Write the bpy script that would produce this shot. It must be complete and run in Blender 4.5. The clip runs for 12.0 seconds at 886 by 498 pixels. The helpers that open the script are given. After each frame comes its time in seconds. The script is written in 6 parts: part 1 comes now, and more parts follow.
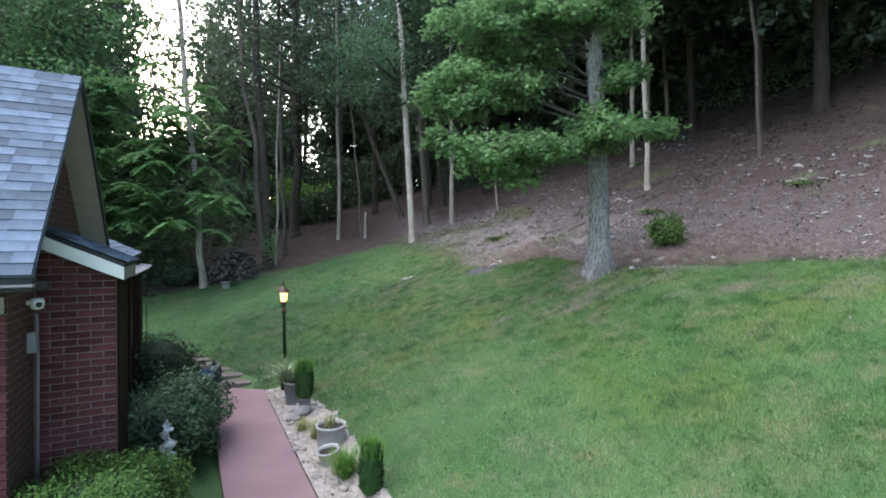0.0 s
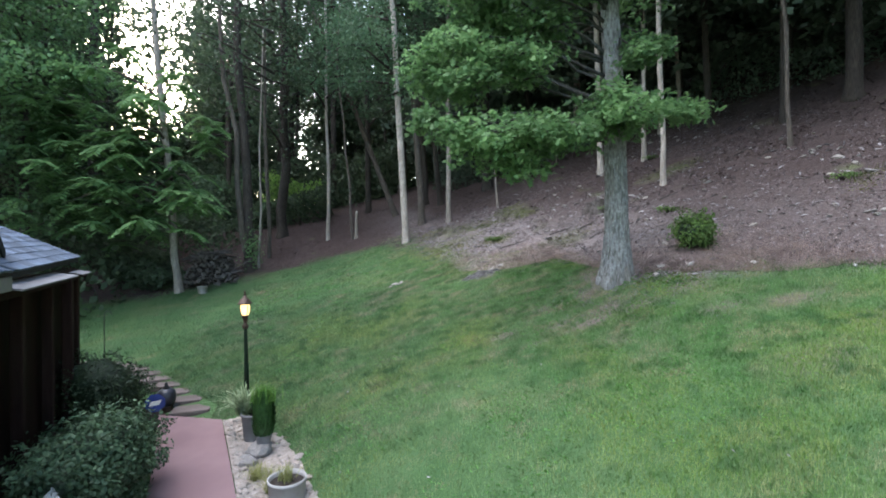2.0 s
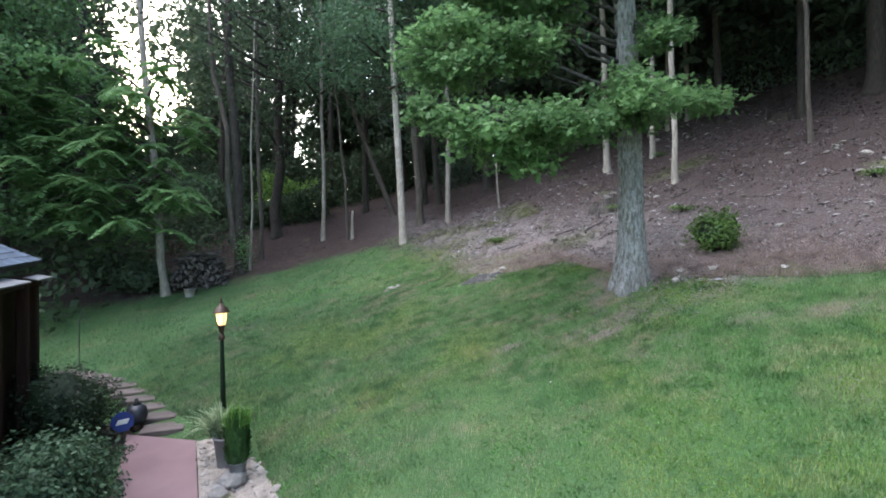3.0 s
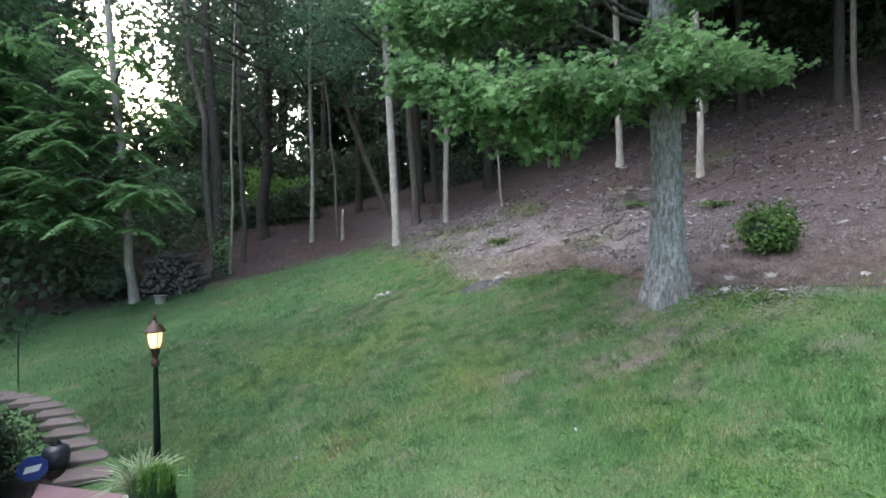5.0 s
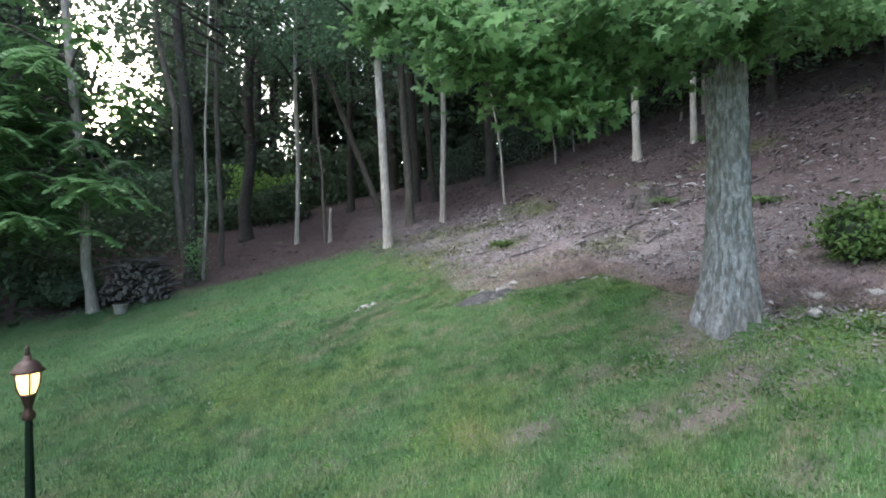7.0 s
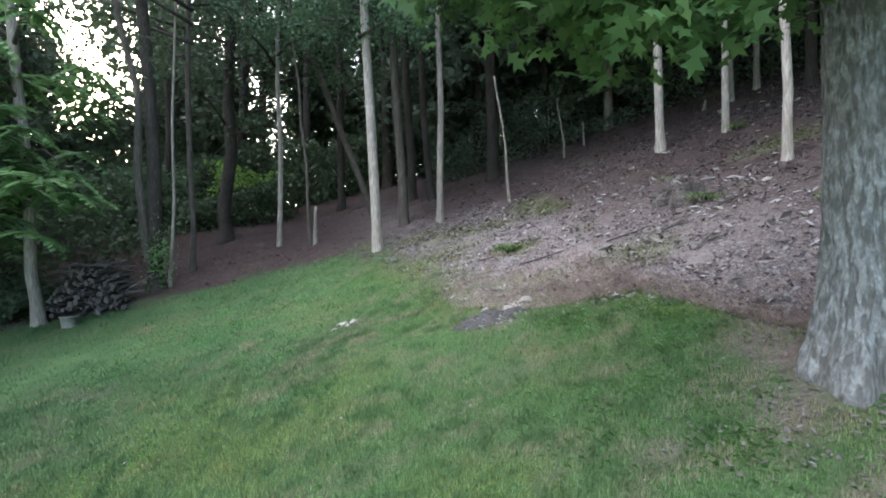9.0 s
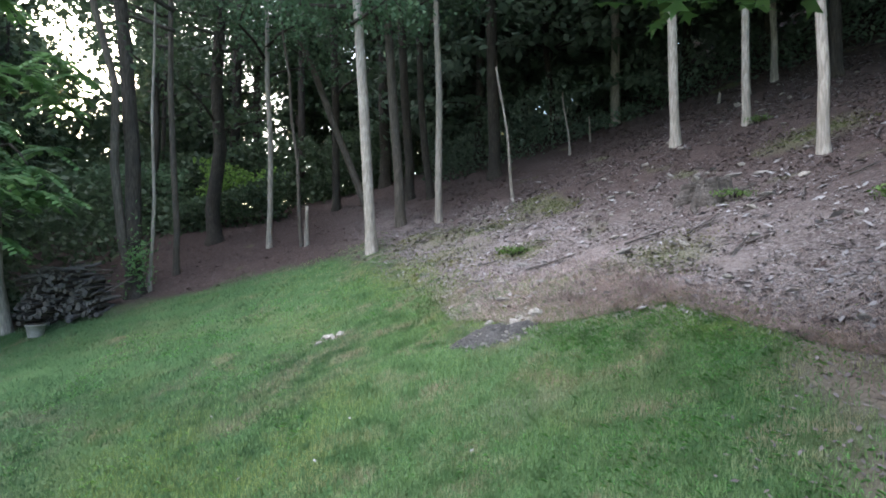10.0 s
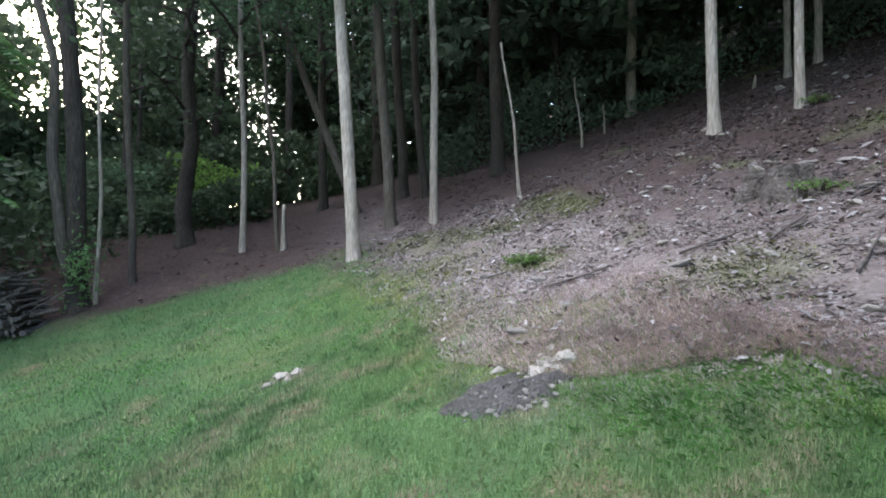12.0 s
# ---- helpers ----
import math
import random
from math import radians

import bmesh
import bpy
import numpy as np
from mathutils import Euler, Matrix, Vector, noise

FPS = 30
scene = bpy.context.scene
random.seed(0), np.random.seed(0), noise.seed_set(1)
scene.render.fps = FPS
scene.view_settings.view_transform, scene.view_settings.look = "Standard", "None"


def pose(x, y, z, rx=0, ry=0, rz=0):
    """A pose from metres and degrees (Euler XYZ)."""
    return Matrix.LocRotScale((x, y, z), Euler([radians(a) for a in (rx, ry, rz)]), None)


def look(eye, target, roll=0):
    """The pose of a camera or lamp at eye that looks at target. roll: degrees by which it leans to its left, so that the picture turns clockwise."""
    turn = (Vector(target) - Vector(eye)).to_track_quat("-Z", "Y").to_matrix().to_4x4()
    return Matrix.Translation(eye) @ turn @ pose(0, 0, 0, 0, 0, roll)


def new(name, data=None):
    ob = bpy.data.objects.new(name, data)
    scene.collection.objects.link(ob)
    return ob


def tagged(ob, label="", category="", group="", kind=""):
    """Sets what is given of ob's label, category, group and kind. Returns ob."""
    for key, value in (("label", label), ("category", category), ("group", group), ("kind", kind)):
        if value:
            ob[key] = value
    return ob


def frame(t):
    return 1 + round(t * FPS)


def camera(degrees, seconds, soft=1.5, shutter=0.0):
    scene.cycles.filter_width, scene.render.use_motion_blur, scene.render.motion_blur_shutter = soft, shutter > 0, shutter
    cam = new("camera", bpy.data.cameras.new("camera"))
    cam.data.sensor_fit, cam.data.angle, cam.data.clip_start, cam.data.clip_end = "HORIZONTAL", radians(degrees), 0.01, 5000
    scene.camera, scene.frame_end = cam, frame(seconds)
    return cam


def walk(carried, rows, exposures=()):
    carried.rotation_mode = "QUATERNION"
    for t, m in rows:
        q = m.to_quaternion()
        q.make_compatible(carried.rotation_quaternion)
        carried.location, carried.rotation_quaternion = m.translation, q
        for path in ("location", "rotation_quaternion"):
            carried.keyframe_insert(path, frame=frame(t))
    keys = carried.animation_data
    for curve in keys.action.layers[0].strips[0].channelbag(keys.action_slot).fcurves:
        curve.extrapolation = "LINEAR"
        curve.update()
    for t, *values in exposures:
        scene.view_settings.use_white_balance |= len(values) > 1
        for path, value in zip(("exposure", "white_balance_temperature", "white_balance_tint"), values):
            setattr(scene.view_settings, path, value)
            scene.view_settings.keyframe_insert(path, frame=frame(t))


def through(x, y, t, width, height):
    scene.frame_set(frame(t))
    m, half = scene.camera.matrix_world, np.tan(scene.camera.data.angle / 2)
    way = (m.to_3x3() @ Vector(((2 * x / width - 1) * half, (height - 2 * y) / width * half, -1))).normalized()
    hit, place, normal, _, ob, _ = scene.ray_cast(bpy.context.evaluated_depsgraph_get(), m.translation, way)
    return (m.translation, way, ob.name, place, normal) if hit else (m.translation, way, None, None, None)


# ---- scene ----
cam = camera(86.0, 12.0, soft=1.8)
METRES, DEEP, EYE, TILT, LEAN, TURN = 8.7, 9.33, 2.5, 0.0, -2.75, -4.9
ROWS = [
    (0.0, 0.0, 0.0, 0.0, -0.01, -0.29, 2.78),
    (0.5, 0.0045, 0.0376, 0.0015, -0.02, -0.28, 2.81),
    (1.0, 0.0098, 0.0733, 0.0031, -0.02, -0.31, 2.84),
    (1.5, 0.0144, 0.1121, 0.0046, -0.01, -0.32, 2.86),
    (2.0, 0.0176, 0.1513, 0.0059, 0.0, -0.35, 2.85),
    (2.5, 0.0205, 0.1909, 0.0073, 0.01, -0.34, 2.86),
    (3.0, 0.0223, 0.2309, 0.0092, 0.03, -0.31, 2.82),
    (5.0, 0.0336, 0.3855, 0.0096, 0.08, -0.15, 2.82),
    (5.5, 0.0371, 0.4241, 0.0102, 0.09, -0.09, 2.79),
    (6.0, 0.0406, 0.4642, 0.0109, 0.1, -0.04, 2.79),
    (6.5, 0.044, 0.5088, 0.0127, 0.12, -0.0, 2.79),
    (7.0, 0.0472, 0.5514, 0.0145, 0.14, 0.02, 2.78),
    (9.0, 0.0572, 0.7229, 0.0259, 0.17, -0.04, 2.75),
    (9.5, 0.0595, 0.7666, 0.0285, 0.18, -0.02, 2.78),
    (10.0, 0.0614, 0.8113, 0.0305, 0.19, 0.03, 2.76),
    (10.5, 0.0637, 0.8582, 0.0334, 0.2, 0.06, 2.74),
    (11.0, 0.0659, 0.9048, 0.0361, 0.21, 0.09, 2.71),
    (11.5, 0.0695, 0.9518, 0.0387, 0.22, 0.11, 2.7),
    (12.0, 0.0728, 0.9959, 0.0411, 0.22, 0.15, 2.71),
]
walk(cam, [(t, pose(0, 0, EYE, TILT, LEAN, TURN) @ pose(METRES * x, DEEP * y, METRES * z, 90 + pitch, roll, yaw)) for t, x, y, z, yaw, pitch, roll in ROWS], exposures=((0.0, 2.5), (5.0, 2.58), (12.0, 2.68)))

# ---- world, sun and exposure ----
world = bpy.data.worlds.new("dusk_sky")
scene.world = world
world.use_nodes = True
wt = world.node_tree
wt.nodes.clear()
sky = wt.nodes.new("ShaderNodeTexSky")
sky.sky_type, sky.sun_disc = "NISHITA", False
sky.sun_elevation, sky.sun_rotation = radians(14), radians(-38)
sky.air_density, sky.dust_density, sky.ozone_density = 1.0, 1.6, 1.3
back = wt.nodes.new("ShaderNodeBackground")
back.inputs["Strength"].default_value = 0.15
wout = wt.nodes.new("ShaderNodeOutputWorld")
wt.links.new(sky.outputs[0], back.inputs[0])
wt.links.new(back.outputs[0], wout.inputs[0])

sun = new("sun", bpy.data.lights.new("sun", "SUN"))
sun.data.energy, sun.data.angle, sun.data.color = 1.5, radians(70), (0.965, 0.97, 1.0)
sun.matrix_world = look((-15, -7, 30), (0, 0, 0))


# ---- materials ----
def material(name, rough=0.8, metal=0.0):
    m = bpy.data.materials.new(name)
    m.use_nodes = True
    b = m.node_tree.nodes["Principled BSDF"]
    b.inputs["Roughness"].default_value, b.inputs["Metallic"].default_value = rough, metal
    return m, m.node_tree, b


def mix(nt, fac, a, b):
    n = nt.nodes.new("ShaderNodeMix")
    n.data_type = "RGBA"
    for key, v in ((0, fac), (6, a), (7, b)):
        if isinstance(v, bpy.types.NodeSocket):
            nt.links.new(v, n.inputs[key])
        else:
            n.inputs[key].default_value = v if key == 0 else (*v, 1)
    return n.outputs[2]


def noise_fac(nt, scale, detail=4, lo=0.35, hi=0.65, stretch=None, space="Object"):
    tc = nt.nodes.new("ShaderNodeTexCoord")
    src = tc.outputs[space]
    if stretch:
        mp = nt.nodes.new("ShaderNodeMapping")
        mp.inputs["Scale"].default_value = stretch
        nt.links.new(src, mp.inputs[0])
        src = mp.outputs[0]
    n = nt.nodes.new("ShaderNodeTexNoise")
    n.inputs["Scale"].default_value, n.inputs["Detail"].default_value = scale, detail
    nt.links.new(src, n.inputs["Vector"])
    r = nt.nodes.new("ShaderNodeMapRange")
    r.inputs[1].default_value, r.inputs[2].default_value = lo, hi
    nt.links.new(n.outputs[0], r.inputs[0])
    return r.outputs[0]


def bump(nt, b, height, strength=0.4, distance=0.02):
    n = nt.nodes.new("ShaderNodeBump")
    n.inputs["Strength"].default_value, n.inputs["Distance"].default_value = strength, distance
    nt.links.new(height, n.inputs["Height"])
    nt.links.new(n.outputs[0], b.inputs["Normal"])


def surface(name, c1, c2, scale=6, fine=60, rough=0.8, metal=0.0, grain=0.35, relief=0.3, depth=0.01, stretch=None, vary=0.0, islands=False):
    """Two colours in large patches, a darker and lighter fine grain, a fine relief; vary: from piece to piece."""
    m, nt, b = material(name, rough, metal)
    col = mix(nt, noise_fac(nt, scale, 5, stretch=stretch), c1, c2)
    f = noise_fac(nt, fine, 5, 0.3, 0.7, stretch=stretch)
    dark = tuple(v * (1 - grain) for v in c1)
    n = nt.nodes.new("ShaderNodeMath")
    n.operation = "MULTIPLY"
    n.inputs[1].default_value = grain * 1.6
    nt.links.new(f, n.inputs[0])
    col = mix(nt, n.outputs[0], col, dark)
    if vary:
        if islands:
            rnd = nt.nodes.new("ShaderNodeNewGeometry").outputs["Random Per Island"]
        else:
            rnd = nt.nodes.new("ShaderNodeObjectInfo").outputs["Random"]
        h = nt.nodes.new("ShaderNodeHueSaturation")
        r = nt.nodes.new("ShaderNodeMapRange")
        r.inputs[3].default_value, r.inputs[4].default_value = 1 - vary, 1 + vary
        nt.links.new(rnd, r.inputs[0])
        nt.links.new(r.outputs[0], h.inputs["Value"])
        nt.links.new(col, h.inputs["Color"])
        col = h.outputs[0]
    nt.links.new(col, b.inputs["Base Color"])
    if relief:
        bump(nt, b, f, relief, depth)
    return m


def leaf_material(name, c1, c2, through=0.35, rough=0.55):
    """Leaves: colour from leaf to leaf, some light let through."""
    m, nt, b = material(name, rough)
    rnd = nt.nodes.new("ShaderNodeNewGeometry").outputs["Random Per Island"]
    col = mix(nt, rnd, c1, c2)
    col = mix(nt, noise_fac(nt, 1.3, 3, 0.35, 0.7), col, tuple(v * 0.6 for v in c1))
    nt.links.new(col, b.inputs["Base Color"])
    b.inputs["Specular IOR Level"].default_value = 0.3
    t = nt.nodes.new("ShaderNodeBsdfTranslucent")
    nt.links.new(col, t.inputs[0])
    s = nt.nodes.new("ShaderNodeMixShader")
    s.inputs[0].default_value = through
    out = nt.nodes["Material Output"]
    nt.links.new(b.outputs[0], s.inputs[1])
    nt.links.new(t.outputs[0], s.inputs[2])
    nt.links.new(s.outputs[0], out.inputs[0])
    return m


def bark(name, c1, c2, cracks=1.0):
    m, nt, b = material(name, 0.9)
    ridge = noise_fac(nt, 9, 6, 0.38, 0.6, stretch=(4, 4, 0.55))
    patch = noise_fac(nt, 2.2, 4, 0.4, 0.65)
    col = mix(nt, patch, c1, c2)
    col = mix(nt, ridge, tuple(v * (1 - 0.55 * cracks) for v in c1), col)
    nt.links.new(col, b.inputs["Base Color"])
    bump(nt, b, ridge, 0.7 * cracks, 0.03)
    return m


def plated_bark(name, plate, pale, crack):
    """Lichen-grey braided ridges between fine dark fissures."""
    m, nt, b = material(name, 0.9)
    ridge = noise_fac(nt, 27, 6, 0.38, 0.56, stretch=(1, 1, 0.3))
    fine = noise_fac(nt, 60, 5, 0.3, 0.65, stretch=(1, 1, 0.45))
    col = mix(nt, noise_fac(nt, 4.0, 5, 0.4, 0.62), plate, pale)
    col = mix(nt, noise_fac(nt, 26, 5, 0.5, 0.68), col, tuple(v * 1.18 for v in pale))
    col = mix(nt, noise_fac(nt, 1.4, 4, 0.52, 0.66), col, (plate[0] * 0.82, plate[1] * 0.77, plate[2] * 0.7))
    col = mix(nt, fine, tuple(v * 0.7 for v in plate), col)
    nt.links.new(mix(nt, ridge, crack, col), b.inputs["Base Color"])
    bump(nt, b, ridge, 0.8, 0.02)
    return m


def leaf_cells(nt, scale, colours):
    """Overlapping dead leaves: small cells, each of one of the colours."""
    tc = nt.nodes.new("ShaderNodeTexCoord")
    mp = nt.nodes.new("ShaderNodeMapping")
    mp.inputs["Scale"].default_value = (1, 1.5, 1)
    nt.links.new(tc.outputs["Object"], mp.inputs[0])
    vo = nt.nodes.new("ShaderNodeTexVoronoi")
    vo.inputs["Scale"].default_value = scale
    nt.links.new(mp.outputs[0], vo.inputs["Vector"])
    sep = nt.nodes.new("ShaderNodeSeparateColor")
    nt.links.new(vo.outputs["Color"], sep.inputs[0])
    ramp = nt.nodes.new("ShaderNodeValToRGB")
    ramp.color_ramp.interpolation = "CONSTANT"
    for k, (at, c) in enumerate(colours):
        e = ramp.color_ramp.elements[k] if k < 2 else ramp.color_ramp.elements.new(at)
        e.position, e.color = at, (*c, 1)
    nt.links.new(sep.outputs[0], ramp.inputs[0])
    return ramp.outputs[0]


M_OAK_BARK = plated_bark("grey_oak_bark", (0.245, 0.245, 0.248), (0.335, 0.34, 0.35), (0.12, 0.115, 0.111))
# Crown shade is put into the boughs: far darker than the trunk's bark.
M_BOUGH_BARK = bark("shaded_bough_bark", (0.06, 0.056, 0.052), (0.10, 0.095, 0.09))
M_PALE_BARK = bark("pale_smooth_bark", (0.242, 0.211, 0.188), (0.345, 0.306, 0.277), 0.5)
M_WHITE_BARK = bark("whitish_bark", (0.322, 0.282, 0.254), (0.447, 0.396, 0.36), 0.55)
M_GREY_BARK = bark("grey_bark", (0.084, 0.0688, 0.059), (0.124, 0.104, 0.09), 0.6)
# Near-black for trunks deep in the wood: their shade is in this colour.
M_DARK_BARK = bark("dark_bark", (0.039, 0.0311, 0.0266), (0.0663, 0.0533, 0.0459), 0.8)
M_OAK_LEAF = leaf_material("oak_leaf_green", (0.125, 0.245, 0.10), (0.235, 0.385, 0.165), 0.5)
M_WALNUT_LEAF = leaf_material("compound_leaf_green", (0.12, 0.24, 0.095), (0.21, 0.36, 0.15), 0.45)
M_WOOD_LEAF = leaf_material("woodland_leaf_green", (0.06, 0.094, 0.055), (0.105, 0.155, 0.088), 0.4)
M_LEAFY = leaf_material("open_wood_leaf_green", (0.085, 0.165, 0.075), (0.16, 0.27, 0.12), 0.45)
M_HEMLOCK = leaf_material("dark_needle_green", (0.135, 0.196, 0.147), (0.196, 0.273, 0.196), 0.45)
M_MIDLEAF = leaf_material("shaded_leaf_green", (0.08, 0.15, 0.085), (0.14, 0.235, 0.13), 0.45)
# Backlight, then haze, are put into the colours of these two undergrowth greens.
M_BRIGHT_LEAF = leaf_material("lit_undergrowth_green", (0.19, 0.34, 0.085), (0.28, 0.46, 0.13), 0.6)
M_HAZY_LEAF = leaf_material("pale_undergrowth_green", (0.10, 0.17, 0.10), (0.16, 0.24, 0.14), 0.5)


# ---- mesh helpers ----
def mesh_of(name, verts, faces, mat, smooth=False):
    me = bpy.data.meshes.new(name)
    me.from_pydata([tuple(v) for v in verts], [], faces)
    if mat:
        me.materials.append(mat)
    if smooth:
        me.polygons.foreach_set("use_smooth", [True] * len(me.polygons))
    me.update()
    return me


def mesh_flat(name, verts, per, mat, smooth=False):
    """A mesh of separate faces of per corners each, from an array of corners."""
    v = np.asarray(verts, dtype=np.float32).reshape(-1, 3)
    n = len(v) // per
    me = bpy.data.meshes.new(name)
    me.vertices.add(len(v))
    me.vertices.foreach_set("co", v.ravel())
    me.loops.add(len(v))
    me.loops.foreach_set("vertex_index", np.arange(len(v), dtype=np.int32))
    me.polygons.add(n)
    me.polygons.foreach_set("loop_start", np.arange(0, len(v), per, dtype=np.int32))
    me.materials.append(mat)
    me.update(calc_edges=True)
    return me


def child(name, me, parent, label="", at=None):
    ob = new(name, me)
    ob.parent = parent
    if at is not None:
        ob.matrix_basis = at
    if label:
        ob["label"] = label
    return ob


def part(name, bm, mat, parent, label="", smooth=False):
    me = bpy.data.meshes.new(name)
    bm.to_mesh(me)
    bm.free()
    me.materials.append(mat)
    if smooth:
        me.polygons.foreach_set("use_smooth", [True] * len(me.polygons))
    ob = new(name, me)
    if parent:
        ob.parent = parent
    if label:
        ob["label"] = label
    return ob


def box(bm, x0, y0, z0, x1, y1, z1, bevel=0.0):
    r = bmesh.ops.create_cube(bm, size=1, matrix=Matrix.Translation(((x0 + x1) / 2, (y0 + y1) / 2, (z0 + z1) / 2)) @ Matrix.Diagonal((x1 - x0, y1 - y0, z1 - z0, 1)))
    if bevel:
        es = list({e for v in r["verts"] for e in v.link_edges})
        bmesh.ops.bevel(bm, geom=es, offset=bevel, segments=1, affect="EDGES")
    return bm


def boxed(x0, y0, z0, x1, y1, z1, bevel=0.006):
    return box(bmesh.new(), x0, y0, z0, x1, y1, z1, bevel)


def prism(outline, z0, z1):
    """An upright prism over an outline in plan, counter-clockwise."""
    bm = bmesh.new()
    lo = [bm.verts.new((x, y, z0)) for x, y in outline]
    hi = [bm.verts.new((x, y, z1)) for x, y in outline]
    bm.faces.new(lo[::-1])
    bm.faces.new(hi)
    for i in range(len(lo)):
        j = (i + 1) % len(lo)
        bm.faces.new((lo[i], lo[j], hi[j], hi[i]))
    return bm


def slab(p0, p1, p2, p3, thick):
    """A flat board over four corners, hanging thick below them along z."""
    bm = bmesh.new()
    hi = [bm.verts.new(p) for p in (p0, p1, p2, p3)]
    lo = [bm.verts.new((p[0], p[1], p[2] - thick)) for p in (p0, p1, p2, p3)]
    bm.faces.new(hi)
    bm.faces.new(lo[::-1])
    for i in range(4):
        j = (i + 1) % 4
        bm.faces.new((hi[i], lo[i], lo[j], hi[j]))
    bmesh.ops.recalc_face_normals(bm, faces=bm.faces)
    return bm


def lathe(rings, sides=24, cap=True):
    """A turned body from (radius, z) rings."""
    bm = bmesh.new()
    loops = []
    for r, z in rings:
        loops.append([bm.verts.new((r * math.cos(2 * math.pi * i / sides), r * math.sin(2 * math.pi * i / sides), z)) for i in range(sides)])
    for a, b in zip(loops, loops[1:]):
        for i in range(sides):
            j = (i + 1) % sides
            bm.faces.new((a[i], a[j], b[j], b[i]))
    if cap:
        bm.faces.new(loops[0][::-1])
        bm.faces.new(loops[-1])
    bmesh.ops.recalc_face_normals(bm, faces=bm.faces)
    return bm


def tube(pts, radii, sides=10, rough=0.0, rng=None, flare=0):
    """Vertices and faces of a tapered tube along points; flare: root buttresses at its foot."""
    verts, faces = [], []
    pts = [Vector(p) for p in pts]
    for k, p in enumerate(pts):
        d = (pts[min(k + 1, len(pts) - 1)] - pts[max(k - 1, 0)]).normalized()
        u = d.cross(Vector((0.3, 1, 0.1))).normalized()
        v = d.cross(u)
        for i in range(sides):
            a = 2 * math.pi * i / sides
            r = radii[k]
            if rough:
                r *= 1 + rough * noise.noise((p + (u * math.cos(a) + v * math.sin(a)) * radii[k]) * 3.0 / max(radii[k] * 4, 0.3))
            if flare and k < 3:
                r *= 1 + flare * (0.5, 0.22, 0.06)[k] * (0.6 + math.cos(5 * a + 1) * 0.6)
            verts.append(p + (u * math.cos(a) + v * math.sin(a)) * r)
    for k in range(len(pts) - 1):
        for i in range(sides):
            j = (i + 1) % sides
            faces.append((k * sides + i, k * sides + j, (k + 1) * sides + j, (k + 1) * sides + i))
    faces.append(tuple(range(sides))[::-1])
    faces.append(tuple((len(pts) - 1) * sides + i for i in range(sides)))
    return verts, faces


def tubes(name, specs, mat, sides=8, rough=0.0):
    """One mesh of several tubes: (points, radii) each."""
    V, F = [], []
    for s in specs:
        v, f = tube(s[0], s[1], s[2] if len(s) > 2 else sides, rough)
        k = len(V)
        V += v
        F += [tuple(i + k for i in q) for q in f]
    return mesh_of(name, V, F, mat, True)


rng = np.random.default_rng(7)


def turn_frames(n, flat=0.5):
    """n random right-handed frames whose normals lean upwards; flat 0: all ways, 1: level."""
    nrm = rng.normal(size=(n, 3)) * (1 - flat)
    nrm[:, 2] += flat
    nrm /= np.linalg.norm(nrm, axis=1)[:, None] + 1e-9
    t = rng.normal(size=(n, 3))
    t -= (t * nrm).sum(1)[:, None] * nrm
    t /= np.linalg.norm(t, axis=1)[:, None] + 1e-9
    return t, np.cross(nrm, t), nrm


LEAF_OVAL = np.array([(0, 0), (0.35, 0.22), (0.7, 0.2), (1, 0), (0.7, -0.2), (0.35, -0.22)])
LEAF_SLIM = np.array([(0, 0), (0.45, 0.25), (1, 0), (0.45, -0.25)])
LEAF_BROAD = np.array([(0, 0), (0.4, 0.36), (1, 0), (0.45, -0.36)])
LEAF_OAK = np.array([(0, 0), (0.2, 0.07), (0.36, 0.3), (0.46, 0.09), (0.7, 0.34), (0.74, 0.1), (1, 0), (0.74, -0.1), (0.7, -0.34), (0.46, -0.09), (0.36, -0.3), (0.2, -0.07)])
LEAF_CLUMP = np.array([(0, 0.1), (0.2, 0.45), (0.45, 0.3), (0.75, 0.5), (0.8, 0.15), (1.05, 0), (0.7, -0.2), (0.75, -0.5), (0.4, -0.3), (0.1, -0.45)])


def leaf_mesh(name, where, size, shape, mat, flat=0.5, droop=0.25, frames=None):
    """A mesh of many single leaves of one outline, at the places given."""
    n = len(where)
    t, b, nrm = frames if frames is not None else turn_frames(n, flat)
    s = (size * rng.uniform(0.65, 1.25, n))[:, None]
    pts = []
    for u, v in shape:
        pts.append(where + t * s * u + b * s * v - nrm * s * (droop * u * u + 0.25 * abs(v)))
    return mesh_flat(name, np.stack(pts, 1), len(shape), mat)


# ---- ground ----
HILL = (1.057, 2.07, 0.267, 0.032, 2.862, 0.116, -0.156, 0.859, 0.234, -0.107)
# swells and hollows: x, y, width, height
SWELLS = ((4.7, 9.7, 1.2, 0.17), (6.3, 7.4, 1.3, -0.235), (7.4, 18.2, 1.6, 0.169), (2.1, 12.2, 1.0, 0.062), (0.1, 14.6, 1.2, -0.12), (-5.2, 21.0, 1.2, 0.049), (-1.9, 8.6, 1.4, -0.177))


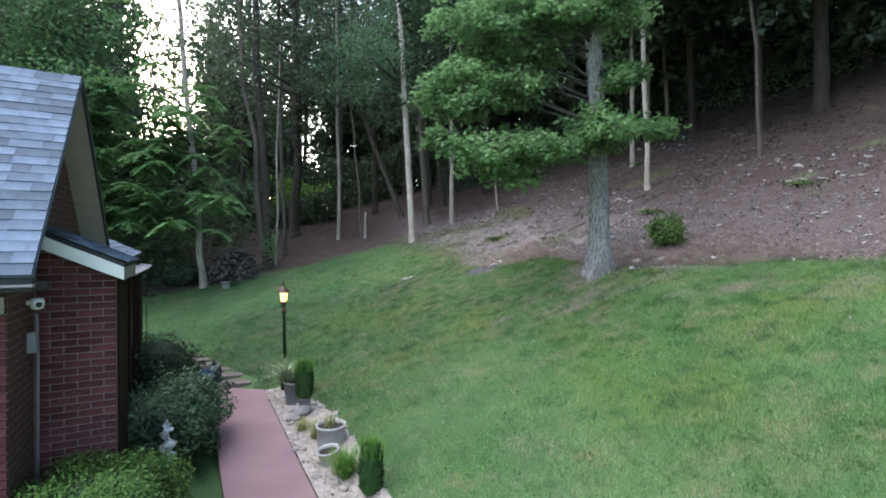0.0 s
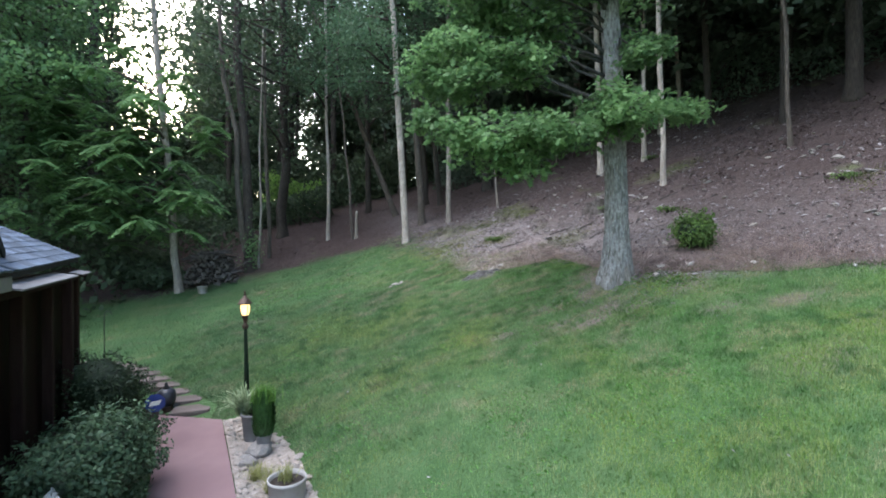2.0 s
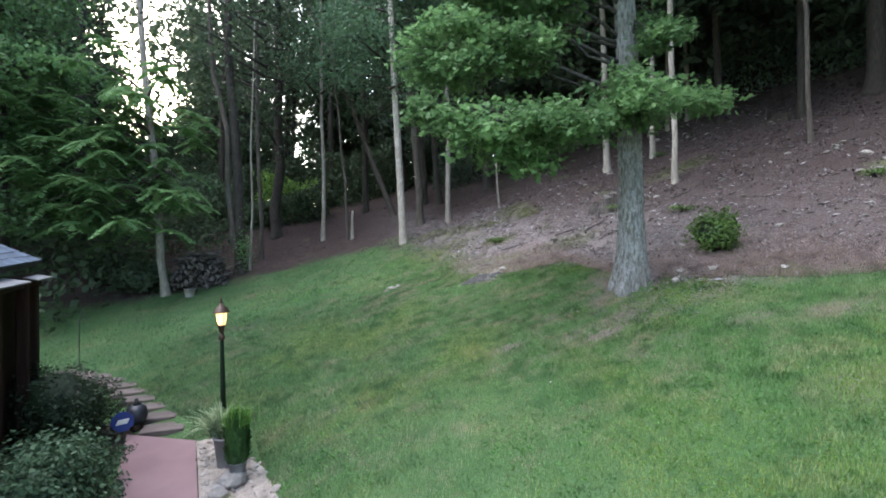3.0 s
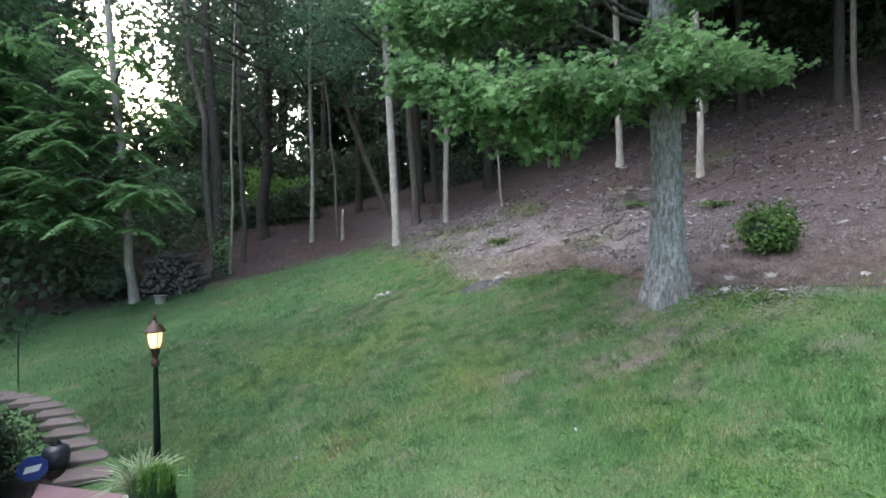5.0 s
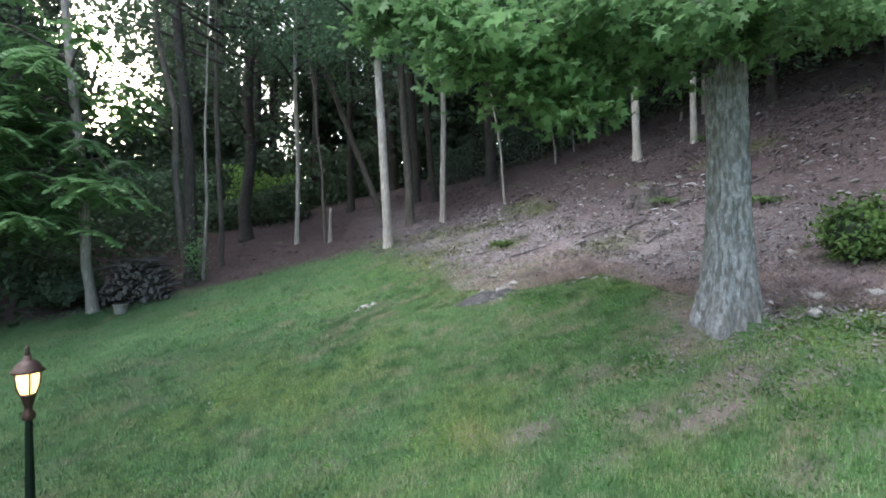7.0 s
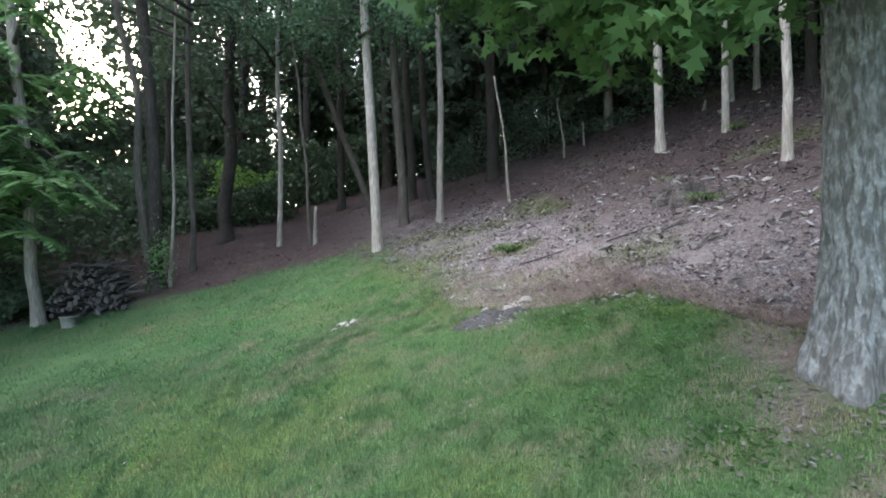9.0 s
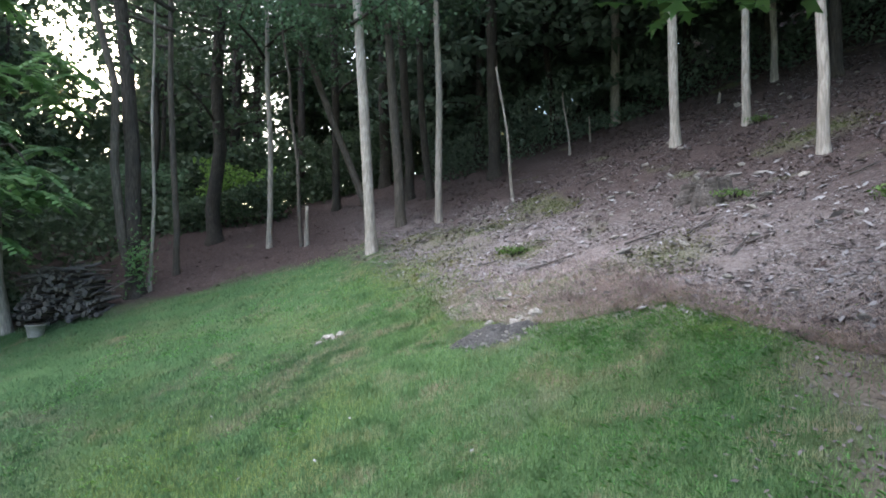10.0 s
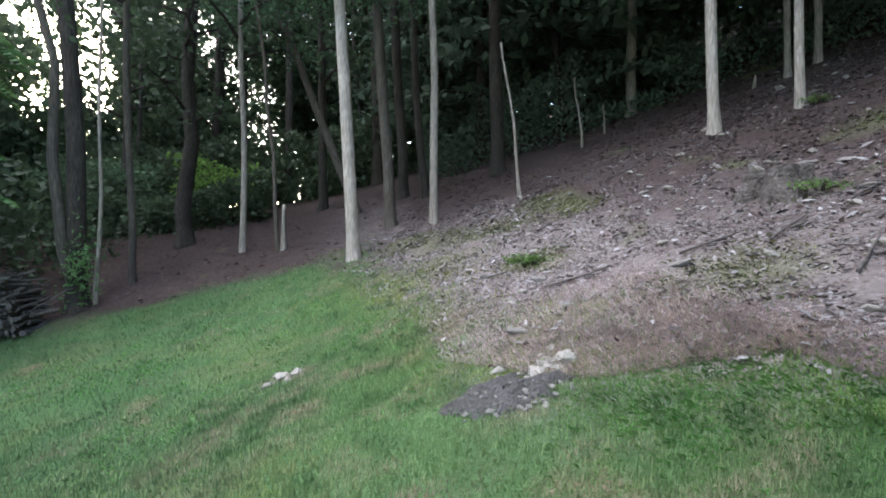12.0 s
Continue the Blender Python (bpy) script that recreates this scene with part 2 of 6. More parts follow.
def ground_z(x, y):
    """Height of the ground: a lawn that rises to a wooded slope, level beside the house."""
    xc, yc = np.clip(x, -16, 22), np.clip(y, -4, 31)
    a, b = xc / 10, (yc - 12) / 10
    p = sum(k * t for k, t in zip(HILL, (1, b, b * b, b ** 3, a, a * b, a * b * b, a * a, a * a * b, a ** 3)))
    p = p + sum(h * np.exp(-((xc - cx) ** 2 + (yc - cy) ** 2) / w ** 2) for cx, cy, w, h in SWELLS)
    far = np.maximum(np.asarray(y, float) - 26, 0)
    left = 1 / (1 + np.exp((np.asarray(x, float) + 1 - 0.25 * far) / 2))
    p = p - left * 0.22 * far * far / (far + 6) + (1 - left) * 0.12 * np.maximum(far - 5, 0)
    p = 0.07 * np.logaddexp(p / 0.07, -0.36 / 0.07)
    off = (np.asarray(x, float) + 1.55 + (np.asarray(y, float) - 5.58) * 0.432) * 0.918
    lane = np.clip((0.95 - np.abs(off)) / 0.35, 0, 1) * np.clip((9.9 - np.asarray(y, float)) / 0.5, 0, 1)
    return p - 0.09 * lane


def edge_y(x):
    """Where the lawn ends and the litter of the slope begins, as a distance along y."""
    return np.interp(x, (-14, -9.2, -7.5, -5.3, -4.2, -3.2, -1.9, -0.6, 0.3, 1.1, 1.65, 1.78, 2.3, 2.65, 3.0, 3.35, 3.75, 3.95, 4.1, 4.35, 5.0, 5.7, 6.8, 7.3, 9.0, 14.0),
                     (17.8, 18.2, 18.4, 18.8, 19.0, 19.4, 19.6, 19.15, 18.1, 15.9, 14.3, 13.3, 12.6, 12.3, 12.15, 12.05, 11.85, 11.3, 10.4, 9.3, 8.75, 8.45, 7.75, 6.6, 3.8, -4.0))


def mesh_coords(lo, a, b, hi, fine, coarse):
    left = a - np.cumsum(np.geomspace(fine, coarse, 40))
    right = b + np.cumsum(np.geomspace(fine, coarse, 40))
    return np.concatenate((left[left > lo][::-1], np.arange(a, b, fine), right[right < hi]))


gx = mesh_coords(-170, -9.5, 12, 170, 0.11, 9)
gy = mesh_coords(-60, 2.5, 22, 260, 0.11, 9)
GX, GY = np.meshgrid(gx, gy)
GZ = ground_z(GX, GY)
soft = np.array([noise.noise((x * 0.9, y * 0.9, 0)) * 0.03 + noise.noise((x * 3.1, y * 3.1, 5)) * 0.014 for x, y in zip(GX.ravel(), GY.ravel())]).reshape(GX.shape)
edge = edge_y(GX)
wob = np.array([noise.noise((x * 0.8, y * 0.8, 9)) * 0.5 + noise.noise((x * 2.6, y * 2.6, 3)) * 0.22 for x, y in zip(GX.ravel(), GY.ravel())]).reshape(GX.shape)
litter = np.clip(((GY - edge) + wob) / (0.6 + 1.5 * np.exp(-((GX - 1.6) / 1.4) ** 2)) + 0.5, 0, 1)
# worn patches in the lawn: x, y, half widths, strength
WORN = ((1.97, 9.13, 0.33, 0.17, 0.9), (2.4, 8.51, 0.25, 0.12, 0.6), (3.21, 8.54, 0.5, 0.16, 0.9), (2.79, 8.83, 0.3, 0.12, 0.7), (3.66, 8.28, 0.3, 0.1, 0.6), (3.99, 8.51, 0.42, 0.16, 0.8), (3.58, 8.8, 0.4, 0.2, 0.8), (3.87, 7.87, 0.25, 0.14, 0.6), (3.33, 7.84, 0.22, 0.1, 0.6),
        (2.73, 9.65, 0.26, 0.16, 0.8), (3.85, 10.17, 0.3, 0.55, 0.9), (2.88, 7.74, 0.16, 0.09, 0.5), (2.44, 9.35, 0.16, 0.12, 0.6), (2.06, 9.78, 0.2, 0.12, 0.5), (4.17, 10.49, 0.4, 0.5, 0.9), (3.3, 9.33, 0.16, 0.12, 0.5), (4.76, 7.78, 0.45, 0.16, 0.7), (5.77, 7.58, 0.7, 0.25, 0.6), (4.79, 8.56, 0.5, 0.2, 0.7), (3.5, 9.59, 0.3, 0.3, 0.7),
        (0.06, 9.65, 0.35, 0.2, 0.5), (4.66, 6.16, 0.6, 0.4, 0.4), (6.41, 6.41, 0.9, 0.4, 0.6), (-3.51, 14.07, 0.7, 0.25, 0.4), (2.05, 11.2, 0.4, 0.2, 0.4), (0.12, 14.45, 0.34, 0.16, 0.8))
# fresh green patches: x, y, half width
LUSH = ((2.52, 8.96, 0.3), (3.82, 8.23, 0.28), (3.05, 9.45, 0.22), (4.71, 8.76, 0.3), (4.44, 9.08, 0.25), (3.72, 11.2, 0.3), (2.91, 11.76, 0.35), (2.44, 10.04, 0.4), (3.17, 9.4, 0.22), (3.48, 10.76, 0.3), (2.75, 10.37, 0.35), (3.0, 6.7, 0.4), (3.03, 7.72, 0.35), (3.56, 6.74, 0.35), (1.58, 7.12, 0.4), (0.6, 8.31, 0.4), (1.18, 9.65, 0.4), (4.36, 7.16, 0.4))


def worn_at(x, y):
    q = np.zeros(np.shape(x))
    for cx, cy, a, b, k in WORN:
        q = np.maximum(q, 0.95 * k * np.clip(1.6 - 1.3 * np.hypot((x - cx) / a, (y - cy) / b), 0, 1))
    return q


worn = np.clip(worn_at(GX, GY) + wob * 0.6 * (worn_at(GX, GY) > 0), 0, 1)
# Upslope and to the right litter turns dark; canopy shade put into colour.
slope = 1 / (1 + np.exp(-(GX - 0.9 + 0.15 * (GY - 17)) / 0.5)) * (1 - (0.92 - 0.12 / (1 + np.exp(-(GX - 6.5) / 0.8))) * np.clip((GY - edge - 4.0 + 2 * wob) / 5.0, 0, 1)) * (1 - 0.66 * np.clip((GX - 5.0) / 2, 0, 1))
# thin yellow-green grass on the slope: x, y, half width, half depth
GRASSY = ((1.6, 18.6, 0.9, 0.7), (2.5, 17.9, 0.9, 0.7), (3.2, 17.5, 0.7, 0.6), (4.1, 18.2, 0.55, 1.0), (4.4, 17.3, 0.4, 0.6), (1.5, 14.6, 0.7, 0.8), (1.9, 16.3, 0.9, 0.7), (4.3, 13.2, 0.7, 0.5), (8.5, 15.4, 0.9, 0.6), (3.1, 15.3, 0.5, 0.5))
grassy = np.zeros(GX.shape)
for cx, cy, a, b in GRASSY:
    grassy = np.maximum(grassy, np.clip(1.25 - np.hypot((GX - cx) / a, (GY - cy) / b), 0, 1) * 0.6)
grassy = np.clip(grassy + 0.8 * wob * (grassy > 0), 0, 1)
GZ = GZ + soft * (0.5 + 1.2 * litter)
nv, nu = GX.shape
idx = np.arange(nu * nv).reshape(nv, nu)
quads = np.stack((idx[:-1, :-1], idx[:-1, 1:], idx[1:, 1:], idx[1:, :-1]), -1).reshape(-1, 4)


def ground_at(x, y):
    """Height of the ground's own sheet, hollows and all."""
    x, y = np.asarray(x, float), np.asarray(y, float)
    i = np.clip(np.searchsorted(gx, x) - 1, 0, nu - 2)
    j = np.clip(np.searchsorted(gy, y) - 1, 0, nv - 2)
    a = np.clip((x - gx[i]) / (gx[i + 1] - gx[i]), 0, 1)
    b = np.clip((y - gy[j]) / (gy[j + 1] - gy[j]), 0, 1)
    return (GZ[j, i] * (1 - a) + GZ[j, i + 1] * a) * (1 - b) + (GZ[j + 1, i] * (1 - a) + GZ[j + 1, i + 1] * a) * b


def gz(x, y):
    return float(ground_at(x, y))


gm = bpy.data.meshes.new("ground")
gm.from_pydata(np.stack((GX, GY, GZ), -1).reshape(-1, 3).tolist(), [], quads.tolist())
gm.polygons.foreach_set("use_smooth", [True] * len(gm.polygons))
for key, val in (("litter", litter), ("slope", slope), ("worn", worn), ("grassy", grassy)):
    gm.attributes.new(key, "FLOAT", "POINT").data.foreach_set("value", val.ravel().astype(np.float32))


def ground_material():
    m, nt, b = material("lawn_and_leaf_litter", 0.95)
    b.inputs["Specular IOR Level"].default_value = 0.15

    def attr(n):
        a = nt.nodes.new("ShaderNodeAttribute")
        a.attribute_name = n
        return a.outputs["Fac"]

    grass = mix(nt, noise_fac(nt, 0.7, 5, 0.4, 0.62), (0.05, 0.105, 0.043), (0.088, 0.15, 0.068))
    grass = mix(nt, noise_fac(nt, 0.45, 6, 0.55, 0.75, stretch=(1, 1.7, 1)), grass, (0.13, 0.145, 0.075))
    grass = mix(nt, noise_fac(nt, 1.1, 6, 0.63, 0.74), grass, (0.22, 0.155, 0.115))
    grass = mix(nt, noise_fac(nt, 45, 4, 0.4, 0.7), grass, (0.06, 0.12, 0.04))
    grass = mix(nt, attr("worn"), grass, mix(nt, noise_fac(nt, 9, 5), (0.155, 0.115, 0.105), (0.195, 0.152, 0.14)))
    lit = mix(nt, noise_fac(nt, 1.2, 5, 0.4, 0.62), (0.128, 0.106, 0.106), (0.19, 0.162, 0.163))
    lit = mix(nt, 0.6, lit, leaf_cells(nt, 26, ((0.0, (0.0936, 0.0749, 0.0742)), (0.22, (0.153, 0.123, 0.125)), (0.5, (0.207, 0.175, 0.18)), (0.72, (0.276, 0.241, 0.249)), (0.9, (0.443, 0.414, 0.429)))))
    lit = mix(nt, noise_fac(nt, 1.7, 6, 0.5, 0.66), lit, (0.235, 0.197, 0.197))
    lit = mix(nt, noise_fac(nt, 2.6, 6, 0.58, 0.7), lit, (0.12, 0.092, 0.092))
    lit = mix(nt, noise_fac(nt, 16, 5, 0.55, 0.75), lit, (0.105, 0.08, 0.078))
    lit = mix(nt, noise_fac(nt, 34, 4, 0.6, 0.7), lit, (0.34, 0.30, 0.29))
    # Woodland floor: reddish litter with the trees' shade in its dark colours.
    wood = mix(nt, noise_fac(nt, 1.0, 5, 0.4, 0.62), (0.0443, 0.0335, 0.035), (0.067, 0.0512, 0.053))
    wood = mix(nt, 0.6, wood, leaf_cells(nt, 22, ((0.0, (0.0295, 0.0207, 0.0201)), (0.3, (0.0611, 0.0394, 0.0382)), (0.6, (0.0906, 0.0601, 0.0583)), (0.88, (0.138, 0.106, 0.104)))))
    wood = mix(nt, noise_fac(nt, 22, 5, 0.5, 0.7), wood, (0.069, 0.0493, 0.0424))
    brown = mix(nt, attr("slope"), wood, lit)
    brown = mix(nt, noise_fac(nt, 0.7, 6, 0.64, 0.76), brown, (0.12, 0.135, 0.07))
    brown = mix(nt, attr("grassy"), brown, mix(nt, noise_fac(nt, 6, 5), (0.11, 0.118, 0.07), (0.165, 0.17, 0.10)))
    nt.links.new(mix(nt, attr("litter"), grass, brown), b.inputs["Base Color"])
    bump(nt, b, noise_fac(nt, 28, 6, 0.3, 0.7), 0.7, 0.05)
    return m


gm.materials.append(ground_material())
ground = tagged(new("ground", gm), "mown green lawn rising to a wooded slope of brown leaf litter", "ground", kind="structure")


# ---- trees ----
def trunk_mesh(name, r, h, lean, mat, sway=0.2, flare=0.8, sides=14, top=0.45, bend=0.0, seed=0):
    """A tapered trunk from its foot upwards; lean: metres sideways for each metre up."""
    pts, rad = [], []
    steps = [-0.25, 0.0, 0.2, 0.55, 1.2] + [1.2 + (h - 1.2) * k / 7 for k in range(1, 8)] if h > 1.3 else [-0.25, 0.0] + [h * k / 5 for k in range(1, 6)]
    for k, z in enumerate(steps):
        q = max(z, 0) / h
        wx = sway * noise.noise((z * 0.35, seed * 3.7, 0)) * min(1, z / 1.5 if z > 0 else 0)
        wy = sway * noise.noise((z * 0.35, seed * 3.7, 8)) * min(1, z / 1.5 if z > 0 else 0)
        pts.append((lean[0] * max(z, 0) + wx + bend * q * q * h, lean[1] * max(z, 0) + wy, z))
        rad.append(r * (1 - (1 - top) * q) * (1.25 if z <= 0 else 1.12 if z < 0.3 else 1))
    v, f = tube(pts, rad, sides, 0.12, flare=flare)
    return mesh_of(name, v, f, mat, True)


def broad_crown(h0, h1, radius, limbs, sprays, leaves, size, leaf_mat, wood, flat=0.35, sag=0.0, spray=0.45):
    """Limbs that leave the trunk between two heights and the leaves on their outer parts."""
    specs, where = [], []
    for k in range(limbs):
        z0 = h0 + (h1 - h0) * (k + rng.uniform(0, 1)) / limbs
        a = rng.uniform(0, 2 * math.pi)
        reach = radius * rng.uniform(0.55, 1.0) * (1 - 0.45 * ((z0 - h0) / (h1 - h0)) ** 2)
        rise = reach * rng.uniform(0.15, 0.7)
        d = np.array((math.cos(a), math.sin(a)))
        p = []
        for s in (0, 0.3, 0.6, 0.85, 1.0):
            side = rng.normal() * 0.1 * reach * s
            p.append((d[0] * reach * s - d[1] * side, d[1] * reach * s + d[0] * side, z0 + rise * s - sag * reach * s * s))
        specs.append((p, (0.055, 0.042, 0.03, 0.018, 0.008), 5))
        P = np.array(p)
        for j in range(sprays):
            s = rng.uniform(0.3, 1.08)
            c = np.array([np.interp(s * 4, range(5), P[:, i]) for i in range(3)]) + rng.normal(size=3) * (0.5, 0.5, 0.32) * (0.45 + 0.22 * reach)
            where.append(c + rng.normal(size=(leaves, 3)) * (spray, spray, spray * 0.55))
    where = np.concatenate(where)
    return tubes("branchwork", specs, wood), leaf_mesh("crown", where, size, LEAF_BROAD, leaf_mat, flat)


def needle_crown(h0, h1, radius, tiers, leaf_mat, wood, size=0.32):
    """A dark evergreen: tiers of drooping flat boughs, wider below."""
    specs, where = [], []
    for k in range(tiers):
        q = (k + 0.5) / tiers
        z0 = h0 + (h1 - h0) * q
        for j in range(7):
            a = rng.uniform(0, 2 * math.pi)
            reach = radius * (1 - 0.8 * q) * rng.uniform(0.6, 1.1) + 0.3
            d = np.array((math.cos(a), math.sin(a), 0))
            p = [d * reach * s + np.array((0, 0, z0 - 0.25 * reach * s * s)) for s in (0, 0.5, 1)]
            specs.append((p, (0.035, 0.02, 0.006), 4))
            n = int(20 * reach)
            s = rng.uniform(0.1, 1.05, n)
            side = rng.normal(size=n) * 0.24 * reach * (1.15 - s)
            w = d[None, :] * (reach * s)[:, None] + np.stack((-d[1] * side, d[0] * side, z0 - 0.25 * reach * s * s + rng.normal(size=n) * 0.08), 1)
            where.append(w)
    where = np.concatenate(where)
    return tubes("branchwork", specs, wood), leaf_mesh("crown", where, size, LEAF_SLIM, leaf_mat, 0.6, 0.4)


def plant_tree(name, label, x, y, trunk, crown=None, scale=1.0, spin=0.0, group="", category="tree"):
    t = tagged(new(name), label, category, group)
    t.matrix_basis = pose(x, y, gz(x, y), 0, 0, spin) @ Matrix.Diagonal((scale, scale, scale, 1))
    child("trunk", trunk, t)
    if crown:
        tagged(child("branchwork", crown[0], t), kind="stuff")
        child("crown", crown[1], t)
    return t


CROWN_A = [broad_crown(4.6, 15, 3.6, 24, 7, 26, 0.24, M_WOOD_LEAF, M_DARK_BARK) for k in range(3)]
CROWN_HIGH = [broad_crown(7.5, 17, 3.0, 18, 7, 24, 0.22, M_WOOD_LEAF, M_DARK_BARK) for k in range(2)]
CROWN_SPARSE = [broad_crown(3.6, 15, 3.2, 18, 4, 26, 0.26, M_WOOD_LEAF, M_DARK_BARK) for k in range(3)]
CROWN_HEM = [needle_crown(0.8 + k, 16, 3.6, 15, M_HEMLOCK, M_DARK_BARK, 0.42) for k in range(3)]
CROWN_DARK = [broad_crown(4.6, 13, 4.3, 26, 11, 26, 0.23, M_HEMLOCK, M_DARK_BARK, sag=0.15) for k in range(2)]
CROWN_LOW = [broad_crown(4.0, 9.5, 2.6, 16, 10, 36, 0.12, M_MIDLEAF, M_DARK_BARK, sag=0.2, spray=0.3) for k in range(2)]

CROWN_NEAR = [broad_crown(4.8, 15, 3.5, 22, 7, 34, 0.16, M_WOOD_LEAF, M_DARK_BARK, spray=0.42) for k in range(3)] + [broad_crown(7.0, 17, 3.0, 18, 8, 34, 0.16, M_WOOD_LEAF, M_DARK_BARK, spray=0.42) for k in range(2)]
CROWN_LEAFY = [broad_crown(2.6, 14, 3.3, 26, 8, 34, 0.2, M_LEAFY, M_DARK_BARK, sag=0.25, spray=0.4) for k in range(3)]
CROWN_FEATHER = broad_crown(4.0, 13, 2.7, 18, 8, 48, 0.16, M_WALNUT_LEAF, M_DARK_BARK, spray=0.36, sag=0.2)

# the trunks that stand at the edge of the lawn and on the slope
# x, y, foot radius, height, lean x, lean y, bark, crown, bend
EDGE_TREES = [
    ("slender_tree", "pale grey straight slim trunk at the lawn's edge", -5.11, 21.2, 0.085, 15, -0.02, 0, "grey", 1, 0.0),
    ("slender_tree", "thin pale trunk close beside a thicker dark tree", -5.15, 19.9, 0.045, 9, 0.02, 0, "pale", None, 0.0),
    ("slender_tree", "slim pale straight trunk in brown leaf litter", -2.96, 22.5, 0.085, 15, -0.01, 0, "pale", 8, 0.0),
    ("sapling", "thin crooked sapling leaning in the leaf litter", -1.83, 21.75, 0.055, 10, -0.07, 0, "grey", None, 0.0),
    ("white_barked_tree", "tall white-barked trunk leaning slightly over the lawn", 0.41, 18.8, 0.13, 17, -0.056, 0.0, "white", 7, -0.004),
    ("grey_tree", "grey trunk with a swollen mossy foot", 1.08, 20.95, 0.145, 17, -0.055, 0.0, "grey", 8, 0.0),
    ("slender_tree", "straight pale grey trunk at the slope's foot", 2.07, 19.85, 0.095, 16, -0.005, 0, "pale", 7, 0.0),
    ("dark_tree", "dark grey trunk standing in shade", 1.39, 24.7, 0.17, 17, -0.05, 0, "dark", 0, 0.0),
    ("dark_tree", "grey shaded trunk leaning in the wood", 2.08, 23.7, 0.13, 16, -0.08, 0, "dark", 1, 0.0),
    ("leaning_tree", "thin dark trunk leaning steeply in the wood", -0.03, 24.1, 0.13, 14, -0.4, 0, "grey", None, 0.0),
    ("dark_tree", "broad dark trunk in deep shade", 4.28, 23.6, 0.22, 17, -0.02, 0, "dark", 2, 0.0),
    ("pale_tree", "pale straight trunk rising from the littered slope", 7.38, 17.92, 0.108, 17, -0.035, 0, "white", 6, 0.0),
    ("pale_tree", "pale trunk on the upper slope above dead leaves", 8.78, 17.5, 0.085, 16, -0.012, 0, "white", 5, 0.0),
    ("pale_tree", "pale lichen-spotted trunk on the bare slope", 7.74, 14.45, 0.08, 16, -0.03, 0, "white", 4, 0.0),
    ("crooked_tree", "pale crooked trunk forking high on the slope", 10.55, 13.2, 0.058, 15, -0.015, 0, "grey", 5, -0.2),
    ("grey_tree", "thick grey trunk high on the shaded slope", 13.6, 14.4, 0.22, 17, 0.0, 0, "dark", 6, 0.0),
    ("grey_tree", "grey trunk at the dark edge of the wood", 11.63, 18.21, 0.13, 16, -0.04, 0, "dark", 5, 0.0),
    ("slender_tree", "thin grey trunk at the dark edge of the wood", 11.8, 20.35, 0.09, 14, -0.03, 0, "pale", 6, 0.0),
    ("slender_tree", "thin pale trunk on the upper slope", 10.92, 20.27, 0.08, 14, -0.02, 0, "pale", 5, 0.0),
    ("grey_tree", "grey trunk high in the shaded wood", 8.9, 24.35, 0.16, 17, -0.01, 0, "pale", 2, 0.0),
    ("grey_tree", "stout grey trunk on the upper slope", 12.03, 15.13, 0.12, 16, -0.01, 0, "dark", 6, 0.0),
]
# "dark" bark carries the wood's shade, on trunks labelled grey too.
BARKS = {"white": M_WHITE_BARK, "pale": M_PALE_BARK, "grey": M_GREY_BARK, "dark": M_DARK_BARK}
CROWNS = CROWN_NEAR + CROWN_DARK + CROWN_LOW
for k, (nm, lab, x, y, r, h, lx, ly, bk, cr, bend) in enumerate(EDGE_TREES):
    thin = r < 0.1
    tm = trunk_mesh("trunk", r, h, (lx, ly), BARKS[bk], 0.35 if nm in ("sapling", "crooked_tree") else 0.05 if nm == "pale_tree" else 0.12, 0.3 if thin else 0.5, 10 if thin else 16, seed=k, bend=bend)
    ob = plant_tree(nm, lab, x, y, tm, None)
    if cr is not None:
        at = pose(lx * 11, 0, 1.2, 0, 0, 67 * k)
        tagged(child("branchwork", CROWNS[cr][0], ob, at=at), kind="stuff")
        child("crown", CROWNS[cr][1], ob, at=at)
        # extra widened crown added on slope trees only to shade the ground below
        if cr in (5, 6) and x > 7:
            wide = pose(lx * 11, 0, 0.2, 0, 0, 67 * k + 100) @ Matrix.Diagonal((1.5, 1.5, 1.0, 1))
            tagged(child("branchwork", CROWNS[11 - cr][0], ob, at=wide), kind="stuff")
            child("crown", CROWNS[11 - cr][1], ob, at=wide)

# thin crooked saplings on the slope
for k, (x, y, r, h, lx) in enumerate(((3.98, 19.65, 0.038, 3.4, -0.12), (6.57, 22.64, 0.038, 2.1, -0.08), (10.32, 20.65, 0.045, 0.32, 0.0), (7.49, 23.21, 0.03, 0.9, 0.02), (-1.66, 21.65, 0.07, 1.15, 0.0))):
    lab = ("bare crooked sapling on the leaf-littered slope", "short broken sapling at the wood's edge", "short cut stake on the upper slope", "bare thin stem on the slope", "broken pale stub beside a crooked sapling")[k]
    plant_tree("stake" if k in (2, 4) else "sapling", lab, x, y, trunk_mesh("trunk", r, h, (lx, 0), M_PALE_BARK, 0.3, 0.3, 8, 0.6, seed=40 + k), category="stump" if k in (2, 4) else "tree")

# the double-trunked dark tree beside the brush pile
twin = tagged(new("double_trunked_tree"), "dark twin-trunked tree with ivy round its foot", "tree")
twin.matrix_basis = pose(-5.42, 19.8, gz(-5.42, 19.8))
child("trunk", trunk_mesh("trunk", 0.19, 17, (-0.05, 0.02), M_DARK_BARK, 0.2, 0.9, 14, seed=61), twin)
child("trunk", trunk_mesh("trunk", 0.11, 15, (-0.10, -0.02), M_GREY_BARK, 0.3, 0.5, 12, seed=62), twin)
child("branchwork", CROWN_NEAR[1][0], twin, at=pose(0.9, 0, 1.5, 0, 0, 40))
